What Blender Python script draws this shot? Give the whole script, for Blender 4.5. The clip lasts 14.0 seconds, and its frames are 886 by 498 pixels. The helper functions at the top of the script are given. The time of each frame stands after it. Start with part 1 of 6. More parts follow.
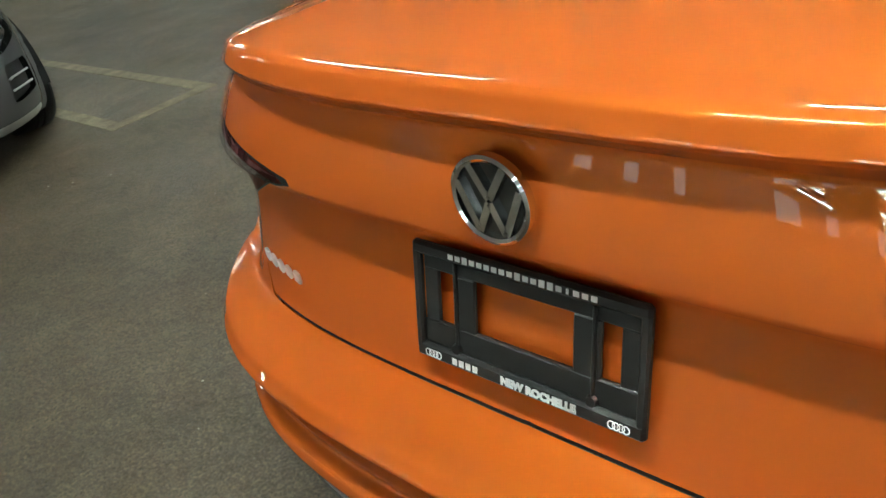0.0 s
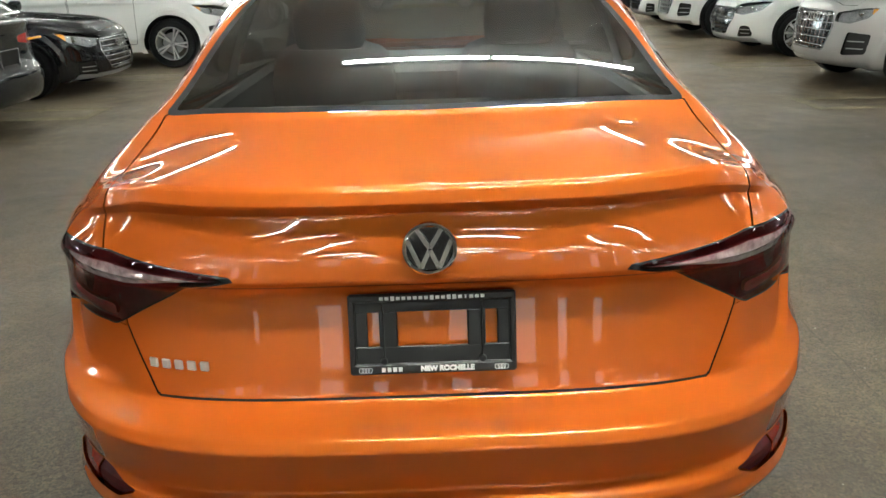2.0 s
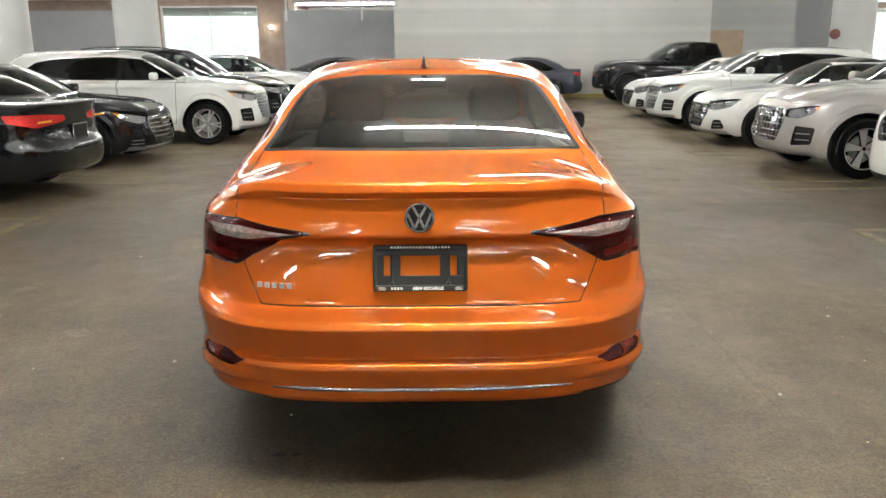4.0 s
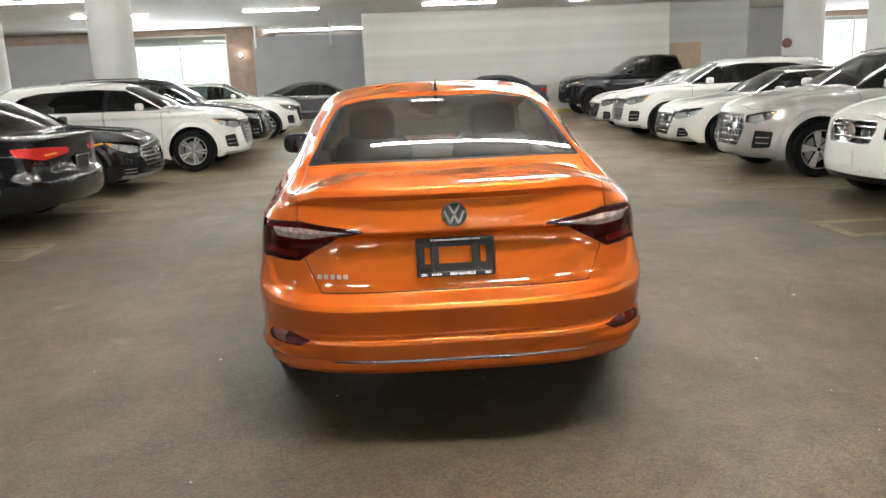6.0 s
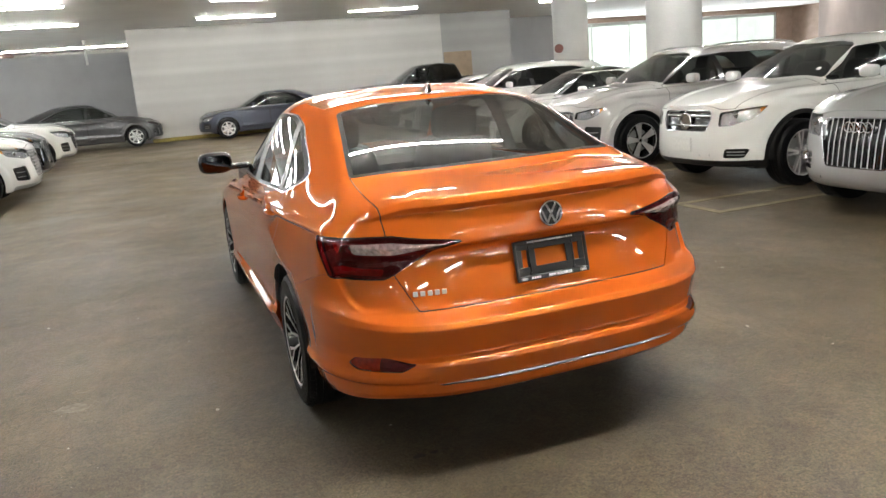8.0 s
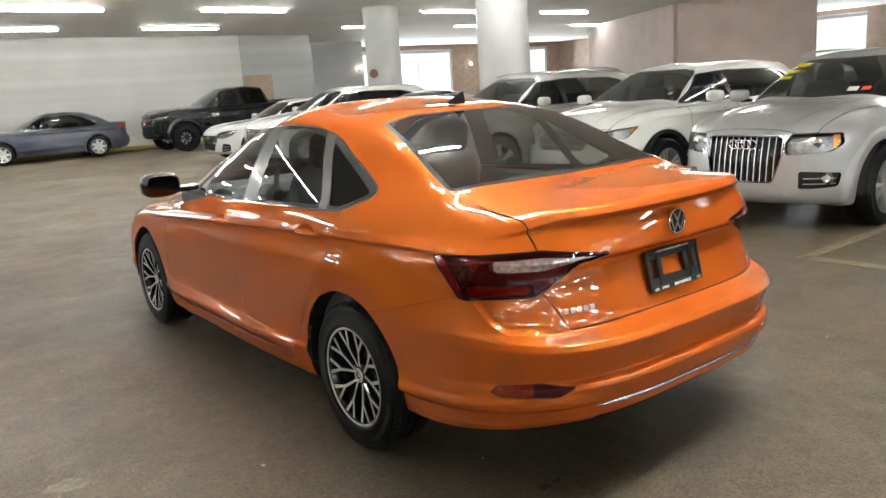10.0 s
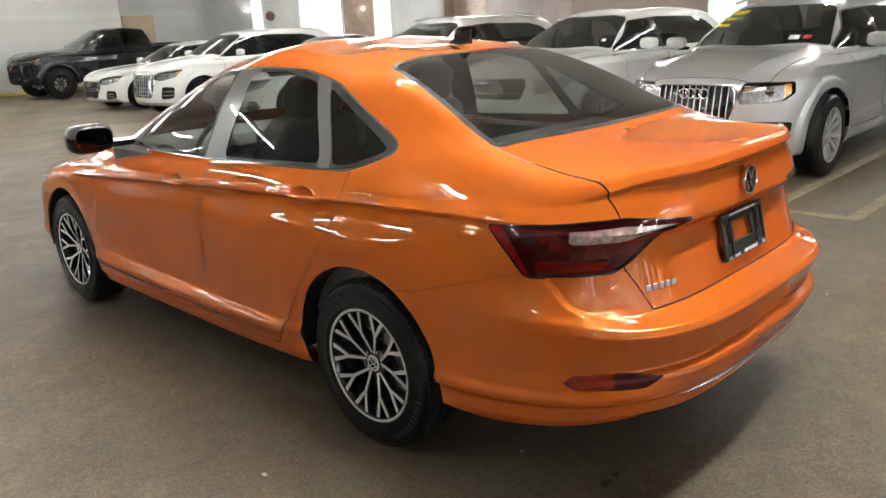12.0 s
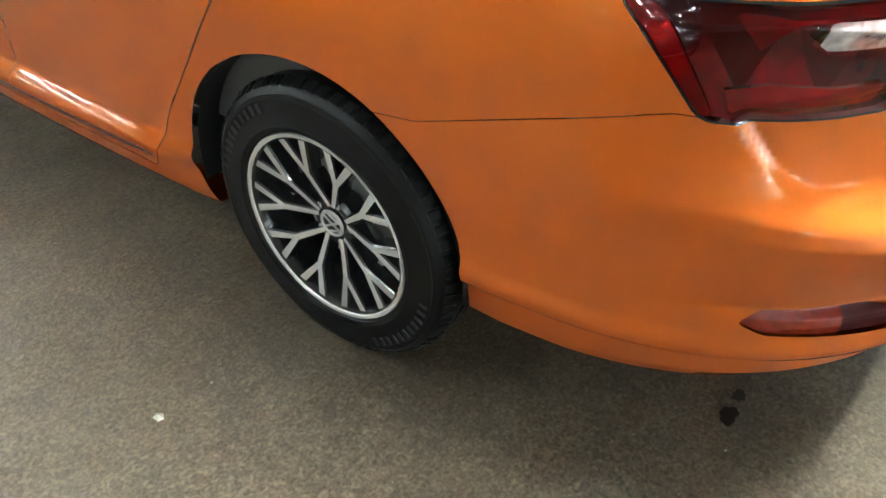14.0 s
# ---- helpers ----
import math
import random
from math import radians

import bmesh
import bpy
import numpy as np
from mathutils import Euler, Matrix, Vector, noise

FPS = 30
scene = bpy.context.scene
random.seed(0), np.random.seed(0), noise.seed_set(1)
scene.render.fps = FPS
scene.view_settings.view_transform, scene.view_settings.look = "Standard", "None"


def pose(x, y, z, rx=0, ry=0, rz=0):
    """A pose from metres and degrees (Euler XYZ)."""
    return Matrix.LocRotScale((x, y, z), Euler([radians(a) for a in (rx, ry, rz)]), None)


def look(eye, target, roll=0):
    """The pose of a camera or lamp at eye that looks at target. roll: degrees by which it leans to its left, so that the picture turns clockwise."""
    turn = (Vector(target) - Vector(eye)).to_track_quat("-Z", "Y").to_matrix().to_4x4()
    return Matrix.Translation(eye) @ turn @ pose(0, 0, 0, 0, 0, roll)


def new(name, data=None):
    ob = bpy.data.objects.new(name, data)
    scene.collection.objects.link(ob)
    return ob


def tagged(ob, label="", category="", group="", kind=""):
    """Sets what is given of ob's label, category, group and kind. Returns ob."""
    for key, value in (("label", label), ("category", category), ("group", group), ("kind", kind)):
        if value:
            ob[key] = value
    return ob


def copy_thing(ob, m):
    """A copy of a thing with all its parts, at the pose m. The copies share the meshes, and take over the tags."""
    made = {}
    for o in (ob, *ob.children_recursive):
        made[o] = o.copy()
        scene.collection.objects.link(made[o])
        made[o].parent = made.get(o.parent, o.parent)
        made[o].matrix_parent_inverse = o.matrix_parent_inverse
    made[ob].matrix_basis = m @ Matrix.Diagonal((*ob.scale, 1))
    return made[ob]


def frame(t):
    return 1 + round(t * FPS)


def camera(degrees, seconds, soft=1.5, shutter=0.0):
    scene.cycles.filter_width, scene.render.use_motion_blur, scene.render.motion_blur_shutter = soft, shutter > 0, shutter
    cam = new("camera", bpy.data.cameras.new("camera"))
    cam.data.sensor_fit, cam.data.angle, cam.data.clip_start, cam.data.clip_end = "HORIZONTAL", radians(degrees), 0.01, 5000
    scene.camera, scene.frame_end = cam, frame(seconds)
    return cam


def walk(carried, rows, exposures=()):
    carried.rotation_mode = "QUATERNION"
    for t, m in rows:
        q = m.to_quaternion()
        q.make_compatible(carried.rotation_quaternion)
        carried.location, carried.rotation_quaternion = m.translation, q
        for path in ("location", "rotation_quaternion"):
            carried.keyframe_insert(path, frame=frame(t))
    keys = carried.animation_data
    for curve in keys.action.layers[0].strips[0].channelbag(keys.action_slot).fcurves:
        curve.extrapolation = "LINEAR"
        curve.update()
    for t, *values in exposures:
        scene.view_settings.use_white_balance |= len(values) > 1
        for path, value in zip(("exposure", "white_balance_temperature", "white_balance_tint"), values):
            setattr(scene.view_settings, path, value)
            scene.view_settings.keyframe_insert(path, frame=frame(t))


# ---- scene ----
cam = camera(59.6, 14.0)
PATH = [
    (0, (0.452, -0.35, 1.303), (-0.801, 0.841, 0.297), -12.0),
    (0.5, (0.317, -0.53, 1.353), (-0.53, 0.96, 0.321), -10.5),
    (1, (0.167, -0.633, 1.355), (-0.351, 1.052, 0.409), -9.4),
    (1.5, (0.076, -0.852, 1.393), (-0.113, 0.982, 0.617), -5.2),
    (2, (0.008, -1.139, 1.432), (0.031, 0.736, 0.736), -1.7),
    (4.3, (0.085, -2.437, 1.471), (0.096, -0.492, 1.006), -0.3),
    (4.5, (0.098, -2.507, 1.482), (0.11, -0.56, 1.024), -0.5),
    (5, (0.069, -2.64, 1.481), (0.089, -0.69, 1.038), -0.9),
    (5.5, (-0.024, -2.808, 1.487), (0.021, -0.857, 1.051), -1.5),
    (6, (-0.185, -2.818, 1.481), (-0.096, -0.868, 1.045), -2.4),
    (6.5, (-0.446, -2.706, 1.489), (-0.244, -0.765, 1.051), -3.6),
    (7, (-0.739, -2.634, 1.489), (-0.401, -0.712, 1.047), -4.0),
    (7.5, (-1.078, -2.558, 1.517), (-0.566, -0.675, 1.078), -4.3),
    (8, (-1.387, -2.399, 1.493), (-0.712, -0.568, 1.055), -4.7),
    (8.2, (-1.521, -2.336, 1.51), (-0.792, -0.527, 1.07), -4.5),
    (10.3, (-2.532, -1.493, 1.502), (-1.305, 0.031, 1.087), -3.8),
    (10.5, (-2.614, -1.458, 1.515), (-1.363, 0.044, 1.095), -3.8),
    (11, (-2.739, -1.396, 1.51), (-1.44, 0.057, 1.062), -3.6),
    (11.5, (-2.654, -1.174, 1.469), (-1.319, 0.232, 0.977), -3.2),
    (12, (-2.5, -0.873, 1.49), (-1.133, 0.477, 0.935), -2.9),
    (12.5, (-2.398, -0.545, 1.459), (-0.979, 0.69, 0.78), -2.1),
    (13, (-2.22, -0.274, 1.409), (-0.826, 0.85, 0.519), -2.1),
    (13.5, (-1.949, 0.033, 1.354), (-0.602, 1.036, 0.267), -0.8),
    (14, (-1.722, 0.2, 1.277), (-0.48, 1.139, 0.022), -0.4),
]
walk(cam, [(t, look(eye, target, roll)) for t, eye, target, roll in PATH],
     exposures=((0, 0.60, 5800, -10), (1, 0.60, 5800, -10), (1.5, 0.60, 5950, -5), (2, 0.70, 6100, -1), (4.5, 0.92, 6300, 6), (8, 0.88, 6350, 7), (11, 1.04, 6250, 6), (12.5, 1.13, 6250, 6), (13.2, 1.40, 5950, 1), (14, 1.85, 5750, -3)))

# ---- light ----
world = bpy.data.worlds.new("world")
scene.world = world
world.use_nodes = True
wn = world.node_tree
sky = wn.nodes.new("ShaderNodeTexSky")
sky.sky_type, sky.sun_disc = "NISHITA", False
sky.sun_elevation, sky.sun_rotation = radians(48), radians(150)
wn.nodes["Background"].inputs["Strength"].default_value = 0.12
wn.links.new(sky.outputs[0], wn.nodes["Background"].inputs[0])
sun_data = bpy.data.lights.new("sun", "SUN")
sun_data.energy, sun_data.angle, sun_data.color = 3.0, radians(0.6), (1.0, 0.95, 0.88)
sun = new("sun", sun_data)
sun.matrix_world = look((40, 60, 50), (20, 10, 0))


def daylight(name, place, target, w, h, watts):
    """Daylight of the sky coming in at a window."""
    d = bpy.data.lights.new(name, "AREA")
    d.shape, d.size, d.size_y, d.energy, d.color = "RECTANGLE", w, h, watts, (0.92, 0.97, 1.0)
    new(name, d).matrix_world = look(place, target)


daylight("window_daylight_left", (-9.3, 30.85, 2.2), (-9.3, 20, 1.0), 3.8, 2.3, 260)
daylight("window_daylight_right", (23.2, 34.8, 2.2), (22, 20, 1.0), 7.0, 2.3, 420)
daylight("window_daylight_middle", (31.9, 34.8, 2.2), (29, 20, 1.0), 5.5, 2.3, 320)
daylight("window_daylight_side", (35.7, 18.0, 2.2), (20, 14, 1.0), 4.6, 2.4, 300)

# ---- materials ----
def material(name, color, rough=0.5, metal=0.0, coat=0.0, emit=0.0, vary=0.0, vscale=6.0, fine=0.0, fscale=80.0, bump=0.0, bscale=120.0, spec=0.5, tint=None):
    """A principled surface, with blotches (vary), grain (fine) and relief (bump)."""
    m = bpy.data.materials.new(name)
    m.use_nodes = True
    nt = m.node_tree
    bs = nt.nodes["Principled BSDF"]
    bs.inputs["Base Color"].default_value = (*color, 1)
    bs.inputs["Roughness"].default_value = rough
    bs.inputs["Metallic"].default_value = metal
    bs.inputs["Coat Weight"].default_value = coat
    bs.inputs["Coat Roughness"].default_value = 0.012
    bs.inputs["Specular IOR Level"].default_value = spec
    if emit:
        bs.inputs["Emission Color"].default_value = (*(tint or color), 1)
        bs.inputs["Emission Strength"].default_value = emit
    geo = nt.nodes.new("ShaderNodeTexCoord")
    if vary or fine:
        last = None
        for amount, scale, detail in ((vary, vscale, 4.0), (fine, fscale, 2.0)):
            if not amount:
                continue
            no = nt.nodes.new("ShaderNodeTexNoise")
            no.inputs["Scale"].default_value, no.inputs["Detail"].default_value = scale, detail
            nt.links.new(geo.outputs["Object"], no.inputs["Vector"])
            ma = nt.nodes.new("ShaderNodeMapRange")
            ma.inputs["From Min"].default_value, ma.inputs["From Max"].default_value = 0.3, 0.7
            ma.inputs["To Min"].default_value, ma.inputs["To Max"].default_value = 1 - amount, 1 + amount
            nt.links.new(no.outputs["Fac"], ma.inputs["Value"])
            if last is None:
                last = ma.outputs[0]
            else:
                mu = nt.nodes.new("ShaderNodeMath")
                mu.operation = "MULTIPLY"
                nt.links.new(last, mu.inputs[0]), nt.links.new(ma.outputs[0], mu.inputs[1])
                last = mu.outputs[0]
        mix = nt.nodes.new("ShaderNodeVectorMath")
        mix.operation = "SCALE"
        mix.inputs[0].default_value = color
        nt.links.new(last, mix.inputs["Scale"])
        nt.links.new(mix.outputs[0], bs.inputs["Base Color"])
    if bump:
        no = nt.nodes.new("ShaderNodeTexNoise")
        no.inputs["Scale"].default_value, no.inputs["Detail"].default_value = bscale, 3.0
        nt.links.new(geo.outputs["Object"], no.inputs["Vector"])
        bu = nt.nodes.new("ShaderNodeBump")
        bu.inputs["Strength"].default_value, bu.inputs["Distance"].default_value = bump, 0.01
        nt.links.new(no.outputs["Fac"], bu.inputs["Height"])
        nt.links.new(bu.outputs[0], bs.inputs["Normal"])
    return m


def glass_material(name, tint, rough=0.0, power=1.0):
    """A thin tinted pane: clear through, glossy by its Fresnel share."""
    m = bpy.data.materials.new(name)
    m.use_nodes = True
    nt = m.node_tree
    nt.nodes.remove(nt.nodes["Principled BSDF"])
    tr, gl, lw, mx = (nt.nodes.new("ShaderNode" + k) for k in ("BsdfTransparent", "BsdfGlossy", "LayerWeight", "MixShader"))
    tr.inputs[0].default_value = (*tint, 1)
    gl.inputs["Roughness"].default_value = rough
    lw.inputs["Blend"].default_value = 0.5
    p5, ml = nt.nodes.new("ShaderNodeMath"), nt.nodes.new("ShaderNodeMath")
    p5.operation, ml.operation = "POWER", "MULTIPLY_ADD"
    p5.inputs[1].default_value = 5.0
    ml.inputs[1].default_value, ml.inputs[2].default_value = 0.93 * power, 0.06 * power
    ml.use_clamp = True
    nt.links.new(lw.outputs["Facing"], p5.inputs[0]), nt.links.new(p5.outputs[0], ml.inputs[0])
    nt.links.new(ml.outputs[0], mx.inputs[0]), nt.links.new(tr.outputs[0], mx.inputs[1]), nt.links.new(gl.outputs[0], mx.inputs[2])
    nt.links.new(mx.outputs[0], nt.nodes["Material Output"].inputs[0])
    return m


PAINT_ORANGE = material("orange_paint", (0.41, 0.077, 0.011), 0.6, 0.0, 1.0, vary=0.03, vscale=2.0, fine=0.05, fscale=1500, spec=0.0)


def flaked(m, color, rough, share):
    """Adds metal flakes of another hue under the clear coat."""
    nt = m.node_tree
    base = nt.nodes["Principled BSDF"]
    fl = nt.nodes.new("ShaderNodeBsdfPrincipled")
    for key, value in (("Base Color", (*color, 1)), ("Metallic", 1.0), ("Roughness", rough), ("Coat Weight", 1.0), ("Coat Roughness", 0.012)):
        fl.inputs[key].default_value = value
    mx = nt.nodes.new("ShaderNodeMixShader")
    mx.inputs[0].default_value = share
    nt.links.new(base.outputs[0], mx.inputs[1]), nt.links.new(fl.outputs[0], mx.inputs[2])
    nt.links.new(mx.outputs[0], nt.nodes["Material Output"].inputs[0])


flaked(PAINT_ORANGE, (0.95, 0.34, 0.020), 0.50, 0.12)
PAINT_WHITE = material("white_paint", (0.78, 0.78, 0.76), 0.35, 0, 1.0, vary=0.03, vscale=2, spec=0.05)
PAINT_SILVER = material("silver_paint", (0.43, 0.43, 0.435), 0.33, 0.45, 1.0, vary=0.03, vscale=2, fine=0.04, fscale=1200, spec=0.05)
PAINT_GREY = material("grey_paint", (0.47, 0.455, 0.445), 0.33, 0.4, 1.0, vary=0.03, vscale=2, fine=0.04, fscale=1200, spec=0.05)
PAINT_BLACK = material("black_paint", (0.008, 0.008, 0.009), 0.3, 0, 1.0, vary=0.1, vscale=2, spec=0.05)
PAINT_CHARCOAL = material("charcoal_paint", (0.075, 0.075, 0.078), 0.33, 0.4, 1.0, vary=0.05, vscale=2, spec=0.05)
PAINT_NAVY = material("navy_paint", (0.06, 0.065, 0.085), 0.33, 0.4, 1.0, vary=0.05, vscale=2, spec=0.05)
GLASS = glass_material("tinted_glass", (0.72, 0.75, 0.73), 0.0, 1.6)
GLASS_DARK = glass_material("privacy_glass", (0.12, 0.125, 0.125))
GLASS_REAR = glass_material("tinted_rear_glass", (0.44, 0.47, 0.46), 0.0, 2.0)
GLASS_SCREEN = glass_material("green_screen_glass", (0.50, 0.53, 0.51), 0.0, 1.4)
GLASS_SHADE = glass_material("shaded_side_glass", (0.30, 0.32, 0.31), 0.0, 1.0)
LENS_CLEAR = glass_material("clear_lens", (0.92, 0.92, 0.92))
SEAL = material("matt_black_border", (0.012, 0.012, 0.013), 0.6, spec=0.15, vary=0.1, vscale=20)
GAP = material("panel_gap", (0.012, 0.010, 0.009), 0.8)
RUBBER = material("tyre_rubber", (0.0045, 0.0045, 0.005), 0.40, vary=0.25, vscale=9, bump=0.15, bscale=300, spec=0.22)
SIDEWALL = material("sidewall_print", (0.022, 0.022, 0.023), 0.45, vary=0.2, vscale=40)
PLASTIC = material("black_plastic", (0.012, 0.0115, 0.011), 0.45, spec=0.35, vary=0.1, vscale=20, bump=0.1, bscale=900)
PLASTIC_GLOSS = material("gloss_black", (0.010, 0.010, 0.011), 0.12, 0, 0.6, vary=0.1, vscale=8)
PILLAR = material("satin_pillar", (0.11, 0.108, 0.104), 0.28, 0.0, 0.8, vary=0.06, vscale=6)
CHROME = material("chrome", (0.82, 0.82, 0.83), 0.06, 1.0, vary=0.04, vscale=30)
MIRROR = material("dimmed_mirror", (0.06, 0.062, 0.066), 0.03, 1.0, vary=0.03, vscale=30)
CHROME_DIM = material("satin_chrome", (0.50, 0.50, 0.51), 0.22, 1.0, vary=0.04, vscale=30)
ALLOY = material("machined_alloy", (0.72, 0.71, 0.70), 0.32, 0.6, vary=0.05, vscale=25, fine=0.05, fscale=400)
RIM_BLACK = material("rim_black", (0.012, 0.012, 0.013), 0.2, 0, 0.7, vary=0.15, vscale=30)
ALLOY_GREY = material("grey_alloy", (0.42, 0.42, 0.42), 0.35, 0.6, vary=0.05, vscale=25)
TRIM_CLOTH = material("seat_cloth", (0.050, 0.050, 0.052), 0.85, vary=0.15, vscale=12, bump=0.2, bscale=500)
CABIN = material("cabin_plastic", (0.095, 0.092, 0.088), 0.6, vary=0.1, vscale=10)
LENS_SHELL = glass_material("smoked_red_glass", (0.44, 0.11, 0.13), 0.0, 1.1)
LENS_RED = material("red_lens", (0.62, 0.035, 0.03), 0.22, 0.35, 0.3, vary=0.2, vscale=40)
LENS_DARK = material("dark_red_reflector", (0.20, 0.016, 0.022), 0.20, 0.4, 0.0, vary=0.35, vscale=60)
LENS_WHITE = material("ribbed_clear_lens", (0.70, 0.66, 0.66), 0.16, 0.4, 1.0, vary=0.4, vscale=60)
LENS_ORANGE = material("reflector_lens", (0.20, 0.017, 0.005), 0.25, 0, 0.2, vary=0.25, vscale=60)
REFLECTOR_DARK = material("dark_reflector", (0.055, 0.006, 0.006), 0.55, 0, 0.0, vary=0.2, vscale=60, spec=0.2)
HEAD_INNER = material("headlight_inside", (0.42, 0.42, 0.43), 0.25, 0.6, vary=0.5, vscale=40)
AMBER = material("amber_lens", (0.75, 0.30, 0.02), 0.2, 0, 0.8, vary=0.1, vscale=40)
WELL = material("wheel_well", (0.005, 0.005, 0.005), 0.9, vary=0.2, vscale=10)
LETTER = material("white_print", (0.75, 0.75, 0.75), 0.5, vary=0.05, vscale=200)
PAPER = material("paper_label", (0.72, 0.72, 0.70), 0.7, vary=0.06, vscale=30)
YELLOW_PRINT = material("yellow_sticker", (0.75, 0.62, 0.04), 0.5, vary=0.06, vscale=30)
RED_PRINT = material("red_sticker", (0.55, 0.05, 0.03), 0.5, vary=0.06, vscale=30)
BELL_RED = material("faded_red_paint", (0.20, 0.085, 0.07), 0.5, vary=0.1, vscale=20)
LAMP_ON = material("lamp_tube", (1, 1, 1), 0.5, emit=76.0, tint=(1.0, 0.97, 0.92))
LAMP_BOOSTED = material("boosted_lamp_tube", (1, 1, 1), 0.5, emit=365.0, tint=(1.0, 0.95, 0.86))
LAMP_LIT = material("raised_lamp_tube", (1, 1, 1), 0.5, emit=225.0, tint=(1.0, 0.95, 0.88))
LAMP_CASE = material("lamp_case", (0.7, 0.7, 0.68), 0.5, vary=0.04, vscale=10)
BULB = material("wall_lamp_bulb", (1, 1, 1), 0.5, emit=25.0, tint=(1.0, 0.9, 0.7))
CEILING = material("painted_ceiling", (0.74, 0.74, 0.73), 0.8, vary=0.05, vscale=0.6, fine=0.03, fscale=30, bump=0.2, bscale=20)
BLOCK_PAINT = material("painted_block", (0.52, 0.51, 0.49), 0.75, vary=0.05, vscale=0.8, fine=0.04, fscale=40, bump=0.2, bscale=60)
BLOCK_GREY = material("grey_block", (0.335, 0.335, 0.33), 0.75, vary=0.06, vscale=0.8, fine=0.04, fscale=40, bump=0.2, bscale=60)
PARTITION = material("grey_partition", (0.37, 0.375, 0.39), 0.7, vary=0.05, vscale=1.5, fine=0.02, fscale=60)
BRICK = material("brown_brick", (0.33, 0.245, 0.20), 0.85, vary=0.15, vscale=3, fine=0.12, fscale=60, bump=0.3, bscale=80)
BROWN_WALL = material("brown_wall", (0.40, 0.325, 0.29), 0.8, vary=0.07, vscale=1.2, fine=0.06, fscale=50, bump=0.15, bscale=70)
CONCRETE = material("painted_column", (0.60, 0.60, 0.59), 0.7, vary=0.05, vscale=1.5, fine=0.04, fscale=50, bump=0.2, bscale=40)
TAN_WOOD = material("tan_board", (0.33, 0.25, 0.17), 0.6, vary=0.1, vscale=4, fine=0.06, fscale=40)
FRAME_METAL = material("window_frame_paint", (0.66, 0.67, 0.67), 0.5, vary=0.05, vscale=8)
LINE_YELLOW = material("worn_line_paint", (0.25, 0.215, 0.14), 0.75, vary=0.25, vscale=9, fine=0.2, fscale=60)
KERB_YELLOW = material("yellow_kerb_paint", (0.42, 0.34, 0.10), 0.75, vary=0.25, vscale=5, fine=0.15, fscale=50)
DEBRIS = material("pale_grit", (0.42, 0.40, 0.35), 0.8, vary=0.2, vscale=100)
OIL = material("oil_stain", (0.009, 0.005, 0.005), 0.35, vary=0.3, vscale=60)


def banded(m, scale, amount):
    """Adds faint level bands, course by course, to a wall paint."""
    nt = m.node_tree
    bs = nt.nodes["Principled BSDF"]
    src = bs.inputs["Base Color"].links[0].from_socket
    co, mp, no, ma, mu = (nt.nodes.new("ShaderNode" + k) for k in ("TexCoord", "Mapping", "TexNoise", "MapRange", "VectorMath"))
    mp.inputs["Scale"].default_value = (0.03, 0.03, scale)
    no.inputs["Scale"].default_value, no.inputs["Detail"].default_value = 1.0, 1.0
    ma.inputs["From Min"].default_value, ma.inputs["From Max"].default_value = 0.35, 0.65
    ma.inputs["To Min"].default_value, ma.inputs["To Max"].default_value = 1 - amount, 1 + amount
    mu.operation = "SCALE"
    nt.links.new(co.outputs["Object"], mp.inputs[0]), nt.links.new(mp.outputs[0], no.inputs["Vector"]), nt.links.new(no.outputs["Fac"], ma.inputs["Value"])
    nt.links.new(src, mu.inputs[0]), nt.links.new(ma.outputs[0], mu.inputs["Scale"]), nt.links.new(mu.outputs[0], bs.inputs["Base Color"])


banded(BLOCK_PAINT, 2.4, 0.08)
banded(BLOCK_GREY, 2.4, 0.06)


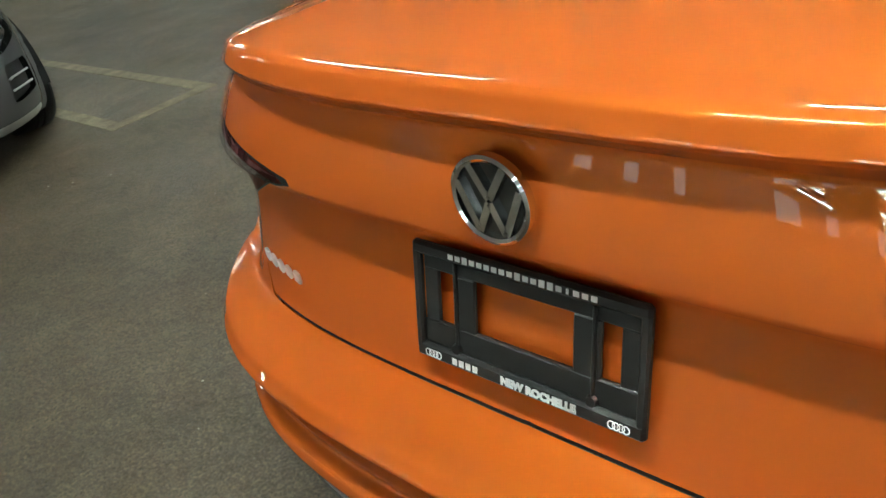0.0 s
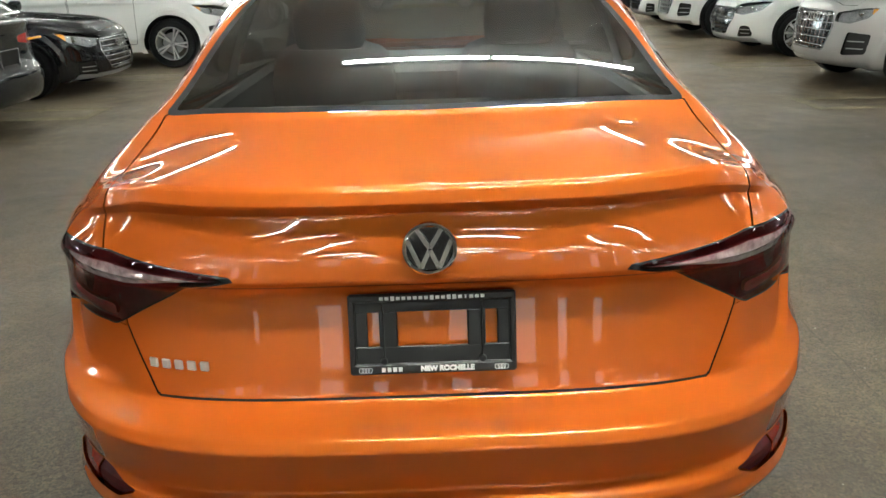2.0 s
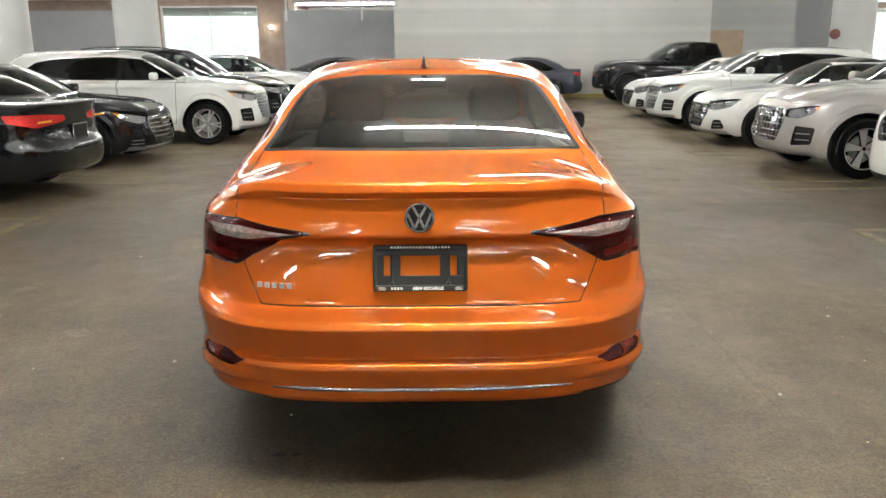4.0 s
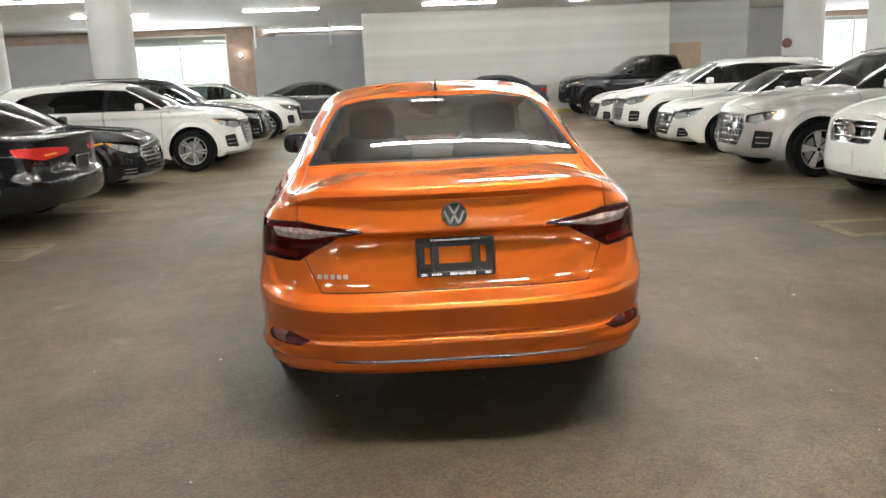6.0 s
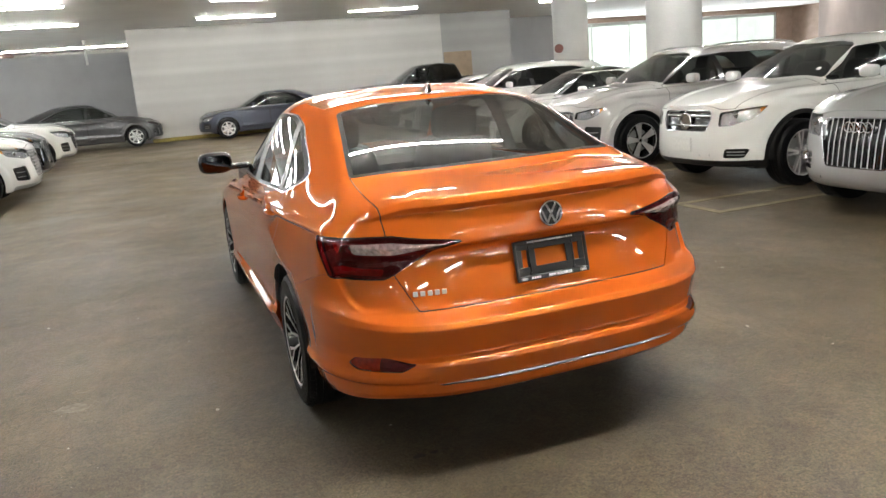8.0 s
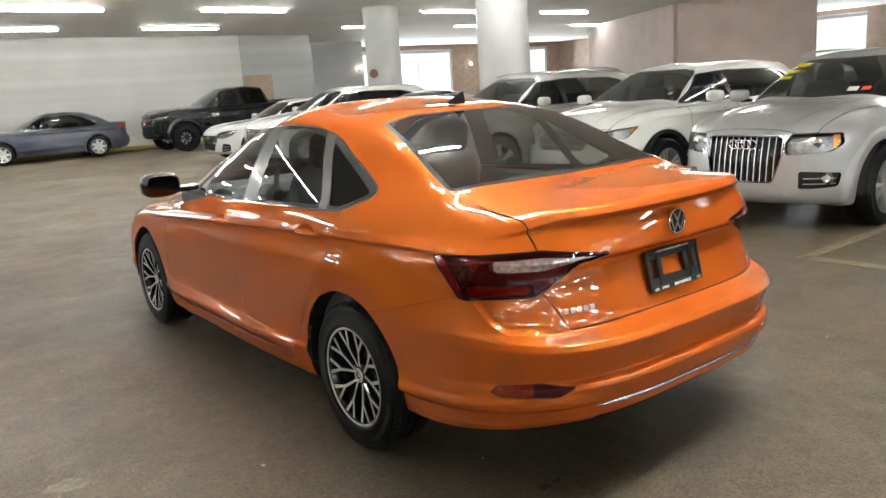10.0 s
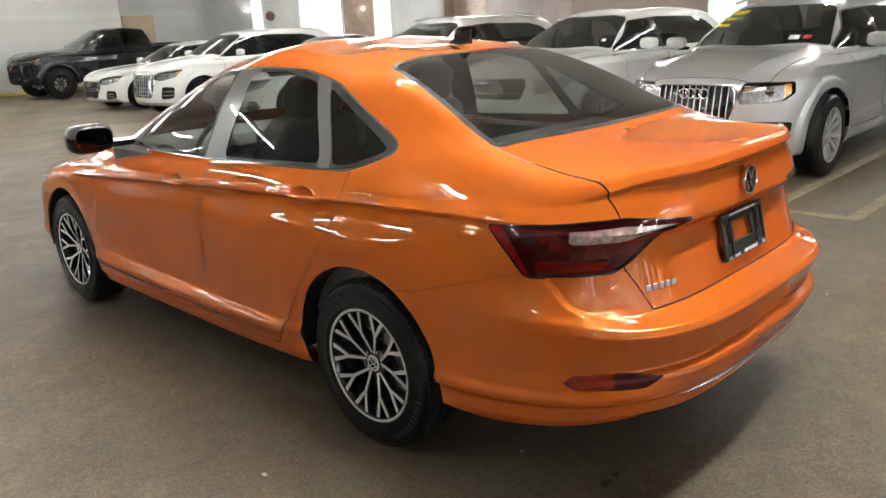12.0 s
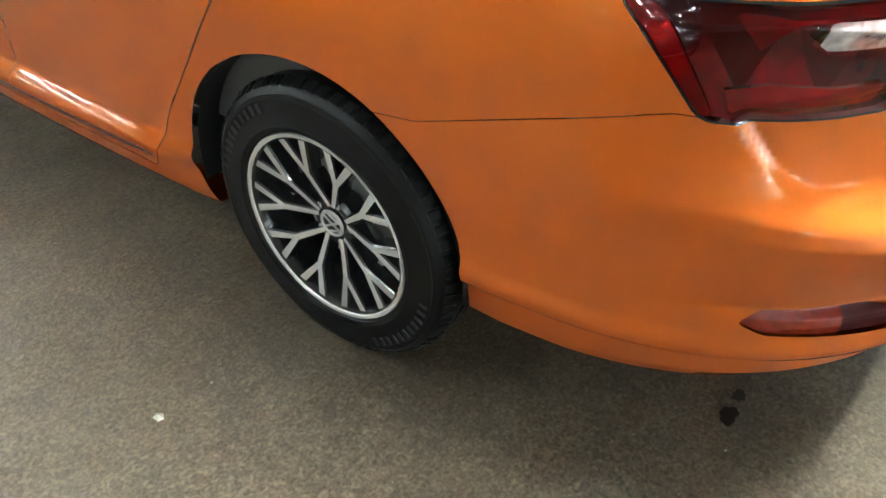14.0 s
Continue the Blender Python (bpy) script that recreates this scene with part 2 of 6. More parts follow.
def floor_material():
    """Dark worn asphalt: grit, tyre-polished dark lanes, pale dusty patches; far sheen and car shade in its colour."""
    m = bpy.data.materials.new("garage_floor")
    m.use_nodes = True
    nt = m.node_tree
    bs = nt.nodes["Principled BSDF"]
    co = nt.nodes.new("ShaderNodeTexCoord")

    def noise_of(scale, detail, lo, hi, a, b, rough=0.55, stretch=None):
        no = nt.nodes.new("ShaderNodeTexNoise")
        no.inputs["Scale"].default_value, no.inputs["Detail"].default_value, no.inputs["Roughness"].default_value = scale, detail, rough
        if stretch:
            mp = nt.nodes.new("ShaderNodeMapping")
            mp.inputs["Scale"].default_value = stretch
            nt.links.new(co.outputs["Object"], mp.inputs[0]), nt.links.new(mp.outputs[0], no.inputs["Vector"])
        else:
            nt.links.new(co.outputs["Object"], no.inputs["Vector"])
        ma = nt.nodes.new("ShaderNodeMapRange")
        for k, v in zip(("From Min", "From Max", "To Min", "To Max"), (lo, hi, a, b)):
            ma.inputs[k].default_value = v
        nt.links.new(no.outputs["Fac"], ma.inputs["Value"])
        return ma.outputs[0]

    def times(a, b):
        mu = nt.nodes.new("ShaderNodeMath")
        mu.operation = "MULTIPLY"
        nt.links.new(a, mu.inputs[0]), nt.links.new(b, mu.inputs[1])
        return mu.outputs[0]

    value = times(times(noise_of(0.35, 5, 0.3, 0.7, 0.74, 1.28), noise_of(2.2, 8, 0.3, 0.7, 0.70, 1.32, 0.76)),
                  times(noise_of(120, 4, 0.3, 0.72, 0.45, 1.65), noise_of(1.0, 4, 0.35, 0.7, 0.90, 1.10, 0.6, (9.0, 7.0, 1))))
    sc = nt.nodes.new("ShaderNodeVectorMath")
    sc.operation = "SCALE"
    sc.inputs[0].default_value = (0.100, 0.076, 0.047)
    # stones of the asphalt, each of its own shade, in worn patches
    st = nt.nodes.new("ShaderNodeTexVoronoi")
    st.inputs["Scale"].default_value = 85
    nt.links.new(co.outputs["Object"], st.inputs["Vector"])
    sr, ma = nt.nodes.new("ShaderNodeSeparateXYZ"), nt.nodes.new("ShaderNodeMapRange")
    ma.inputs["To Min"].default_value, ma.inputs["To Max"].default_value = 0.72, 1.30
    nt.links.new(st.outputs["Color"], sr.inputs[0]), nt.links.new(sr.outputs[0], ma.inputs["Value"])
    value = times(times(value, ma.outputs[0]), noise_of(7.0, 6, 0.3, 0.7, 0.82, 1.18, 0.7))
    # a broad stretch darkened by traffic and by painted-in car shade, its edges ragged
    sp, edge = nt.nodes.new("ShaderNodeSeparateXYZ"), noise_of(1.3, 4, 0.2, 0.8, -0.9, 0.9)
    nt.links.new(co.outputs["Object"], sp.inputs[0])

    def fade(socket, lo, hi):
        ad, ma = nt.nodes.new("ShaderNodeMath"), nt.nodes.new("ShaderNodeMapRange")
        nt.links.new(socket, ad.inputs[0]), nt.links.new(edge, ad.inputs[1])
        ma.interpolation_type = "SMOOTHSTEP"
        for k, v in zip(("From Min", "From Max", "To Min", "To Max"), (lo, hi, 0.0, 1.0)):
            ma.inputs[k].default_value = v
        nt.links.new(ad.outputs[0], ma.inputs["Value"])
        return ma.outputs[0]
    worn_shade = times(times(fade(sp.outputs[0], 1.6, 0.4), fade(sp.outputs[0], -4.2, -2.6)), fade(sp.outputs[1], 2.4, 0.9))
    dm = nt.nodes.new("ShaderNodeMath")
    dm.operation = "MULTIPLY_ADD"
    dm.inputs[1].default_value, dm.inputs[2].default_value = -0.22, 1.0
    nt.links.new(worn_shade, dm.inputs[0])
    # the far aisle's colour is lightened, standing in for glancing sheen
    far_sheen = nt.nodes.new("ShaderNodeMath")
    far_sheen.operation = "MULTIPLY_ADD"
    far_sheen.inputs[1].default_value, far_sheen.inputs[2].default_value = 0.75, 1.0
    nt.links.new(fade(sp.outputs[1], 2.5, 12.0), far_sheen.inputs[0])
    nt.links.new(times(times(value, dm.outputs[0]), far_sheen.outputs[0]), sc.inputs["Scale"])
    # scattered pale grit
    vo = nt.nodes.new("ShaderNodeTexVoronoi")
    vo.inputs["Scale"].default_value = 26
    nt.links.new(co.outputs["Object"], vo.inputs["Vector"])
    gt = nt.nodes.new("ShaderNodeMath")
    gt.operation = "LESS_THAN"
    gt.inputs[1].default_value = 0.075
    nt.links.new(vo.outputs["Distance"], gt.inputs[0])
    gr = times(gt.outputs[0], noise_of(1.1, 3, 0.55, 0.7, 0.0, 0.55))
    mx = nt.nodes.new("ShaderNodeMix")
    mx.data_type = "RGBA"
    nt.links.new(gr, mx.inputs[0]), nt.links.new(sc.outputs[0], mx.inputs[6])
    mx.inputs[7].default_value = (0.33, 0.31, 0.26, 1)
    bs.inputs["Specular IOR Level"].default_value = 0.45
    nt.links.new(mx.outputs[2], bs.inputs["Base Color"])
    nt.links.new(noise_of(0.9, 3, 0.3, 0.7, 0.40, 0.56), bs.inputs["Roughness"])
    bu = nt.nodes.new("ShaderNodeBump")
    bu.inputs["Strength"].default_value, bu.inputs["Distance"].default_value = 0.4, 0.005
    pits = nt.nodes.new("ShaderNodeMath")
    pits.operation = "MULTIPLY_ADD"
    pits.inputs[1].default_value = 1.6
    nt.links.new(noise_of(45, 6, 0.25, 0.55, 0, 1, 0.7), pits.inputs[0]), nt.links.new(noise_of(240, 4, 0.2, 0.8, 0, 1, 0.75), pits.inputs[2])
    nt.links.new(pits.outputs[0], bu.inputs["Height"])
    nt.links.new(bu.outputs[0], bs.inputs["Normal"])
    return m


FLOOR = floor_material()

# ---- mesh building ----
def pchip(xs, ys, q):
    """Monotone cubic through (xs, ys), at q. ys: n x k."""
    xs, ys, q = np.asarray(xs, float), np.asarray(ys, float), np.asarray(q, float)
    flat = ys.ndim == 1
    if flat:
        ys = ys[:, None]
    shape = ys.shape[1:]
    ys = ys.reshape(len(xs), -1)
    h = np.diff(xs)[:, None]
    d = np.diff(ys, axis=0) / h
    m = np.zeros_like(ys)
    if len(xs) > 2:
        w1, w2 = 2 * h[1:] + h[:-1], h[1:] + 2 * h[:-1]
        ok = d[:-1] * d[1:] > 0
        safe = np.where(ok, w1 / np.where(ok, d[:-1], 1) + w2 / np.where(ok, d[1:], 1), 1)
        m[1:-1] = np.where(ok, (w1 + w2) / safe, 0)
    m[0], m[-1] = d[0], d[-1]
    i = np.clip(np.searchsorted(xs, q, side="right") - 1, 0, len(xs) - 2)
    t = ((q - xs[i]) / (xs[i + 1] - xs[i]))[:, None]
    hh = (xs[i + 1] - xs[i])[:, None]
    out = ((1 + 2 * t) * (1 - t) ** 2 * ys[i] + t * (1 - t) ** 2 * hh * m[i] + t * t * (3 - 2 * t) * ys[i + 1] + t * t * (t - 1) * hh * m[i + 1])
    return out[:, 0] if flat else out.reshape(len(q), *shape)


class Surf:
    """Points, normals and faces of an open surface that can be cut along a field."""

    def __init__(self, v, n, f):
        self.v, self.n, self.f = np.asarray(v, float), np.asarray(n, float), f

    def packed(self):
        used = sorted({i for f in self.f for i in f})
        at = {o: k for k, o in enumerate(used)}
        return Surf(self.v[used], self.n[used], [tuple(at[i] for i in f) for f in self.f])

    def cut(self, field):
        """The part where the field is above nought, and the rest."""
        if not self.f:
            return self, self
        d = np.asarray(field(self.v), float)
        d = np.where(np.abs(d) < 1e-7, 1e-7, d)
        s = (d > 0).tolist()
        extra_v, extra_n, edge = [], [], {}
        base = len(self.v)

        def crossing(a, b):
            key = (a, b) if a < b else (b, a)
            if key not in edge:
                t = d[a] / (d[a] - d[b])
                edge[key] = base + len(extra_v)
                extra_v.append(self.v[a] + t * (self.v[b] - self.v[a]))
                extra_n.append(self.n[a] + t * (self.n[b] - self.n[a]))
            return edge[key]

        inside, outside = [], []
        for f in self.f:
            k = sum(s[i] for i in f)
            if k == len(f):
                inside.append(f)
            elif k == 0:
                outside.append(f)
            else:
                a, b = [], []
                for i, j in zip(f, f[1:] + f[:1]):
                    (a if s[i] else b).append(i)
                    if s[i] != s[j]:
                        c = crossing(i, j)
                        a.append(c), b.append(c)
                if len(a) > 2:
                    inside.append(tuple(a))
                if len(b) > 2:
                    outside.append(tuple(b))
        v = np.vstack([self.v, extra_v]) if extra_v else self.v
        n = np.vstack([self.n, extra_n]) if extra_n else self.n
        return Surf(v, n, inside).packed(), Surf(v, n, outside).packed()

    def pushed(self, by):
        return Surf(self.v + self.n / np.maximum(np.linalg.norm(self.n, axis=1, keepdims=True), 1e-9) * by, self.n, self.f)


def area_of(points):
    """A field in two coordinates: the distance inside (above nought) of a polygon."""
    pts = np.asarray(points, float)

    def at(p):
        best, inside = np.full(len(p), 1e9), np.zeros(len(p), bool)
        for a, b in zip(pts, np.roll(pts, -1, axis=0)):
            e = b - a
            w = p - a
            t = np.clip((w @ e) / max(e @ e, 1e-12), 0, 1)
            best = np.minimum(best, np.linalg.norm(w - t[:, None] * e, axis=1))
            cond = (a[1] > p[:, 1]) != (b[1] > p[:, 1])
            with np.errstate(divide="ignore", invalid="ignore"):
                cross = e[0] * (p[:, 1] - a[1]) / (e[1] if e[1] else 1e-12) + a[0]
            inside ^= cond & (p[:, 0] < cross)
        return np.where(inside, best, -best)
    return at


def rounded(points, r=0.03, steps=4):
    """The polygon with its corners rounded."""
    out, k = [], len(points)
    pts = [np.array(p, float) for p in points]
    for i in range(k):
        a, b, c = pts[i - 1], pts[i], pts[(i + 1) % k]
        la, lc = np.linalg.norm(a - b), np.linalg.norm(c - b)
        p, q = b + (a - b) * min(r / la, 0.45), b + (c - b) * min(r / lc, 0.45)
        for s in range(steps + 1):
            t = s / steps
            out.append((1 - t) ** 2 * p + 2 * t * (1 - t) * b + t * t * q)
    return out


class Parts:
    """Gathers simple solids into one mesh."""

    def __init__(self):
        self.v, self.f, self.mi = [], [], []

    def add(self, v, f, mi=None):
        k = len(self.v)
        self.mi += mi or [0] * len(f)
        self.v += [tuple(p) for p in v]
        self.f += [tuple(i + k for i in q) for q in f]
        return self

    def box(self, c, s, bevel=0.0, m=None):
        """A box of size s at c, its edges chamfered."""
        hx, hy, hz = s[0] / 2, s[1] / 2, s[2] / 2
        b = min(bevel, hx * 0.95, hy * 0.95, hz * 0.95)
        v, f = [], []
        if b <= 0:
            v = [(sx * hx, sy * hy, sz * hz) for sz in (-1, 1) for sy in (-1, 1) for sx in (-1, 1)]
            f = [(0, 2, 3, 1), (4, 5, 7, 6), (0, 1, 5, 4), (2, 6, 7, 3), (0, 4, 6, 2), (1, 3, 7, 5)]
        else:
            idx = {}
            for ax in range(3):
                for sz in (-1, 1):
                    for sy in (-1, 1):
                        for sx in (-1, 1):
                            q = [sx * (hx - b), sy * (hy - b), sz * (hz - b)]
                            q[ax] = (sx, sy, sz)[ax] * (hx, hy, hz)[ax]
                            idx[ax, sx, sy, sz] = len(v)
                            v.append(q)
            def g(ax, *sg):
                return idx[(ax, *sg)]
            for sg in (-1, 1):
                f.append([g(0, sg, -1, -1), g(0, sg, 1, -1), g(0, sg, 1, 1), g(0, sg, -1, 1)][::sg])
                f.append([g(1, -1, sg, -1), g(1, -1, sg, 1), g(1, 1, sg, 1), g(1, 1, sg, -1)][::sg])
                f.append([g(2, -1, -1, sg), g(2, 1, -1, sg), g(2, 1, 1, sg), g(2, -1, 1, sg)][::sg])
            for a in (-1, 1):
                for c2 in (-1, 1):
                    f.append([g(0, a, c2, -1), g(1, a, c2, -1), g(1, a, c2, 1), g(0, a, c2, 1)])
                    f.append([g(0, a, -1, c2), g(2, a, -1, c2), g(2, a, 1, c2), g(0, a, 1, c2)])
                    f.append([g(1, -1, a, c2), g(2, -1, a, c2), g(2, 1, a, c2), g(1, 1, a, c2)])
                    for d in (-1, 1):
                        f.append([g(0, a, c2, d), g(1, a, c2, d), g(2, a, c2, d)])
        v = [Vector(p) for p in v]
        if m is not None:
            v = [m @ p for p in v]
        return self.add([(p[0] + c[0], p[1] + c[1], p[2] + c[2]) for p in v], f)

    def lathe(self, profile, n=32, m=None, closed=False):
        """Turns (radius, height) points about z."""
        m = m or Matrix()
        v = [m @ Vector((r * math.cos(a), r * math.sin(a), h)) for r, h in profile for a in (2 * math.pi * k / n for k in range(n))]
        rows = len(profile)
        f = []
        for i in range(rows if closed else rows - 1):
            j = (i + 1) % rows
            f += [(i * n + k, i * n + (k + 1) % n, j * n + (k + 1) % n, j * n + k) for k in range(n)]
        return self.add(v, f)

    def tube(self, path, r, n=8, loop=False):
        """A round bar along a path."""
        pts = [Vector(p) for p in path]
        v, f = [], []
        k = len(pts)
        for i, p in enumerate(pts):
            a = pts[i - 1] if (i or loop) else p
            b = pts[(i + 1) % k] if (i < k - 1 or loop) else p
            t = (b - a).normalized()
            side = t.cross(Vector((0, 0, 1)))
            if side.length < 0.05:
                side = t.cross(Vector((0, 1, 0)))
            side.normalize()
            up = side.cross(t)
            v += [p + r * (math.cos(2 * math.pi * q / n) * side + math.sin(2 * math.pi * q / n) * up) for q in range(n)]
        for i in range(k if loop else k - 1):
            j = (i + 1) % k
            f += [(i * n + q, i * n + (q + 1) % n, j * n + (q + 1) % n, j * n + q) for q in range(n)]
        if not loop:
            f += [tuple(range(n - 1, -1, -1)), tuple((k - 1) * n + q for q in range(n))]
        return self.add(v, f)

    def pillow(self, c, s, p=0.55, n=20, m=None):
        """A rounded block: a superellipsoid of size s at c."""
        def pw(a, e):
            return math.copysign(abs(a) ** e, a)
        k = n // 2
        v, f = [], []
        for i in range(k + 1):
            t = math.pi * (i / k - 0.5)
            for j in range(n):
                a = 2 * math.pi * j / n
                q = Vector((s[0] / 2 * pw(math.cos(t), p) * pw(math.cos(a), p), s[1] / 2 * pw(math.cos(t), p) * pw(math.sin(a), p), s[2] / 2 * pw(math.sin(t), p)))
                q = m @ q if m is not None else q
                v.append((q[0] + c[0], q[1] + c[1], q[2] + c[2]))
        for i in range(k):
            f += [(i * n + j, i * n + (j + 1) % n, (i + 1) * n + (j + 1) % n, (i + 1) * n + j) for j in range(n)]
        return self.add(v, f)

    def prism(self, outline, h0, h1, m=None, taper=1.0):
        """A flat outline (x, y) drawn from height h0 to h1."""
        m = m or Matrix()
        k = len(outline)
        cx, cy = sum(p[0] for p in outline) / k, sum(p[1] for p in outline) / k
        v = [m @ Vector((x, y, h0)) for x, y in outline] + [m @ Vector((cx + (x - cx) * taper, cy + (y - cy) * taper, h1)) for x, y in outline]
        f = [tuple(range(k - 1, -1, -1)), tuple(range(k, 2 * k))] + [(i, (i + 1) % k, k + (i + 1) % k, k + i) for i in range(k)]
        return self.add(v, f)

    def moved(self, m):
        self.v = [tuple(m @ Vector(p)) for p in self.v]
        return self


def link(name, geo, mat, parent=None, smooth=35):
    """One mesh object from Parts or Surf."""
    me = bpy.data.meshes.new(name)
    if isinstance(geo, Surf):
        me.from_pydata(geo.v.tolist(), [], geo.f)
        me.materials.append(mat)
        me.polygons.foreach_set("use_smooth", [True] * len(me.polygons))
        n = geo.n / np.maximum(np.linalg.norm(geo.n, axis=1, keepdims=True), 1e-9)
        me.normals_split_custom_set_from_vertices(n.tolist())
    else:
        me.from_pydata(geo.v, [], geo.f)
        for each in mat if isinstance(mat, tuple) else (mat,):
            me.materials.append(each)
        me.polygons.foreach_set("material_index", geo.mi)
        bm = bmesh.new()
        bm.from_mesh(me)
        bmesh.ops.recalc_face_normals(bm, faces=bm.faces[:])
        bm.to_mesh(me)
        bm.free()
        me.polygons.foreach_set("use_smooth", [smooth > 0] * len(me.polygons))
        if smooth > 0:
            me.set_sharp_from_angle(angle=radians(smooth))
    ob = new(name, me)
    ob.parent = parent
    return ob


def part(name, geo, mat, parent, label="", smooth=35):
    ob = link(name, geo, mat, parent, smooth)
    return tagged(ob, label=label)


def empty(name, m, label, category, group="", kind=""):
    ob = new(name)
    ob.empty_display_size = 0.3
    ob.matrix_basis = m
    return tagged(ob, label, category, group, kind)


def solid(name, geo, mat, label="", category="", kind="", group="", smooth=35):
    return tagged(link(name, geo, mat, None, smooth), label, category, group, kind)


# ---- car surfaces ----
def ring(yr, lr, ar, w, yf, lf, af, z, count, bend=0.55):
    """Half of one level line round a car: rear cap, side, front cap."""
    nr, ns, nf = count

    def cap(l, a, half, k):
        th = (np.linspace(0, 1, 500) ** 2) * math.pi / 2
        x, y = half * np.sin(th) ** (2 / a), l * (1 - np.cos(th))
        s = np.concatenate([[0], np.cumsum(np.hypot(np.diff(x), np.diff(y)))])
        q = np.linspace(0, s[-1], k)
        return np.interp(q, s, x), np.interp(q, s, y), q / s[-1]
    xr, dr, sr = cap(lr, ar, w[0], nr)
    xf, df, sf = cap(lf, af, w[4], nf)
    t = np.linspace(0, 1, ns + 2)[1:-1]
    xs = pchip([0, 0.2, 0.5, 0.8, 1], w, t)
    ys = yr + lr + t * (yf - lf - yr - lr)
    x = np.concatenate([xr, xs, xf[::-1]])
    y = np.concatenate([yr + dr, ys, yf - df[::-1]])
    s = np.concatenate([sr, 1 + 2 * t, 3 + (1 - sf[::-1])])
    return np.stack([x, y, pchip([0, 0.5, 0.78, 1, 2, 3, 3.5, 4], (z[0], z[0], z[0] + (z[1] - z[0]) * bend, z[1], z[2], z[3], z[4], z[4]), s)], axis=1)


def skin(rings, step, shape=None, calm=None, rounds=40, flat=None):
    """The whole car's surface over its rings, both sides. flat: where panels run straight between level lines."""
    r = np.array(rings)
    gap = np.linalg.norm(np.diff(r, axis=0), axis=2)
    gap = 0.5 * gap.mean(axis=1) + 0.5 * np.minimum(gap.max(axis=1), 0.4)
    at = np.concatenate([[0], np.cumsum(gap)])
    q = [0.0]
    for i in range(len(gap)):
        k = max(1, int(round(gap[i] / step)))
        q += list(at[i] + gap[i] * (np.arange(1, k + 1) / k))
    g = pchip(at, r, np.array(q))
    if flat:
        k = np.searchsorted(at, q, side="right").clip(1, len(at) - 1)
        t = ((np.array(q) - at[k - 1]) / (at[k] - at[k - 1]))[:, None, None]
        e = r[k - 1] + t * (r[k] - r[k - 1])
        for _ in range(1):
            e[1:-1] = 0.5 * e[1:-1] + 0.25 * (e[2:] + e[:-2])
        w = flat(g)[..., None]
        g = g + w * (e - g)
    if calm:
        # even out the long panels between the level lines
        k = calm(g)[..., None]
        for _ in range(rounds):
            d = np.zeros_like(g)
            d[1:-1] += 0.25 * (g[2:] + g[:-2] - 2 * g[1:-1])
            d[:, 1:-1] += 0.12 * (g[:, 2:] + g[:, :-2] - 2 * g[:, 1:-1])
            d[:, 0, 0] = 0
            g = g + k * d
    if shape:
        g = shape(g)
    left = g[:, ::-1] * np.array([-1, 1, 1])
    g = np.concatenate([left[:, :-1], g], axis=1)
    nv, nu = g.shape[:2]
    tu, tv = np.gradient(g, axis=1), np.gradient(g, axis=0)
    n = np.cross(tu, tv)
    n /= np.maximum(np.linalg.norm(n, axis=2, keepdims=True), 1e-9)
    mid = n[nv // 3, nu // 2]
    if mid[1] > 0:
        n = -n
    idx = np.arange(nv * nu).reshape(nv, nu)
    flip = mid[1] > 0
    f = np.stack([idx[:-1, :-1], idx[:-1, 1:], idx[1:, 1:], idx[1:, :-1]], axis=-1).reshape(-1, 4)
    if flip:
        f = f[:, ::-1]
    return Surf(g.reshape(-1, 3), n.reshape(-1, 3), [tuple(q) for q in f.tolist()])


def yz(v):
    return v[:, 1:3]


def on_side(field, side, reach=0.3):
    """A field in (y, z), on one flank."""
    return lambda v: np.minimum(field(yz(v)), side * v[:, 0] - reach)


def arch(yc, zc, r, reach=0.45):
    return lambda v: np.minimum(r - np.hypot(v[:, 1] - yc, v[:, 2] - zc), np.abs(v[:, 0]) - reach)


def panel(surf, field, gap=0.0025):
    """Cuts a panel out with a dark gap round it: panel, gap, rest."""
    inner, rest = surf.cut(lambda v: field(v) - gap)
    seam, outer = rest.cut(lambda v: field(v) + gap)
    return inner, seam.pushed(-0.004), outer


def evened(surf):
    """Lets a pane curve smoothly, as bent glass does."""
    if len(surf.v) < 12:
        return surf
    p = surf.v - surf.v.mean(axis=0)
    axes = np.linalg.svd(p, full_matrices=False)[2]
    a, b = p @ axes[0], p @ axes[1]
    q = np.stack([np.ones_like(a), a, b], axis=1)
    n = surf.n / np.maximum(np.linalg.norm(surf.n, axis=1, keepdims=True), 1e-9)
    fit = np.linalg.lstsq(q, n, rcond=None)[0]
    return Surf(surf.v, q @ fit, surf.f)


def depth_at(surf, x, z):
    """How far forward (y) a surface lies at (x, z)."""
    k = np.argmin((surf.v[:, 0] - x) ** 2 + (surf.v[:, 2] - z) ** 2)
    return float(surf.v[k, 1])


def flank_at(surf, y, z):
    """How far out a flank lies at (y, z)."""
    k = np.argmin((surf.v[:, 1] - y) ** 2 + (surf.v[:, 2] - z) ** 2)
    return abs(float(surf.v[k, 0]))


def leaned(surf, out, up):
    """A facet whose face leans sideways and upwards."""
    side = np.sign(surf.v[:, :1].mean())
    n = surf.n / np.maximum(np.linalg.norm(surf.n, axis=1, keepdims=True), 1e-9)
    return Surf(surf.v, n + np.array([side * out, -abs(out), up]), surf.f)


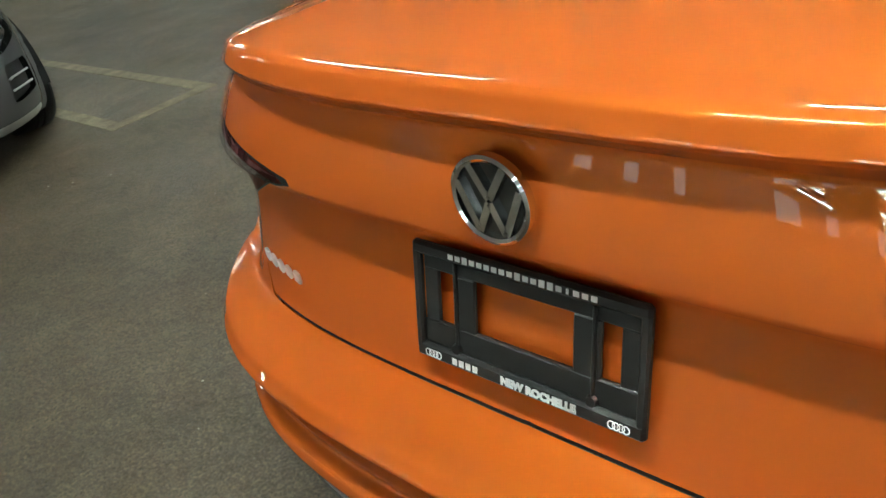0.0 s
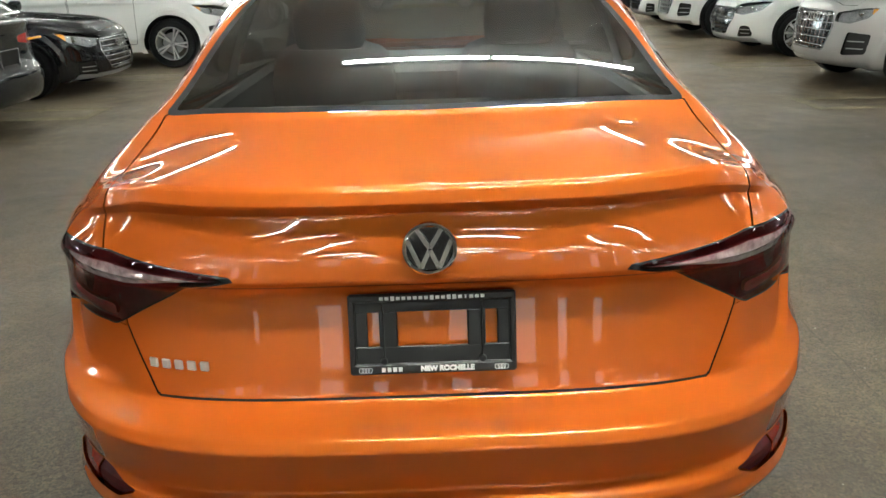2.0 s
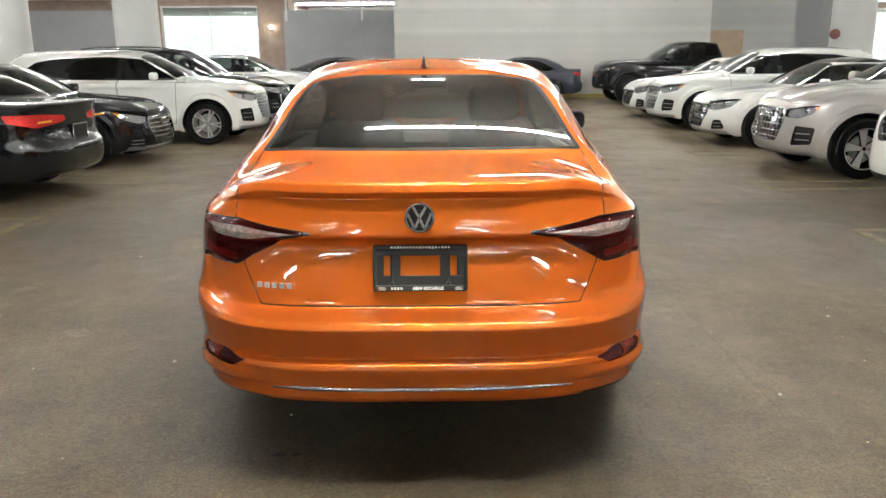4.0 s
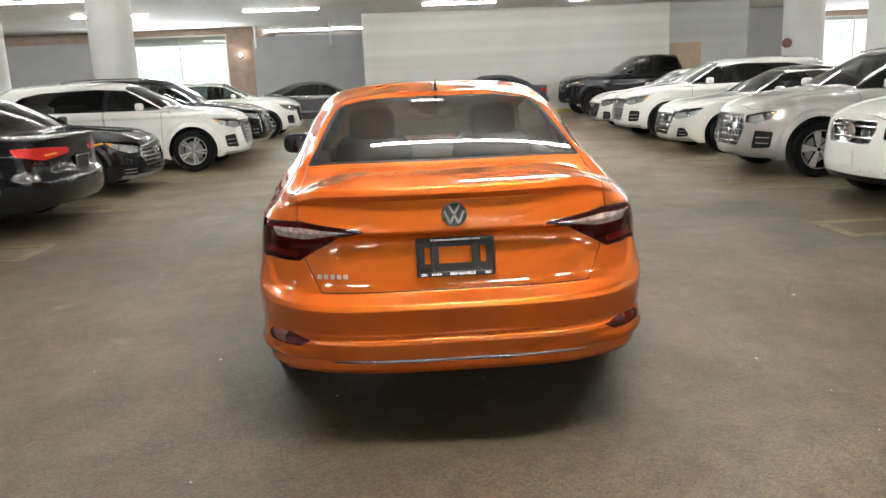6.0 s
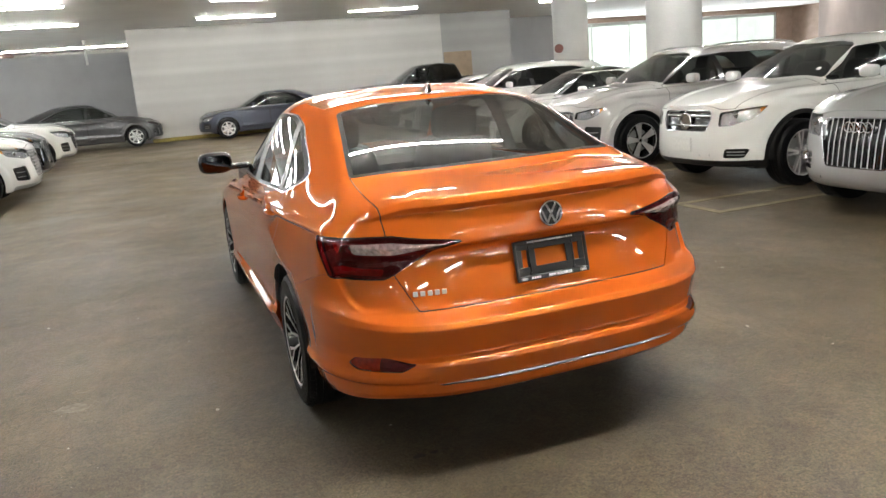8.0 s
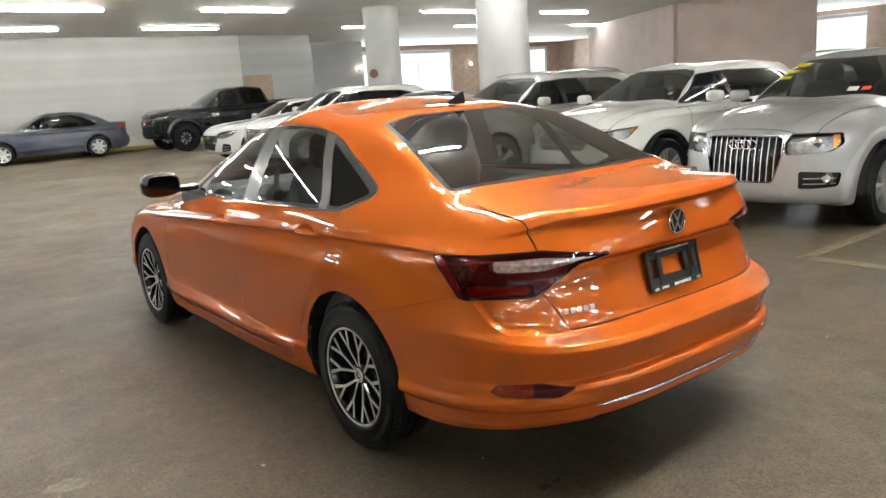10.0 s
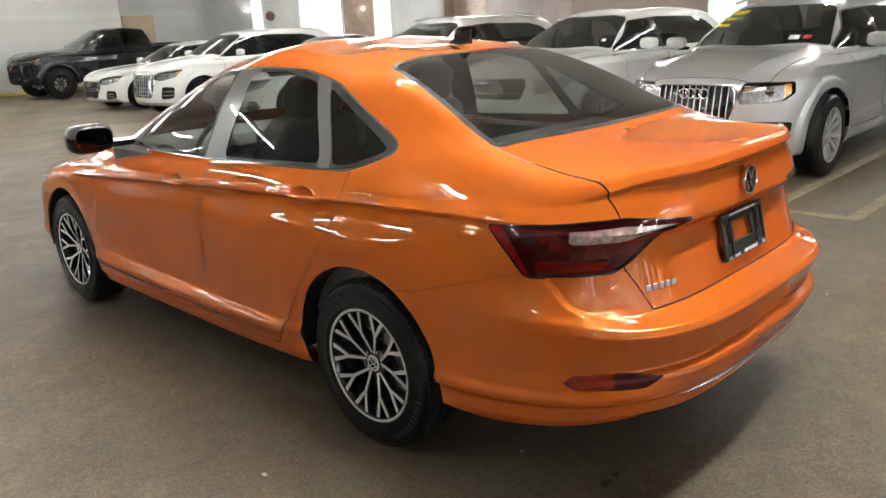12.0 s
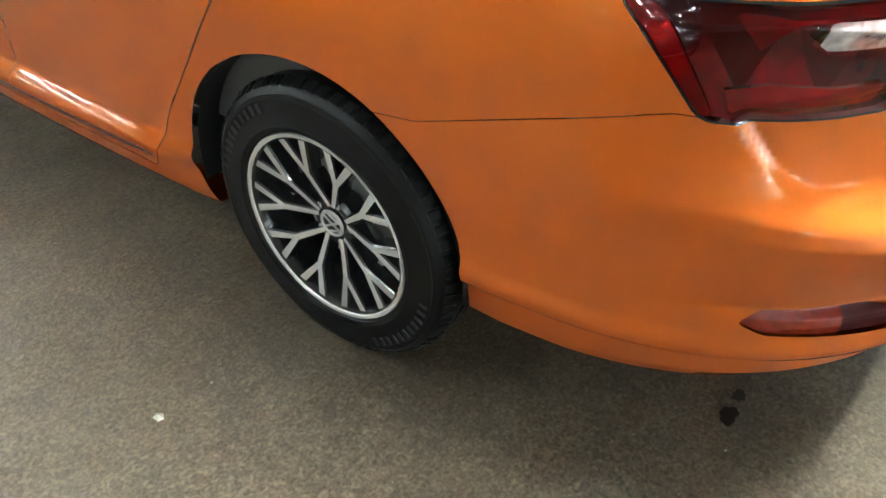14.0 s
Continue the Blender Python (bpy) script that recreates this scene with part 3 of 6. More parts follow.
def pieces(surf, least=10):
    """The separate pieces of a surface."""
    root = list(range(len(surf.v)))

    def find(i):
        while root[i] != i:
            root[i] = root[root[i]]
            i = root[i]
        return i
    for f in surf.f:
        a = find(f[0])
        for i in f[1:]:
            root[find(i)] = a
    groups = {}
    for f in surf.f:
        groups.setdefault(find(f[0]), []).append(f)
    return [Surf(surf.v, surf.n, g).packed() for g in groups.values() if len(g) >= least]


# ---- wheels ----
SPIN = 0.0   # how far the wheels have turned


def wheel_turn(side):
    """The wheel's axle (z) laid across the car, its face outwards."""
    return Matrix.Rotation(radians(90 * side), 4, "Y")


def make_wheel(name, parent, place, side, radius, rim, width, style, face, back, count=None):
    """A tyre with its rim and spokes, hub at place."""
    m = Matrix.Translation(place) @ wheel_turn(side)
    hub = part(name, Parts().lathe([(radius * 0.985, -width / 2 + 0.012), (radius, -width / 2 + 0.03), (radius, -0.018), (radius - 0.007, -0.015), (radius - 0.007, -0.008), (radius, -0.005),
                                    (radius, 0.022), (radius - 0.007, 0.025), (radius - 0.007, 0.032), (radius, 0.035),
                                    (radius, width / 2 - 0.042), (radius * 0.990, width / 2 - 0.025), (radius * 0.966, width / 2 - 0.013),
                                    (radius * 0.935, width / 2 - 0.006), (radius * 0.928, width / 2 - 0.002), (radius * 0.90, width / 2), (radius * 0.895, width / 2 - 0.001),
                                    (rim + 0.022, width / 2 + 0.002), (rim + 0.018, width / 2 + 0.004), (rim + 0.008, width / 2 + 0.002), (rim + 0.002, width / 2 - 0.012),
                                    (rim - 0.004, width / 2 - 0.02), (rim - 0.004, -width / 2 + 0.02), (rim + 0.02, -width / 2)], 56, m, True), RUBBER, parent, "black tyre")
    if style == "forked":
        # shoulder blocks of the tread and raised marks on the sidewall
        block = Parts().box((0, 0, 0), (0.0075, 0.020, 0.026), 0.0015)
        lugs = Parts()
        for k in range(64):
            t = m @ Matrix.Rotation(2 * math.pi * k / 64, 4, "Z") @ Matrix.Translation((radius * 0.984, 0, width / 2 - 0.024)) @ Matrix.Rotation(radians(-28), 4, "Y")
            lugs.add([t @ Vector(p) for p in block.v], block.f)
        part("tread_shoulder", lugs, RUBBER, hub)
        for a0 in (0.5, 3.64):
            for k in range(11):
                t = m @ Matrix.Rotation(a0 + 0.085 * k, 4, "Z") @ Matrix.Translation((rim + (radius - rim) * 0.56, 0, width / 2 + 0.0028))
                part("sidewall_bar", Parts().box((0, 0, 0), (0.020, 0.011, 0.0022), 0.0006).moved(t), SIDEWALL, hub)
    zf = width / 2 - 0.018
    part("barrel", Parts().lathe([(rim + 0.003, zf + 0.012), (rim, zf + 0.014), (rim - 0.010, zf + 0.013), (rim - 0.016, zf + 0.002), (rim - 0.022, zf - 0.04), (rim - 0.03, -width / 2 + 0.02)], 48, m), back, hub)
    part("rim_lip", Parts().lathe([(rim + 0.004, zf + 0.013), (rim + 0.002, zf + 0.017), (rim - 0.005, zf + 0.016), (rim - 0.009, zf + 0.010)], 48, m), face, hub)
    part("brake_disc", Parts().lathe([(0.0, zf - 0.075), (rim * 0.66, zf - 0.075), (rim * 0.66, zf - 0.09), (0.0, zf - 0.09)], 32, m), ALLOY_GREY, hub)
    spoke = Parts()

    def bar(x0, y0, w0, x1, y1, w1, h0, h1, deep):
        """One arm: a bright face on a dark flank."""
        dx, dy = x1 - x0, y1 - y0
        l = math.hypot(dx, dy)
        nx, ny = -dy / l, dx / l
        v = []
        for e, drop in ((0.0, 0.0), (0.003, 0.004), (0.006, deep)):
            a = [(x0 + nx * (w0 + e), y0 + ny * (w0 + e), h0), (x0 - nx * (w0 + e), y0 - ny * (w0 + e), h0), (x1 - nx * (w1 + e), y1 - ny * (w1 + e), h1), (x1 + nx * (w1 + e), y1 + ny * (w1 + e), h1)]
            v += [m @ Vector((p[0], p[1], p[2] - drop)) for p in a]
        f = [(0, 1, 2, 3)] + [(r + i, r + (i + 1) % 4, r + 4 + (i + 1) % 4, r + 4 + i) for r in (0, 4) for i in range(4)] + [(11, 10, 9, 8)]
        spoke.add(v, f, [0] + [1] * 9)

    def finish():
        nonlocal spoke
        part("spoke", spoke, (face, back), hub, smooth=20)
        spoke = Parts()
    hc, hr = zf - 0.018, zf + 0.010
    if style == "forked":
        for k in range(5):
            for off in (-1, 1):
                a = 2 * math.pi * k / 5 + off * 0.13 + SPIN
                b = 2 * math.pi * k / 5 + off * 0.314 + SPIN
                fx, fy = rim * 0.57 * math.cos(b), rim * 0.57 * math.sin(b)
                bar(0.040 * math.cos(a), 0.040 * math.sin(a), 0.0048, fx, fy, 0.0066, hc, zf, 0.036)
                for o2 in (-0.155, 0.155):
                    bar(fx, fy, 0.0056, (rim - 0.006) * math.cos(b + o2), (rim - 0.006) * math.sin(b + o2), 0.0086, zf, hr, 0.030)
                finish()
    else:
        n = count or 5
        for k in range(n):
            a = 2 * math.pi * k / n + 0.2
            if style == "wide":
                bar(0.03 * math.cos(a), 0.03 * math.sin(a), 0.022, (rim - 0.006) * math.cos(a), (rim - 0.006) * math.sin(a), 0.055, hc, hr, 0.03)
            elif style == "twin":
                for o2 in (-0.11, 0.11):
                    bar(0.04 * math.cos(a + o2), 0.04 * math.sin(a + o2), 0.010, (rim - 0.006) * math.cos(a + o2 * 1.3), (rim - 0.006) * math.sin(a + o2 * 1.3), 0.013, hc, hr, 0.03)
            else:
                bar(0.04 * math.cos(a), 0.04 * math.sin(a), 0.014, (rim - 0.006) * math.cos(a), (rim - 0.006) * math.sin(a), 0.020, hc, hr, 0.03)
            finish()
    part("hub_core", Parts().lathe([(0.0, hc - 0.002), (0.052, hc - 0.002), (0.062, hc - 0.010), (0.064, hc - 0.05)], 28, m), back, hub)
    cap = part("centre_cap", Parts().lathe([(0.0, hc + 0.004), (0.025, hc + 0.004), (0.031, hc + 0.003), (0.033, hc - 0.01)], 28, m), back, hub)
    part("cap_ring", Parts().lathe([(0.024, hc + 0.0035), (0.0255, hc + 0.0065), (0.030, hc + 0.006), (0.032, hc + 0.002)], 28, m), face, cap)
    for sg in (-1, 1):
        for x0, y0, x1, y1 in ((0.014, 0.019, 0.0, -0.002), (0.022, 0.008, 0.010, -0.020), (0.010, -0.020, 0.0, -0.004)):
            l = math.hypot(x1 - x0, y1 - y0)
            ex, ey = -(y1 - y0) / l * 0.0022, (x1 - x0) / l * 0.0022
            mark = Parts().prism([(sg * (x0 + ex), y0 + ey), (sg * (x0 - ex), y0 - ey), (sg * (x1 - ex), y1 - ey), (sg * (x1 + ex), y1 + ey)], hc + 0.003, hc + 0.006, m)
            if style == "forked":
                part("cap_stroke", mark, face, cap, smooth=0)
    for k in range(5):
        a = 2 * math.pi * (k + 0.5) / 5 + 0.3
        bolt = Parts().lathe([(0.0, hc - 0.001), (0.007, hc - 0.001), (0.009, hc - 0.008)], 8, m @ Matrix.Translation((0.047 * math.cos(a), 0.047 * math.sin(a), 0)))
        part("wheel_bolt", bolt, ALLOY_GREY, hub)
    return hub


def wheel_well(parent, y, z, r, x_out, side):
    """The dark liner inside a wheel arch."""
    g = Parts()
    k = 26
    a = [radians(-6) + radians(192) * i / k for i in range(k + 1)]
    v = [(side * x, y + r * math.cos(t), z + r * math.sin(t)) for x in (x_out, 0.45) for t in a]
    g.add(v, [(i, i + 1, k + 2 + i, k + 1 + i) for i in range(k)])
    g.add([(side * 0.46, y + r * math.cos(t), z + r * math.sin(t)) for t in a], [tuple(range(k + 1))])
    part("wheel_well", g, WELL, parent, "black wheel-arch liner")


def seat(parent, x, y, z, w=0.50, mat=None):
    """A front seat with its headrest."""
    mat = mat or TRIM_CLOTH
    tilt = Matrix.Rotation(radians(14), 4, "X")
    s = part("seat", Parts().pillow((x, y + 0.24, z + 0.07), (w, 0.52, 0.18), 0.4), mat, parent, "dark cloth seat")
    part("backrest", Parts().pillow((x, y - 0.06, z + 0.40), (w, 0.16, 0.66), 0.4, 20, tilt), mat, s)
    part("headrest", Parts().pillow((x, y - 0.15, z + 0.79), (0.28, 0.12, 0.20), 0.5, 20, tilt), mat, s)

# ---- the orange sedan ----
def orange_sedan():
    car = empty("sedan_car", pose(0, 0, 0), "glossy orange four-door sedan parked alone in the aisle", "car")
    N = (120, 280, 44)

    def lv(yr, lr, ar, w, yf, z, lf=0.65, af=2.6):
        return ring(yr, lr, ar, w, yf, lf, af, z, N, 0.85 if z[0] > 0.93 and yr < 0.5 else 0.55)
    levels = [
        lv(0.32, 0.4, 2.8, (0.720, 0.760, 0.760, 0.760, 0.740), 4.5, (0.27, 0.25, 0.2, 0.2, 0.22), 0.62, 3.3),
        lv(0.125, 0.54, 3.95, (0.821, 0.845, 0.845, 0.845, 0.820), 4.6, (0.318, 0.262, 0.195, 0.2, 0.21), 0.62, 3.3),
        lv(0.092, 0.573, 3.95, (0.836, 0.865, 0.865, 0.868, 0.850), 4.66, (0.345, 0.295, 0.225, 0.25, 0.26), 0.62, 3.3),
        lv(0.072, 0.593, 3.95, (0.848, 0.878, 0.880, 0.882, 0.868), 4.7, (0.405, 0.355, 0.29, 0.31, 0.34), 0.62, 3.3),
        lv(0.05, 0.610, 3.95, (0.856, 0.892, 0.900, 0.895, 0.878), 4.72, (0.462, 0.415, 0.335, 0.36, 0.4), 0.62, 3.3),
        lv(0.055, 0.610, 3.95, (0.854, 0.884, 0.876, 0.888, 0.880), 4.73, (0.481, 0.44, 0.375, 0.39, 0.43), 0.62, 3.3),
        lv(0.083, 0.589, 3.95, (0.854, 0.886, 0.875, 0.890, 0.881), 4.73, (0.492, 0.47, 0.42, 0.43, 0.46), 0.62, 3.3),
        lv(0.054, 0.611, 3.95, (0.858, 0.890, 0.880, 0.893, 0.882), 4.73, (0.57, 0.55, 0.52, 0.5, 0.51), 0.62, 3.3),
        lv(0.04, 0.62, 3.95, (0.860, 0.893, 0.886, 0.894, 0.881), 4.73, (0.606, 0.62, 0.6, 0.56, 0.56), 0.62, 3.3),
        lv(0.058, 0.6, 3.95, (0.858, 0.893, 0.890, 0.894, 0.879), 4.72, (0.626, 0.665, 0.66, 0.6, 0.59), 0.62, 3.3),
        lv(0.135, 0.52, 4.05, (0.850, 0.890, 0.893, 0.893, 0.876), 4.71, (0.641, 0.705, 0.7, 0.64, 0.62), 0.62, 3.3),
        lv(0.158, 0.487, 4.15, (0.842, 0.888, 0.895, 0.892, 0.872), 4.7, (0.649, 0.735, 0.74, 0.67, 0.645), 0.62, 3.3),
        lv(0.1705, 0.472, 4.15, (0.839, 0.888, 0.894, 0.890, 0.866), 4.69, (0.7, 0.765, 0.775, 0.7, 0.665), 0.62, 3.3),
        lv(0.2064, 0.442, 4.15, (0.836, 0.872, 0.886, 0.887, 0.860), 4.68, (0.846, 0.842, 0.815, 0.73, 0.685), 0.62, 3.3),
        lv(0.195, 0.450, 4.15, (0.834, 0.860, 0.876, 0.880, 0.852), 4.66, (0.868, 0.88, 0.845, 0.755, 0.7), 0.62, 3.3),
        lv(0.162, 0.475, 4.15, (0.831, 0.868, 0.888, 0.887, 0.842), 4.63, (0.884, 0.916, 0.868, 0.78, 0.715), 0.62, 3.3),
        lv(0.17, 0.467, 3.97, (0.816, 0.866, 0.882, 0.880, 0.830), 4.58, (0.93, 0.93, 0.88, 0.795, 0.735), 0.62, 3.3),
        lv(0.1805, 0.457, 3.75, (0.800, 0.862, 0.878, 0.872, 0.815), 4.52, (0.974, 0.945, 0.895, 0.815, 0.76), 0.62, 3.3),
        lv(0.19, 0.447, 3.56, (0.782, 0.857, 0.875, 0.862, 0.798), 4.45, (1.01, 0.958, 0.908, 0.835, 0.785), 0.62, 3.3),
        lv(0.165, 0.465, 3.41, (0.767, 0.852, 0.871, 0.854, 0.783), 4.28, (1.03, 0.972, 0.917, 0.85, 0.81)),
        lv(0.16, 0.468, 3.34, (0.759, 0.847, 0.867, 0.846, 0.770), 4.2, (1.036, 0.981, 0.925, 0.862, 0.828)),
        lv(0.171, 0.457, 3.29, (0.748, 0.841, 0.864, 0.840, 0.755), 4.12, (1.059, 0.996, 0.932, 0.874, 0.845), 0.55),
        lv(0.186, 0.444, 3.32, (0.736, 0.833, 0.860, 0.832, 0.740), 4.05, (1.0665, 1.01, 0.94, 0.885, 0.86), 0.5),
        lv(0.42, 0.24, 4.2, (0.700, 0.806, 0.845, 0.816, 0.720), 3.8, (1.083, 1.056, 0.96, 0.915, 0.92), 0.30),
        lv(0.64, 0.07, 4.5, (0.672, 0.782, 0.826, 0.802, 0.695), 3.55, (1.098, 1.09, 0.975, 0.945, 0.985), 0.14),
        lv(0.665, 0.07, 4.5, (0.664, 0.774, 0.820, 0.796, 0.688), 3.5, (1.106, 1.099, 0.985, 0.955, 1.005), 0.14),
        lv(0.8, 0.08, 4.5, (0.625, 0.738, 0.788, 0.765, 0.655), 3.3, (1.168, 1.156, 1.07, 1.045, 1.09), 0.14),
        lv(0.99, 0.09, 4.5, (0.598, 0.690, 0.735, 0.712, 0.610), 3.04, (1.258, 1.246, 1.195, 1.16, 1.19), 0.14),
        lv(1.18, 0.1, 4.5, (0.568, 0.642, 0.677, 0.655, 0.565), 2.8, (1.335, 1.318, 1.305, 1.26, 1.29), 0.14),
        lv(1.32, 0.11, 4, (0.545, 0.602, 0.630, 0.612, 0.535), 2.63, (1.377, 1.356, 1.368, 1.325, 1.355), 0.14),
        lv(1.42, 0.12, 3.6, (0.510, 0.558, 0.580, 0.562, 0.500), 2.5, (1.401, 1.38, 1.404, 1.368, 1.392), 0.14),
        lv(1.6, 0.12, 3, (0.400, 0.440, 0.460, 0.440, 0.390), 2.38, (1.425, 1.408, 1.434, 1.405, 1.418), 0.12),
        lv(1.8, 0.1, 2.6, (0.200, 0.220, 0.230, 0.220, 0.200), 2.22, (1.444, 1.434, 1.45, 1.434, 1.438), 0.08),
        lv(1.92, 0.05, 2.4, (0.001, 0.001, 0.001, 0.001, 0.001), 2.12, (1.452, 1.452, 1.453, 1.452, 1.45), 0.05),
    ]

    def shape(g):
        """Creases and steps pressed into the panels."""
        x, y, z = g[..., 0], g[..., 1], g[..., 2]
        tu, tv = np.gradient(g, axis=1), np.gradient(g, axis=0)
        n = np.cross(tu, tv)
        n /= np.maximum(np.linalg.norm(n, axis=2, keepdims=True), 1e-9)
        n *= np.where(n[len(n) // 3, 0, 1] > 0, -1, 1)

        def ramp(d, w):
            t = np.clip(d / w, 0, 1)
            return t * t * (3 - 2 * t)
        push = np.zeros_like(x)
        # flat panel under the tail light, sunk behind the bumper's edge
        q = np.stack([x + y - 0.2, z], axis=-1).reshape(-1, 2)
        hollow = area_of(rounded([(0.30, 0.652), (0.84, 0.654), (0.93, 0.690), (1.035, 0.790), (0.30, 0.85)], 0.03))(q).reshape(x.shape)
        push -= 0.015 * ramp(hollow, 0.019) * ramp(q[:, 0].reshape(x.shape) - 0.60, 0.16) * ramp(0.86 - z, 0.08) * (y < 0.9)
        # shoulder crease along the doors
        flank = (z < 1.0) & (y > 0.45) & (x > 0.6)
        line = np.interp(y, [0.5, 0.64, 1.27, 2.40, 3.40, 4.0], [0.930, 0.928, 0.917, 0.868, 0.806, 0.775])
        d = line - z
        push += flank * (-0.012 * ramp(d, 0.012) * (1 - ramp(d - 0.01, 0.15)) + 0.002 * ramp(-d + 0.02, 0.02) * (1 - ramp(-d, 0.03))) * ramp(y - 0.45, 0.3) * ramp(3.75 - y, 0.3)
        # bowls behind the door handles
        for yc, zc in ((1.455, 0.917), (2.405, 0.880)):
            q2 = ((y - yc) / 0.062) ** 2 + ((z - zc) / 0.030) ** 2
            push -= flank * 0.017 * np.clip(1 - q2, 0, 1) ** 0.8
        # step low on the doors
        line = np.interp(y, [1.45, 1.70, 3.3], [0.330, 0.372, 0.405])
        d = line - z
        push += flank * 0.010 * ramp(d, 0.022) * (1 - ramp(d - 0.03, 0.10)) * ramp(y - 1.58, 0.12) * ramp(3.42 - y, 0.1)
        # ledge low on the bumper's flank
        line = np.interp(y, [0.0, 0.30, 0.85], [0.470, 0.440, 0.402])
        d = line - z
        push += 0.015 * ramp(d, 0.030) * (1 - ramp(d - 0.045, 0.020)) * ramp(1.0 - y, 0.12) * ramp(x + y - 0.5, 0.3)
        # flattened lips round the wheel arches
        for yc in (1.168, 3.818):
            r = np.hypot(y - yc, z - 0.328)
            push -= 0.085 * np.clip(0.432 - r, 0, 0.075) * (z < 1.0) * (x > 0.6)
        return g + n * push[..., None]
    def calm(g):
        """Where the panels are long and even; 0 along lips and ledges."""
        x, y, z = g[..., 0], g[..., 1], g[..., 2]
        k = np.ones_like(x)
        rear = y < 0.42
        for lo, hi in ((0.0, 0.67), (0.815, 1.068)):
            k *= np.where(rear & (z > lo) & (z < hi) & ((x < 0.67) | (z < 0.93)), 0.0, 1.0)
        k *= np.where((z < 0.42), 0.0, 1.0) * np.where((y >= 0.42) & (y < 0.95) & (z < 0.66), 0.0, 1.0)
        k *= np.where((z > 1.097) & (z < 1.13) & (y > 0.55) & (y < 0.75), 0.0, 1.0)
        for _ in range(4):
            k[1:-1, 1:-1] = (k[1:-1, 1:-1] * 2 + k[2:, 1:-1] + k[:-2, 1:-1] + k[1:-1, 2:] + k[1:-1, :-2]) / 6
        return k
    def flat(g):
        """1 over the boot lid and bumper, fading to 0 round the corner."""
        x, y, z = g[..., 0], g[..., 1], g[..., 2]
        u = np.arange(g.shape[1])
        w = np.clip((140 - u) / 45, 0, 1)
        v = np.clip((1.0715 - z[:, :1]) / 0.006, 0, 1)
        return w * w * (3 - 2 * w) * v * v * (3 - 2 * v)
    s = skin(levels, 0.0085, shape, calm, 90, flat)
    for yc in (1.168, 3.818):
        hole, s = s.cut(arch(yc, 0.328, 0.362))
    # glass
    dlo = rounded([(1.045, 1.092), (1.24, 1.018), (2.00, 0.992), (3.02, 0.975), (3.17, 0.985), (2.86, 1.155), (2.56, 1.285), (2.30, 1.338), (1.95, 1.357), (1.68, 1.345), (1.47, 1.30)], 0.06)
    side_area = area_of(dlo)
    panes, trims, frames = [], [], []
    for side in (-1, 1):
        opening, s = s.cut(on_side(lambda p: side_area(p) + 0.006, side, 0.35))
        inner, trim = opening.cut(on_side(side_area, side, 0.3))
        trims.append(trim)
        rim = None
        for poly in ([(1.10, 1.088), (1.26, 1.030), (1.350, 1.028), (1.495, 1.287)],
                     [(1.425, 1.026), (2.065, 1.003), (2.005, 1.337), (1.78, 1.342), (1.575, 1.303)],
                     [(2.235, 0.998), (3.03, 0.985), (2.82, 1.132), (2.53, 1.265), (2.30, 1.320), (2.165, 1.330)]):
            pane, inner = inner.cut(on_side(area_of(rounded(poly, 0.03)), side, 0.3))
            panes.append((pane.pushed(-0.003), side))
        frames.append(inner)
    rear_area = area_of(rounded([(-0.628, 0.712), (-0.35, 0.680), (0, 0.672), (0.35, 0.680), (0.628, 0.712), (0.610, 0.80), (0.505, 1.335), (0.3, 1.345), (-0.3, 1.345), (-0.505, 1.335), (-0.610, 0.80)], 0.04))
    opening, s = s.cut(lambda v: np.minimum(np.minimum(rear_area(v[:, :2]), v[:, 2] - 1.06), 1.8 - v[:, 1]))
    rear_pane, frit = opening.cut(lambda v: np.minimum(rear_area(v[:, :2]) - 0.022, v[:, 2] - 1.0))
    front_area = area_of(rounded([(-0.66, 3.37), (0, 3.47), (0.66, 3.37), (0.48, 2.60), (0, 2.56), (-0.48, 2.60)], 0.06))
    shield, s = s.cut(lambda v: np.minimum(np.minimum(front_area(v[:, :2]), v[:, 2] - 0.97), v[:, 1] - 2.3))

    def around(v):
        return np.stack([np.abs(v[:, 0]) + v[:, 1] - 0.2, v[:, 2]], axis=1)
    lamp_area = area_of(rounded([(0.305, 0.898), (0.66, 0.938), (0.80, 0.935), (1.205, 0.918), (1.215, 0.905), (1.085, 0.775), (1.06, 0.768), (0.72, 0.768), (0.67, 0.785), (0.48, 0.868), (0.34, 0.892)], 0.012))
    lamps = {}
    for side in (-1, 1):
        def field(v, side=side):
            return np.minimum(np.minimum(lamp_area(around(v)), side * v[:, 0] - 0.25), 0.9 - v[:, 1])
        lamps[side], s = s.cut(field)
    fog_area = area_of(rounded([(0.515, 0.478), (0.60, 0.446), (0.885, 0.440), (0.945, 0.458), (0.90, 0.482), (0.70, 0.493)], 0.01))
    fogs = {}
    for side in (-1, 1):
        fogs[side], s = s.cut(lambda v, side=side: np.minimum(np.minimum(fog_area(around(v)), side * v[:, 0] - 0.2), 0.8 - v[:, 1]))
    # boot lid, bumpers, doors, bonnet
    seams = []

    def lid_field(v):
        half = np.interp(v[:, 2], [0.60, 0.645, 0.78, 0.90, 1.03, 1.10], [0.50, 0.538, 0.603, 0.624, 0.626, 0.622])
        front = 0.682 + 0.035 * (v[:, 0] / 0.6) ** 2
        return np.minimum(np.minimum(half - np.abs(v[:, 0]), v[:, 2] - 0.652), front - v[:, 1])
    lid, gap, s = panel(s, lid_field, 0.0022)
    seams.append(gap)

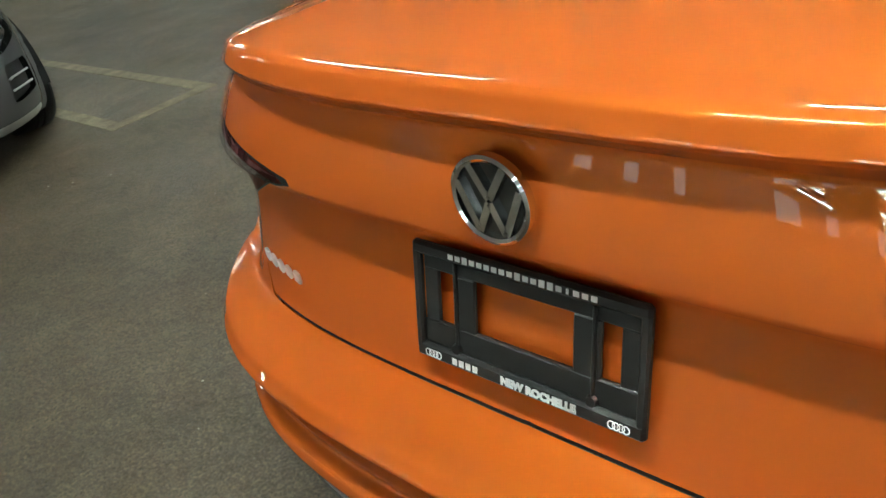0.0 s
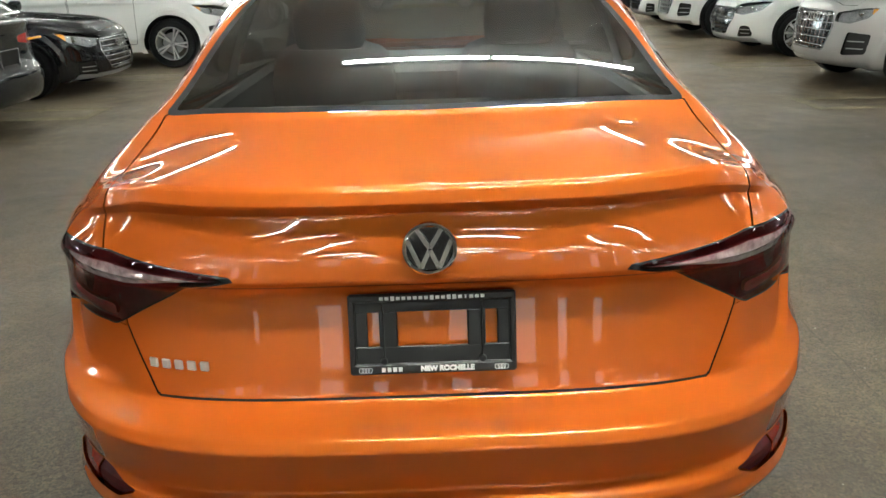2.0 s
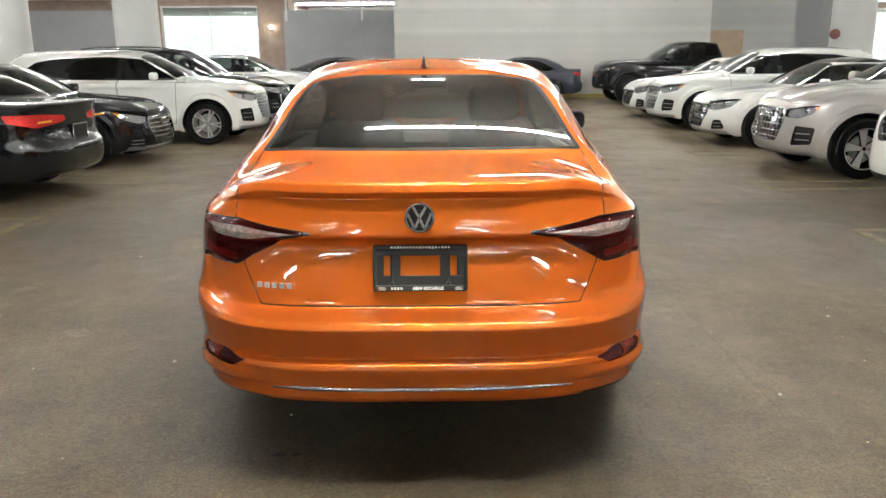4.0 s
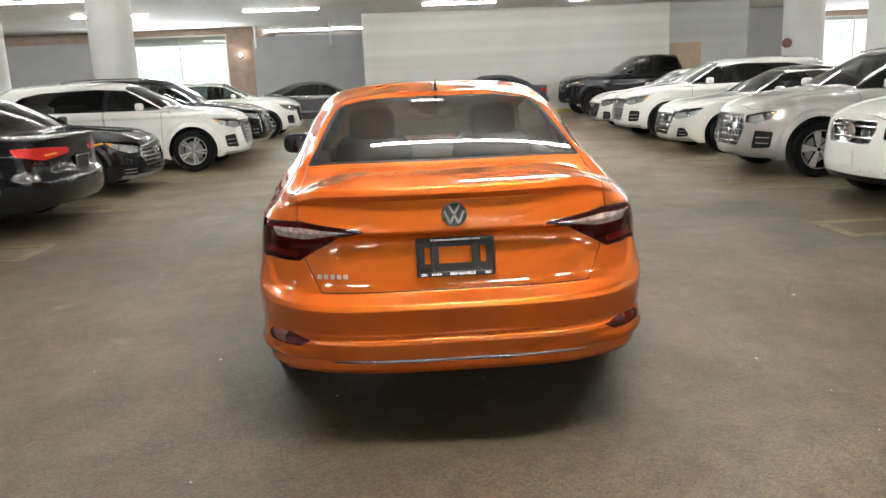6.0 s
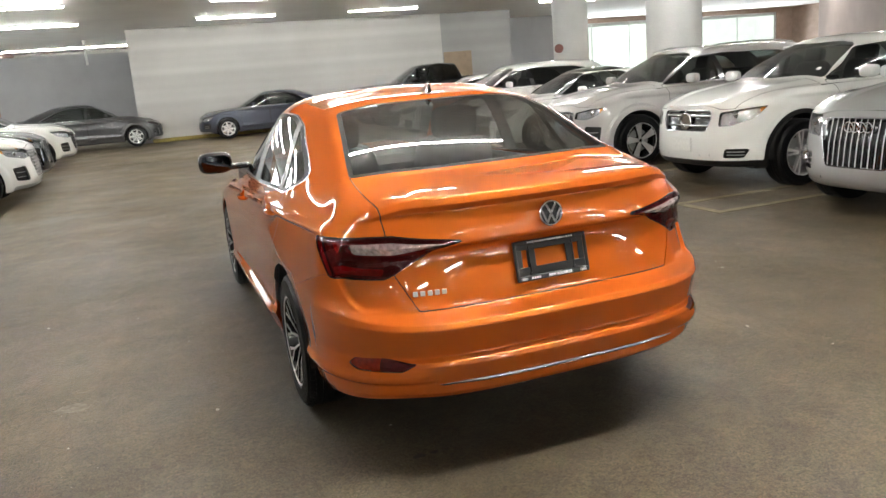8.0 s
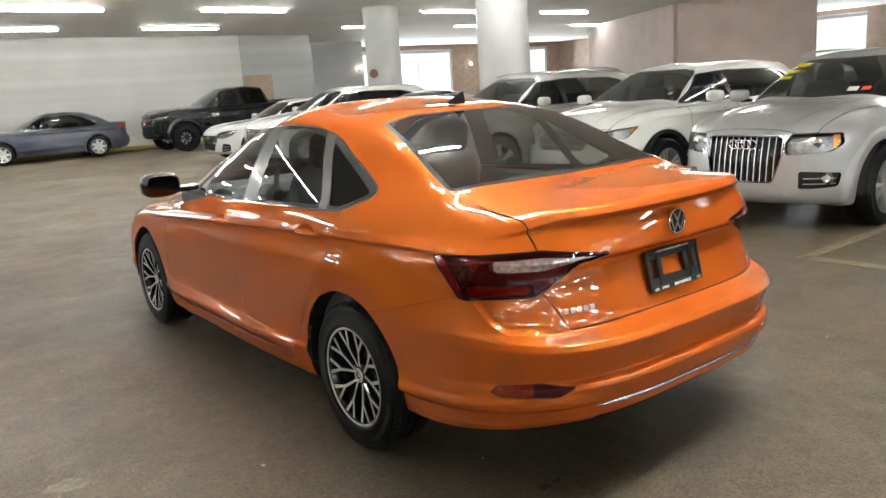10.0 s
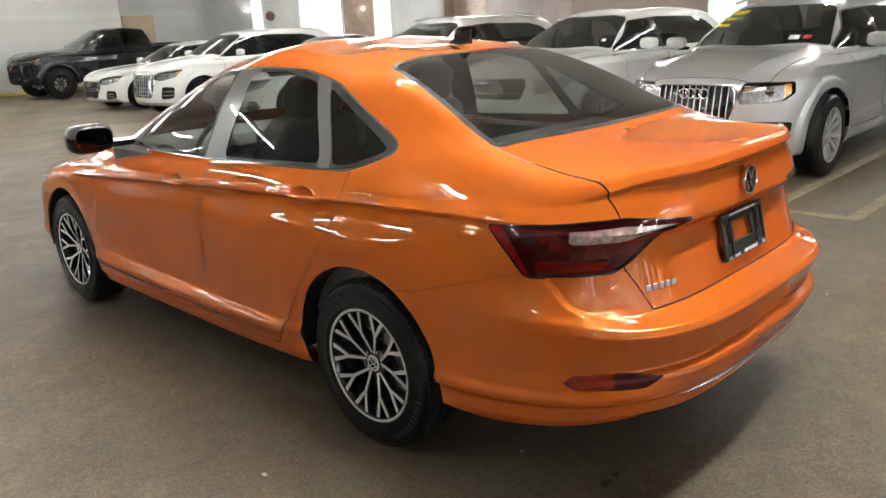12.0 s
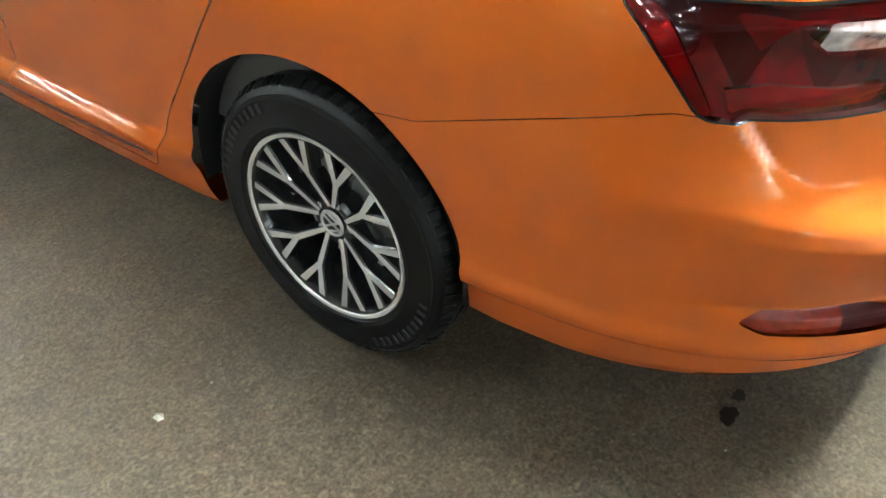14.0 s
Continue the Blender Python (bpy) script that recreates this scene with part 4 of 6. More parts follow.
    def bumper_field(v):
        top = np.interp(v[:, 1], [0.0, 0.50, 0.53, 0.90, 1.3], [0.775, 0.775, 0.768, 0.655, 0.60])
        return np.minimum(top - v[:, 2], 1.0 - v[:, 1])
    bumper, gap, s = panel(s, bumper_field, 0.0007)
    seams.append(gap)
    front_bumper, gap, s = panel(s, lambda v: np.minimum(0.64 - v[:, 2] + (v[:, 1] - 4.2) * 0.05, v[:, 1] - 4.0), 0.002)
    seams.append(gap)
    bonnet, gap, s = panel(s, lambda v: np.minimum(np.minimum(v[:, 1] - 3.52, 4.45 - v[:, 1]), np.minimum(np.interp(v[:, 1], [3.5, 4.5], [0.70, 0.58]) - np.abs(v[:, 0]), v[:, 2] - 0.66)), 0.002)
    seams.append(gap)
    doors = []
    rear_door = area_of(rounded([(1.225, 1.10), (1.235, 0.96), (1.30, 0.82), (1.45, 0.62), (1.575, 0.46), (1.64, 0.345), (1.70, 0.268), (2.245, 0.262), (2.26, 0.33), (2.185, 0.80), (2.11, 1.10)], 0.02))
    front_door = area_of(rounded([(2.11, 1.10), (2.185, 0.80), (2.26, 0.33), (2.245, 0.262), (3.33, 0.262), (3.36, 0.5), (3.30, 0.80), (3.24, 0.965), (3.18, 1.10)], 0.02))
    for side in (-1, 1):
        for nm, ar in (("rear_door", rear_door), ("front_door", front_door)):
            dr, gap, s = panel(s, on_side(ar, side, 0.4), 0.0016)
            seams.append(gap)
            doors.append((nm, dr, side))
    head_area = area_of(rounded([(0.30, 0.655), (0.75, 0.62), (1.35, 0.69), (1.42, 0.74), (0.9, 0.725), (0.32, 0.70)], 0.02))
    for side in (-1, 1):
        hl, s = s.cut(lambda v, side=side: np.minimum(np.minimum(head_area(np.stack([np.abs(v[:, 0]) + 4.62 - v[:, 1], v[:, 2]], axis=1)), side * v[:, 0] - 0.2), v[:, 1] - 3.9))
        part("headlight", hl, LENS_WHITE, car, "clear headlight")
    part("body", s, PAINT_ORANGE, car, "glossy orange painted body shell")
    lid_ob = part("boot_lid", lid, PAINT_ORANGE, car)
    bumper_ob = part("rear_bumper", bumper, PAINT_ORANGE, car)
    part("front_bumper", front_bumper, PAINT_ORANGE, car)
    part("bonnet", bonnet, PAINT_ORANGE, car)
    for gap in seams:
        for piece in pieces(gap, 30):
            part("panel_gap", piece, GAP, car, "thin dark gap round a panel")
    door_obs, door_skins = {}, {}
    for nm, dr, side in doors:
        door_skins[nm, side] = dr
        door_obs[nm, side] = part(nm, dr, PAINT_ORANGE, car)
    for k, (pane, side) in enumerate(panes):
        part("side_window", evened(pane), GLASS, car, "tinted side glass")
    for t, f in zip(trims, frames):
        part("window_trim", t, CHROME_DIM, car, "thin chrome window surround")
        for low, high, lean in ((2.035, 2.215, -0.22), (1.355, 1.425, 0.54)):
            post, f = f.cut(lambda v: np.minimum(v[:, 1] - low - (v[:, 2] - 1.02) * lean, high + (v[:, 2] - 1.02) * lean - v[:, 1]))
            for piece in pieces(post, 10):
                part("window_pillar", evened(piece), PILLAR, car, "satin grey window pillar")
        for piece in pieces(f, 20):
            part("window_seal", piece, PLASTIC, car, "black window frame")
    part("rear_window", evened(rear_pane), GLASS_REAR, car, "tinted rear window")
    part("rear_window_border", evened(frit), SEAL, car, "black border of the rear window")
    part("windscreen", evened(shield), GLASS, car, "clear windscreen")
    # tail lights
    clear_area = area_of([(0.345, 0.888), (0.45, 0.897), (0.66, 0.914), (0.90, 0.910), (0.93, 0.882), (0.88, 0.863), (0.66, 0.857), (0.46, 0.873)])
    band_area = area_of([(1.20, 0.925), (1.23, 0.90), (1.10, 0.775), (1.055, 0.775), (1.155, 0.905)])
    foot_area = area_of([(0.74, 0.782), (1.03, 0.782), (1.045, 0.812), (0.97, 0.822), (0.72, 0.808)])
    upper_area = area_of([(0.66, 0.922), (0.95, 0.912), (1.05, 0.912), (1.0, 0.865), (0.955, 0.905), (0.66, 0.925)])
    edge_area = lamp_area
    for side in (-1, 1):
        body, edge = lamps[side].cut(lambda v: edge_area(around(v)) - 0.0035)
        split_line, shell = body.cut(lambda v: 0.0018 - np.abs(np.abs(v[:, 0]) - np.interp(v[:, 2], [0.76, 0.9, 0.95], [0.60, 0.622, 0.622])))
        window, shell = shell.cut(lambda v: clear_area(around(v)))
        tl = part("tail_light", shell, LENS_SHELL, car, "smoked dark red wraparound tail light")
        part("clear_lens", window, LENS_CLEAR, tl, "clear reversing lens")
        part("rim", edge, PLASTIC_GLOSS, tl)
        for piece in pieces(split_line, 6):
            part("lid_gap", piece, GAP, tl)
        # reflectors behind the lens, each leaning its own way
        inner = body
        clear, inner = inner.cut(lambda v: clear_area(around(v)))
        band, inner = inner.cut(lambda v: band_area(around(v)))
        foot, inner = inner.cut(lambda v: foot_area(around(v)))
        upper, inner = inner.cut(lambda v: upper_area(around(v)))
        for k in range(9):
            rib, clear = clear.cut(lambda v: np.interp(k, [0, 8], [0.44, 0.90]) - around(v)[:, 0])
            if rib.f:
                part("reflector_rib", leaned(rib.pushed(-0.010), 0.25 * (-1) ** k, 0.15), LENS_WHITE, tl, "bright ribbed reflector")
        part("red_band", leaned(band.pushed(-0.006), 0.1, 0.2), LENS_RED, tl)
        part("red_foot", leaned(foot.pushed(-0.008), 0.0, 0.35), LENS_RED, tl)
        for piece in pieces(upper.pushed(-0.006), 6):
            part("red_strip", piece, LENS_RED, tl)
        for k, (cut_at, slope, way, up) in enumerate(((0.74, 0.6, 0.3, 0.2), (0.82, -0.8, -0.3, 0.3), (0.91, 0.9, 0.35, -0.2), (0.99, -0.6, -0.3, 0.35), (1.06, 0.9, 0.3, 0.1))):
            facet, inner = inner.cut(lambda v: cut_at + (v[:, 2] - 0.85) * slope - around(v)[:, 0])
            if facet.f:
                part("reflector_facet", leaned(facet.pushed(-0.016), way, up), LENS_DARK, tl)
        if inner.f:
            part("reflector_facet", leaned(inner.pushed(-0.016), -0.2, 0.2), LENS_DARK, tl)
        fg, rest = fogs[side].cut(lambda v: around(v)[:, 0] - 0.73)
        part("reflector", fg.pushed(-0.006), LENS_ORANGE, bumper_ob, "red rear reflector")
        part("reflector_slot", rest.pushed(-0.010), REFLECTOR_DARK, bumper_ob)
    # chrome strip in the valance
    pts = []
    base = ring(0.080, 0.585, 3.5, (0.833, 0.87, 0.87, 0.86, 0.80), 4.6, 0.65, 2.6, (0.378, 0.33, 0.25, 0.26, 0.27), (60, 20, 20))
    for sgn in (-1, 1):
        row = [p for p in base if p[0] < 0.60 and p[1] < 0.8]
        pts += [(sgn * p[0], p[1] - 0.006, p[2] + 0.010 - 0.03 * max(0, abs(p[0]) - 0.46) * 2) for p in (row[::-1] if sgn < 0 else row[1:])]
    part("chrome_strip", Parts().tube(pts, 0.0085, 8), CHROME_DIM, bumper_ob, "thin chrome valance strip")
    for x in (-0.50, 0.50, -0.2, 0.2):
        part("parking_sensor", Parts().lathe([(0, 0.006), (0.009, 0.006), (0.011, 0.0)], 14, Matrix.Translation((x, 0.088 + 0.1 * x * x / 0.25 * 0.7, 0.43)) @ Matrix.Rotation(radians(90), 4, "X")), PAINT_ORANGE, bumper_ob)
    # badge on the lid
    bm = Matrix.Translation((0, 0.163, 0.952)) @ Matrix.Rotation(radians(88), 4, "X")
    badge = part("badge", Parts().lathe([(0, 0.004), (0.043, 0.004), (0.045, 0.002)], 40, bm), PLASTIC_GLOSS, lid_ob, "round chrome emblem on black")
    part("badge_ring", Parts().lathe([(0.0415, 0.003), (0.042, 0.009), (0.0455, 0.011), (0.049, 0.009), (0.050, 0.0)], 48, bm), CHROME, badge)

    def stroke(x0, y0, x1, y1, w=0.0042):
        bars = Parts()
        dx, dy = x1 - x0, y1 - y0
        l = math.hypot(dx, dy)
        nx, ny = -dy / l * w, dx / l * w
        bars.prism([(x0 + nx, y0 + ny), (x0 - nx, y0 - ny), (x1 - nx, y1 - ny), (x1 + nx, y1 + ny)], 0.003, 0.0095, bm)
        part("badge_chevron", bars, CHROME, badge, smooth=0)
    for sg in (-1, 1):
        stroke(sg * 0.0215, 0.037, sg * 0.0005, 0.002)
        stroke(sg * 0.039, 0.016, sg * 0.0165, -0.036)
        stroke(sg * 0.0165, -0.036, sg * 0.0005, -0.002)
    # model badge as plain chrome blocks
    plate = Parts()
    for k in range(5):
        x = -0.546 + k * 0.0262
        y = depth_at(lid, x, 0.715) - 0.002
        t = Matrix.Rotation(radians(-22 * (abs(x) / 0.55)), 4, "Z")
        plate.box((x, y, 0.715), (0.018, 0.006, 0.019), 0.0015, t)
    part("model_badge", plate, ALLOY, lid_ob, "small raised chrome model badge")
    # plate holder and dealer frame
    pm = Matrix.Translation((0, 0.169, 0.780)) @ Matrix.Rotation(radians(78), 4, "X")
    hold = part("plate_frame", Parts(), PLASTIC, lid_ob, "empty black dealer plate frame")
    fr = Parts()
    W, H = 0.157, 0.0775
    fr.box((0, H - 0.0085, 0), (2 * W, 0.017, 0.012), 0.004).box((0, -H + 0.0105, 0), (2 * W, 0.021, 0.012), 0.004)
    fr.box((-W + 0.006, 0, 0), (0.012, 2 * H - 0.02, 0.011), 0.003).box((W - 0.006, 0, 0), (0.012, 2 * H - 0.02, 0.011), 0.003)
    fr.moved(pm)
    part("surround", fr, PLASTIC, hold)
    bk = Parts()
    bk.box((0, 0.052, -0.009), (0.292, 0.022, 0.006), 0.002).box((0, -0.042, -0.008), (0.292, 0.034, 0.008), 0.002)
    for sg in (-1, 1):
        bk.box((sg * 0.083, 0.005, -0.008), (0.034, 0.075, 0.007), 0.002).box((sg * 0.134, 0.005, -0.009), (0.024, 0.075, 0.006), 0.002)
        bk.box((sg * 0.093, 0.000, -0.003), (0.004, 0.118, 0.006), 0.0015)
        bk.lathe([(0, 0.001), (0.006, 0.001), (0.0075, -0.004)], 12, Matrix.Translation((sg * 0.093, -0.052, 0.001)))
    bk.moved(pm @ Matrix.Translation((0, 0, 0.003)))
    part("carrier", bk, PLASTIC, hold)
    for sg in (-1, 1):
        part("screw", Parts().lathe([(0, 0.003), (0.0045, 0.0025), (0.006, 0.0)], 12, pm @ Matrix.Translation((sg * 0.134, 0.008, -0.006))), ALLOY_GREY, hold)
        rings = Parts()
        for k in range(4):
            rings.tube([(sg * 0.128 + (k - 1.5) * 0.0056 + 0.0042 * math.cos(a), -H + 0.0095 + 0.0046 * math.sin(a), 0.0062) for a in (2 * math.pi * q / 14 for q in range(14))], 0.0008, 5, True)
        part("emblem", rings.moved(pm), LETTER, hold)
    for k in range(4):
        bars = Parts().box((-0.094 + 0.0105 * k, -H + 0.0098, 0.0062), (0.0072, 0.0085, 0.0008), 0)
        part("brand_bar", bars.moved(pm), LETTER, hold, smooth=0)
    for k in range(19):
        w = 0.0072 if k != 15 else 0.003
        tall = 0.0085 if k in (2, 9, 12, 13) else 0.0062
        bars = Parts().box((-0.094 + 0.0105 * k, H - 0.0088, 0.0062), (w, tall, 0.0008), 0)
        part("web_bar", bars.moved(pm), LETTER, hold, smooth=0)
    cu = bpy.data.curves.new("town", "FONT")
    cu.body, cu.size, cu.extrude, cu.align_x, cu.align_y = "NEW ROCHELLE", 0.0135, 0.0004, "CENTER", "CENTER"
    cu.offset = 0.0009
    cu.materials.append(LETTER)
    tx = new("dealer_lettering", cu)
    tx.parent, tx.matrix_basis = hold, pm @ Matrix.Translation((0.026, -H + 0.0098, 0.0065))
    # roof aerial
    fin = Parts()
    fin.add([(0, 1.37, 1.470), (-0.012, 1.37, 1.41), (0.012, 1.37, 1.41), (-0.020, 1.47, 1.412), (0.020, 1.47, 1.412), (0, 1.40, 1.462), (-0.018, 1.42, 1.408), (0.018, 1.42, 1.408), (0, 1.50, 1.418)],
            [(0, 1, 6, 5), (0, 5, 7, 2), (0, 2, 1), (5, 6, 3, 8), (5, 8, 4, 7), (1, 2, 7, 6), (6, 7, 4, 3), (3, 4, 8)])
    part("roof_aerial", fin, PLASTIC_GLOSS, car, "small shark-fin roof aerial", smooth=50)
    # handles and mirrors
    for side in (-1, 1):
        for nm, y, z in (("rear_door", 1.455, 0.906), ("front_door", 2.405, 0.869)):
            d = door_obs[nm, side]
            x = flank_at(door_skins[nm, side], y - 0.09, z)
            hnd = Parts()
            hnd.tube([(side * (x + o), y + dy, z + dz) for o, dy, dz in ((-0.020, 0.100, 0.0), (0.008, 0.086, 0.001), (0.019, 0.050, 0.002), (0.022, 0.0, 0.003), (0.020, -0.05, 0.003), (0.012, -0.086, 0.003), (-0.016, -0.102, 0.003))], 0.0125, 12)
            part("door_handle", hnd, PAINT_ORANGE, d)
        mir = part("door_mirror", Parts(), PLASTIC_GLOSS, car, "gloss black door mirror")
        shell = Parts().pillow((side * 0.962, 3.07, 1.035), (0.225, 0.13, 0.145), 0.62, 24)
        part("shell", shell, PLASTIC_GLOSS, mir)
        glass = Parts().prism(rounded([(-0.092, -0.05), (0.085, -0.055), (0.098, 0.02), (0.08, 0.056), (-0.088, 0.05)], 0.04), 0, 0.004, Matrix.Translation((side * 0.962, 3.006, 1.035)) @ Matrix.Rotation(radians(side * -6), 4, "Z") @ Matrix.Rotation(radians(90), 4, "X") @ Matrix.Diagonal((side, 1, 1, 1)))
        part("mirror_glass", glass, MIRROR, mir)
        part("stalk", Parts().box((side * 0.835, 3.085, 0.998), (0.20, 0.065, 0.040), 0.012), PLASTIC_GLOSS, mir)
    # wheels
    for yc, ya in ((1.152, 1.168), (3.815, 3.818)):
        for side in (-1, 1):
            make_wheel("wheel", car, (side * 0.772, yc, 0.318), side, 0.318, 0.213, 0.205, "forked", ALLOY, RIM_BLACK)
            wheel_well(car, ya, 0.328, 0.362, 0.862, side)
    part("underbody", Parts().box((0, 2.45, 0.27), (1.24, 3.5, 0.06), 0.02), WELL, car)
    # cabin
    part("cabin_floor", Parts().box((0, 2.3, 0.34), (1.5, 2.9, 0.06), 0.01), CABIN, car)
    part("parcel_shelf", Parts().box((0, 0.92, 1.03), (1.24, 0.50, 0.03), 0.01), CABIN, car, "dark parcel shelf")
    part("brake_lamp_hump", Parts().prism([(-0.24, 0.0), (0.24, 0.0), (0.165, 0.052), (-0.165, 0.052)], 0.0, 0.10, Matrix.Translation((0, 0.90, 1.044)) @ Matrix.Rotation(radians(90), 4, "X")), CABIN, car, "dark raised brake lamp housing")
    part("brake_lamp", Parts().box((0, 0.796, 1.070), (0.28, 0.012, 0.026), 0.004), PAPER, car, "high brake lamp on the shelf")
    dash = Parts().box((0, 3.12, 0.86), (1.40, 0.50, 0.22), 0.06).box((0.0, 3.30, 0.93), (1.30, 0.40, 0.06), 0.03)
    part("dashboard", dash, CABIN, car, "dark dashboard")
    for side in (-1, 1):
        part("door_card", Parts().box((side * 0.775, 2.2, 0.70), (0.06, 2.0, 0.56), 0.02), CABIN, car)
        seat(car, side * 0.37, 2.15, 0.42)
    part("rear_bench", Parts().box((0, 1.45, 0.50), (1.30, 0.55, 0.18), 0.06).box((0, 1.18, 0.72), (1.30, 0.15, 0.58), 0.05, Matrix.Rotation(radians(16), 4, "X")), TRIM_CLOTH, car)
    wheel_m = Matrix.Translation((-0.37, 2.78, 0.92)) @ Matrix.Rotation(radians(-68), 4, "X")
    st = Parts().tube([wheel_m @ Vector((0.185 * math.cos(a), 0.185 * math.sin(a), 0)) for a in (2 * math.pi * q / 28 for q in range(28))], 0.014, 8, True)
    st.lathe([(0, 0.02), (0.055, 0.018), (0.065, 0.0), (0.05, -0.05)], 20, wheel_m)
    for a in (0, 180, 270):
        st.box((0, 0, 0), (0.25, 0.03, 0.015), 0.004, wheel_m @ Matrix.Rotation(radians(a), 4, "Z") @ Matrix.Translation((0.06, 0, 0)))
    part("steering_wheel", st, PLASTIC, car, "black steering wheel")
    part("rear_view_mirror", Parts().box((0, 2.72, 1.30), (0.24, 0.03, 0.06), 0.014), PLASTIC_GLOSS, car)
    return car


orange_sedan()

# ---- the other cars ----
def other_car(name, m, label, paint, L, W, H, wb, front_over, tyre, rim, style, spokes, kind, grille, nose_z=0.80, hood_z=0.98, belt=0.98, clear=0.22, face=None, back=None,
              amber=True, rear_lights=False, plate=False, roof_rails=False, tint=None, dark_roof=False, cladding=False, stickers=(), fine=False):
    """A parked car, its rear at y = 0 and its nose at y = L."""
    car = empty(name, m, label, "pickup truck" if kind == "pickup" else "car", "parked cars")
    h = W / 2
    N = (40, 130, 46) if fine else (26, 64, 30)
    yf_ax = L - front_over
    yr_ax = yf_ax - wb
    suv = kind == "suv"
    gr = L * 0.27 if suv else L * 0.29      # where the windscreen's foot lies behind the nose
    rear_base = {"suv": 0.12, "sedan": 0.62, "hatch": 0.34, "pickup": 1.75}[kind]
    rear_top = {"suv": 0.52, "sedan": 1.35, "hatch": 1.20, "pickup": 1.95}[kind]
    deck = {"suv": belt + 0.10, "sedan": belt + 0.09, "hatch": belt + 0.14, "pickup": belt + 0.06}[kind]
    sh = belt - 0.085

    def lv(ir, lr, ar, k, i_f, lf, af, z):
        w = [h * a for a in k]
        return ring(ir, lr, ar, w, L - i_f, lf, af, z, N)
    c = clear
    ft = L - gr - 0.78 if not suv else L - gr - 0.80   # top of the windscreen
    ra = tyre + 0.05
    lev = [
        lv(0.20, 0.35, 3, (0.84, 0.86, 0.86, 0.86, 0.80), 0.25, 0.45, 2.8, (c + 0.06, c + 0.02, c, c, c + 0.01)),
        lv(0.05, 0.42, 3, (0.90, 0.955, 0.955, 0.95, 0.88), 0.09, 0.55, 2.8, (c + 0.10, c + 0.05, c, c + 0.01, c + 0.01)),
        lv(0.02, 0.45, 3, (0.92, 0.975, 0.975, 0.97, 0.90), 0.03, 0.60, 2.8, (c + 0.17, c + 0.12, c + 0.07, c + 0.08, c + 0.07)),
        lv(0.00, 0.47, 3, (0.93, 0.985, 0.975, 0.98, 0.91), 0.00, 0.62, 2.8, (c + 0.28, c + 0.23, c + 0.18, c + 0.20, c + 0.18)),
        lv(0.01, 0.46, 3, (0.93, 0.990, 0.970, 0.985, 0.91), 0.01, 0.62, 2.8, (c + 0.38, c + 0.36, c + 0.30, c + 0.32, c + 0.30)),
        lv(0.06, 0.42, 3, (0.92, 0.990, 0.985, 0.985, 0.91), 0.03, 0.60, 2.9, (c + 0.44, c + 0.46, sh - 0.14, nose_z - 0.15, nose_z - 0.20)),
        lv(0.09, 0.40, 3.2, (0.92, 0.985, 0.992, 0.985, 0.90), 0.05, 0.58, 3.0, (sh - 0.10, sh - 0.06, sh - 0.05, nose_z - 0.05, nose_z - 0.10)),
        lv(0.08, 0.40, 3.2, (0.91, 0.990, 1.000, 0.985, 0.89), 0.08, 0.56, 3.0, (sh + 0.02, sh + 0.01, sh, nose_z + 0.02, nose_z - 0.02)),
        lv(0.09, 0.38, 3.5, (0.89, 0.970, 0.985, 0.965, 0.87), 0.14, 0.52, 3.0, (sh + 0.09, sh + 0.05, sh + 0.03, nose_z + 0.06, nose_z + 0.02)),
        lv(0.07, 0.38, 4.0, (0.87, 0.950, 0.970, 0.940, 0.85), 0.26, 0.48, 3.0, (deck - 0.03, sh + 0.09, sh + 0.05, nose_z + 0.10, nose_z + 0.065)),
        lv(0.10, 0.36, 4.2, (0.84, 0.930, 0.955, 0.915, 0.82), 0.42, 0.45, 3.0, (deck - 0.01, sh + 0.11, sh + 0.065, nose_z + 0.135, nose_z + 0.11)),
        lv(rear_base * 0.7 + 0.02, 0.20, 4.2, (0.81, 0.91, 0.935, 0.90, 0.80), gr * 0.7, 0.30, 3.0, (deck + 0.005, deck - 0.02, belt - 0.01, hood_z - 0.05, hood_z - 0.03)),
        lv(rear_base, 0.12, 4.5, (0.80, 0.89, 0.915, 0.88, 0.78), gr, 0.16, 4.0, (deck + 0.02, deck + 0.005, belt, hood_z - 0.02, hood_z + 0.01)),
    ]
    zt = H - 0.055
    for f in (0.35, 0.72, 1.0):
        e = f ** 0.92
        yr = rear_base + (rear_top - rear_base) * f ** (1.3 if kind in ("suv", "sedan") else 1.0)
        i_f = gr + (L - gr - ft) * f
        nar = 1 - (0.24 if not suv else 0.20) * f ** 1.15
        lev.append(lv(yr, 0.12, 4.3, tuple(a * nar for a in (0.80, 0.89, 0.915, 0.88, 0.78)), i_f, 0.15, 3.8,
                      (deck + 0.02 + (zt - 0.02 - deck) * e, deck + (zt - 0.05 - deck) * e, belt + (zt - belt) * e, hood_z + (zt - 0.07 - hood_z) * e, hood_z + 0.01 + (zt - 0.04 - hood_z) * e)))
    yr, i_f = rear_top, L - ft
    lev.append(lv(yr + 0.10, 0.12, 3.6, (0.56, 0.62, 0.64, 0.62, 0.55), i_f + 0.10, 0.14, 3.4, (zt + 0.015, zt - 0.005, zt + 0.03, zt - 0.02, zt + 0.005)))
    lev.append(lv(yr + 0.28, 0.12, 3.0, (0.36, 0.40, 0.41, 0.40, 0.36), i_f + 0.26, 0.12, 3.0, (H - 0.02, H - 0.035, H - 0.008, H - 0.03, H - 0.02)))
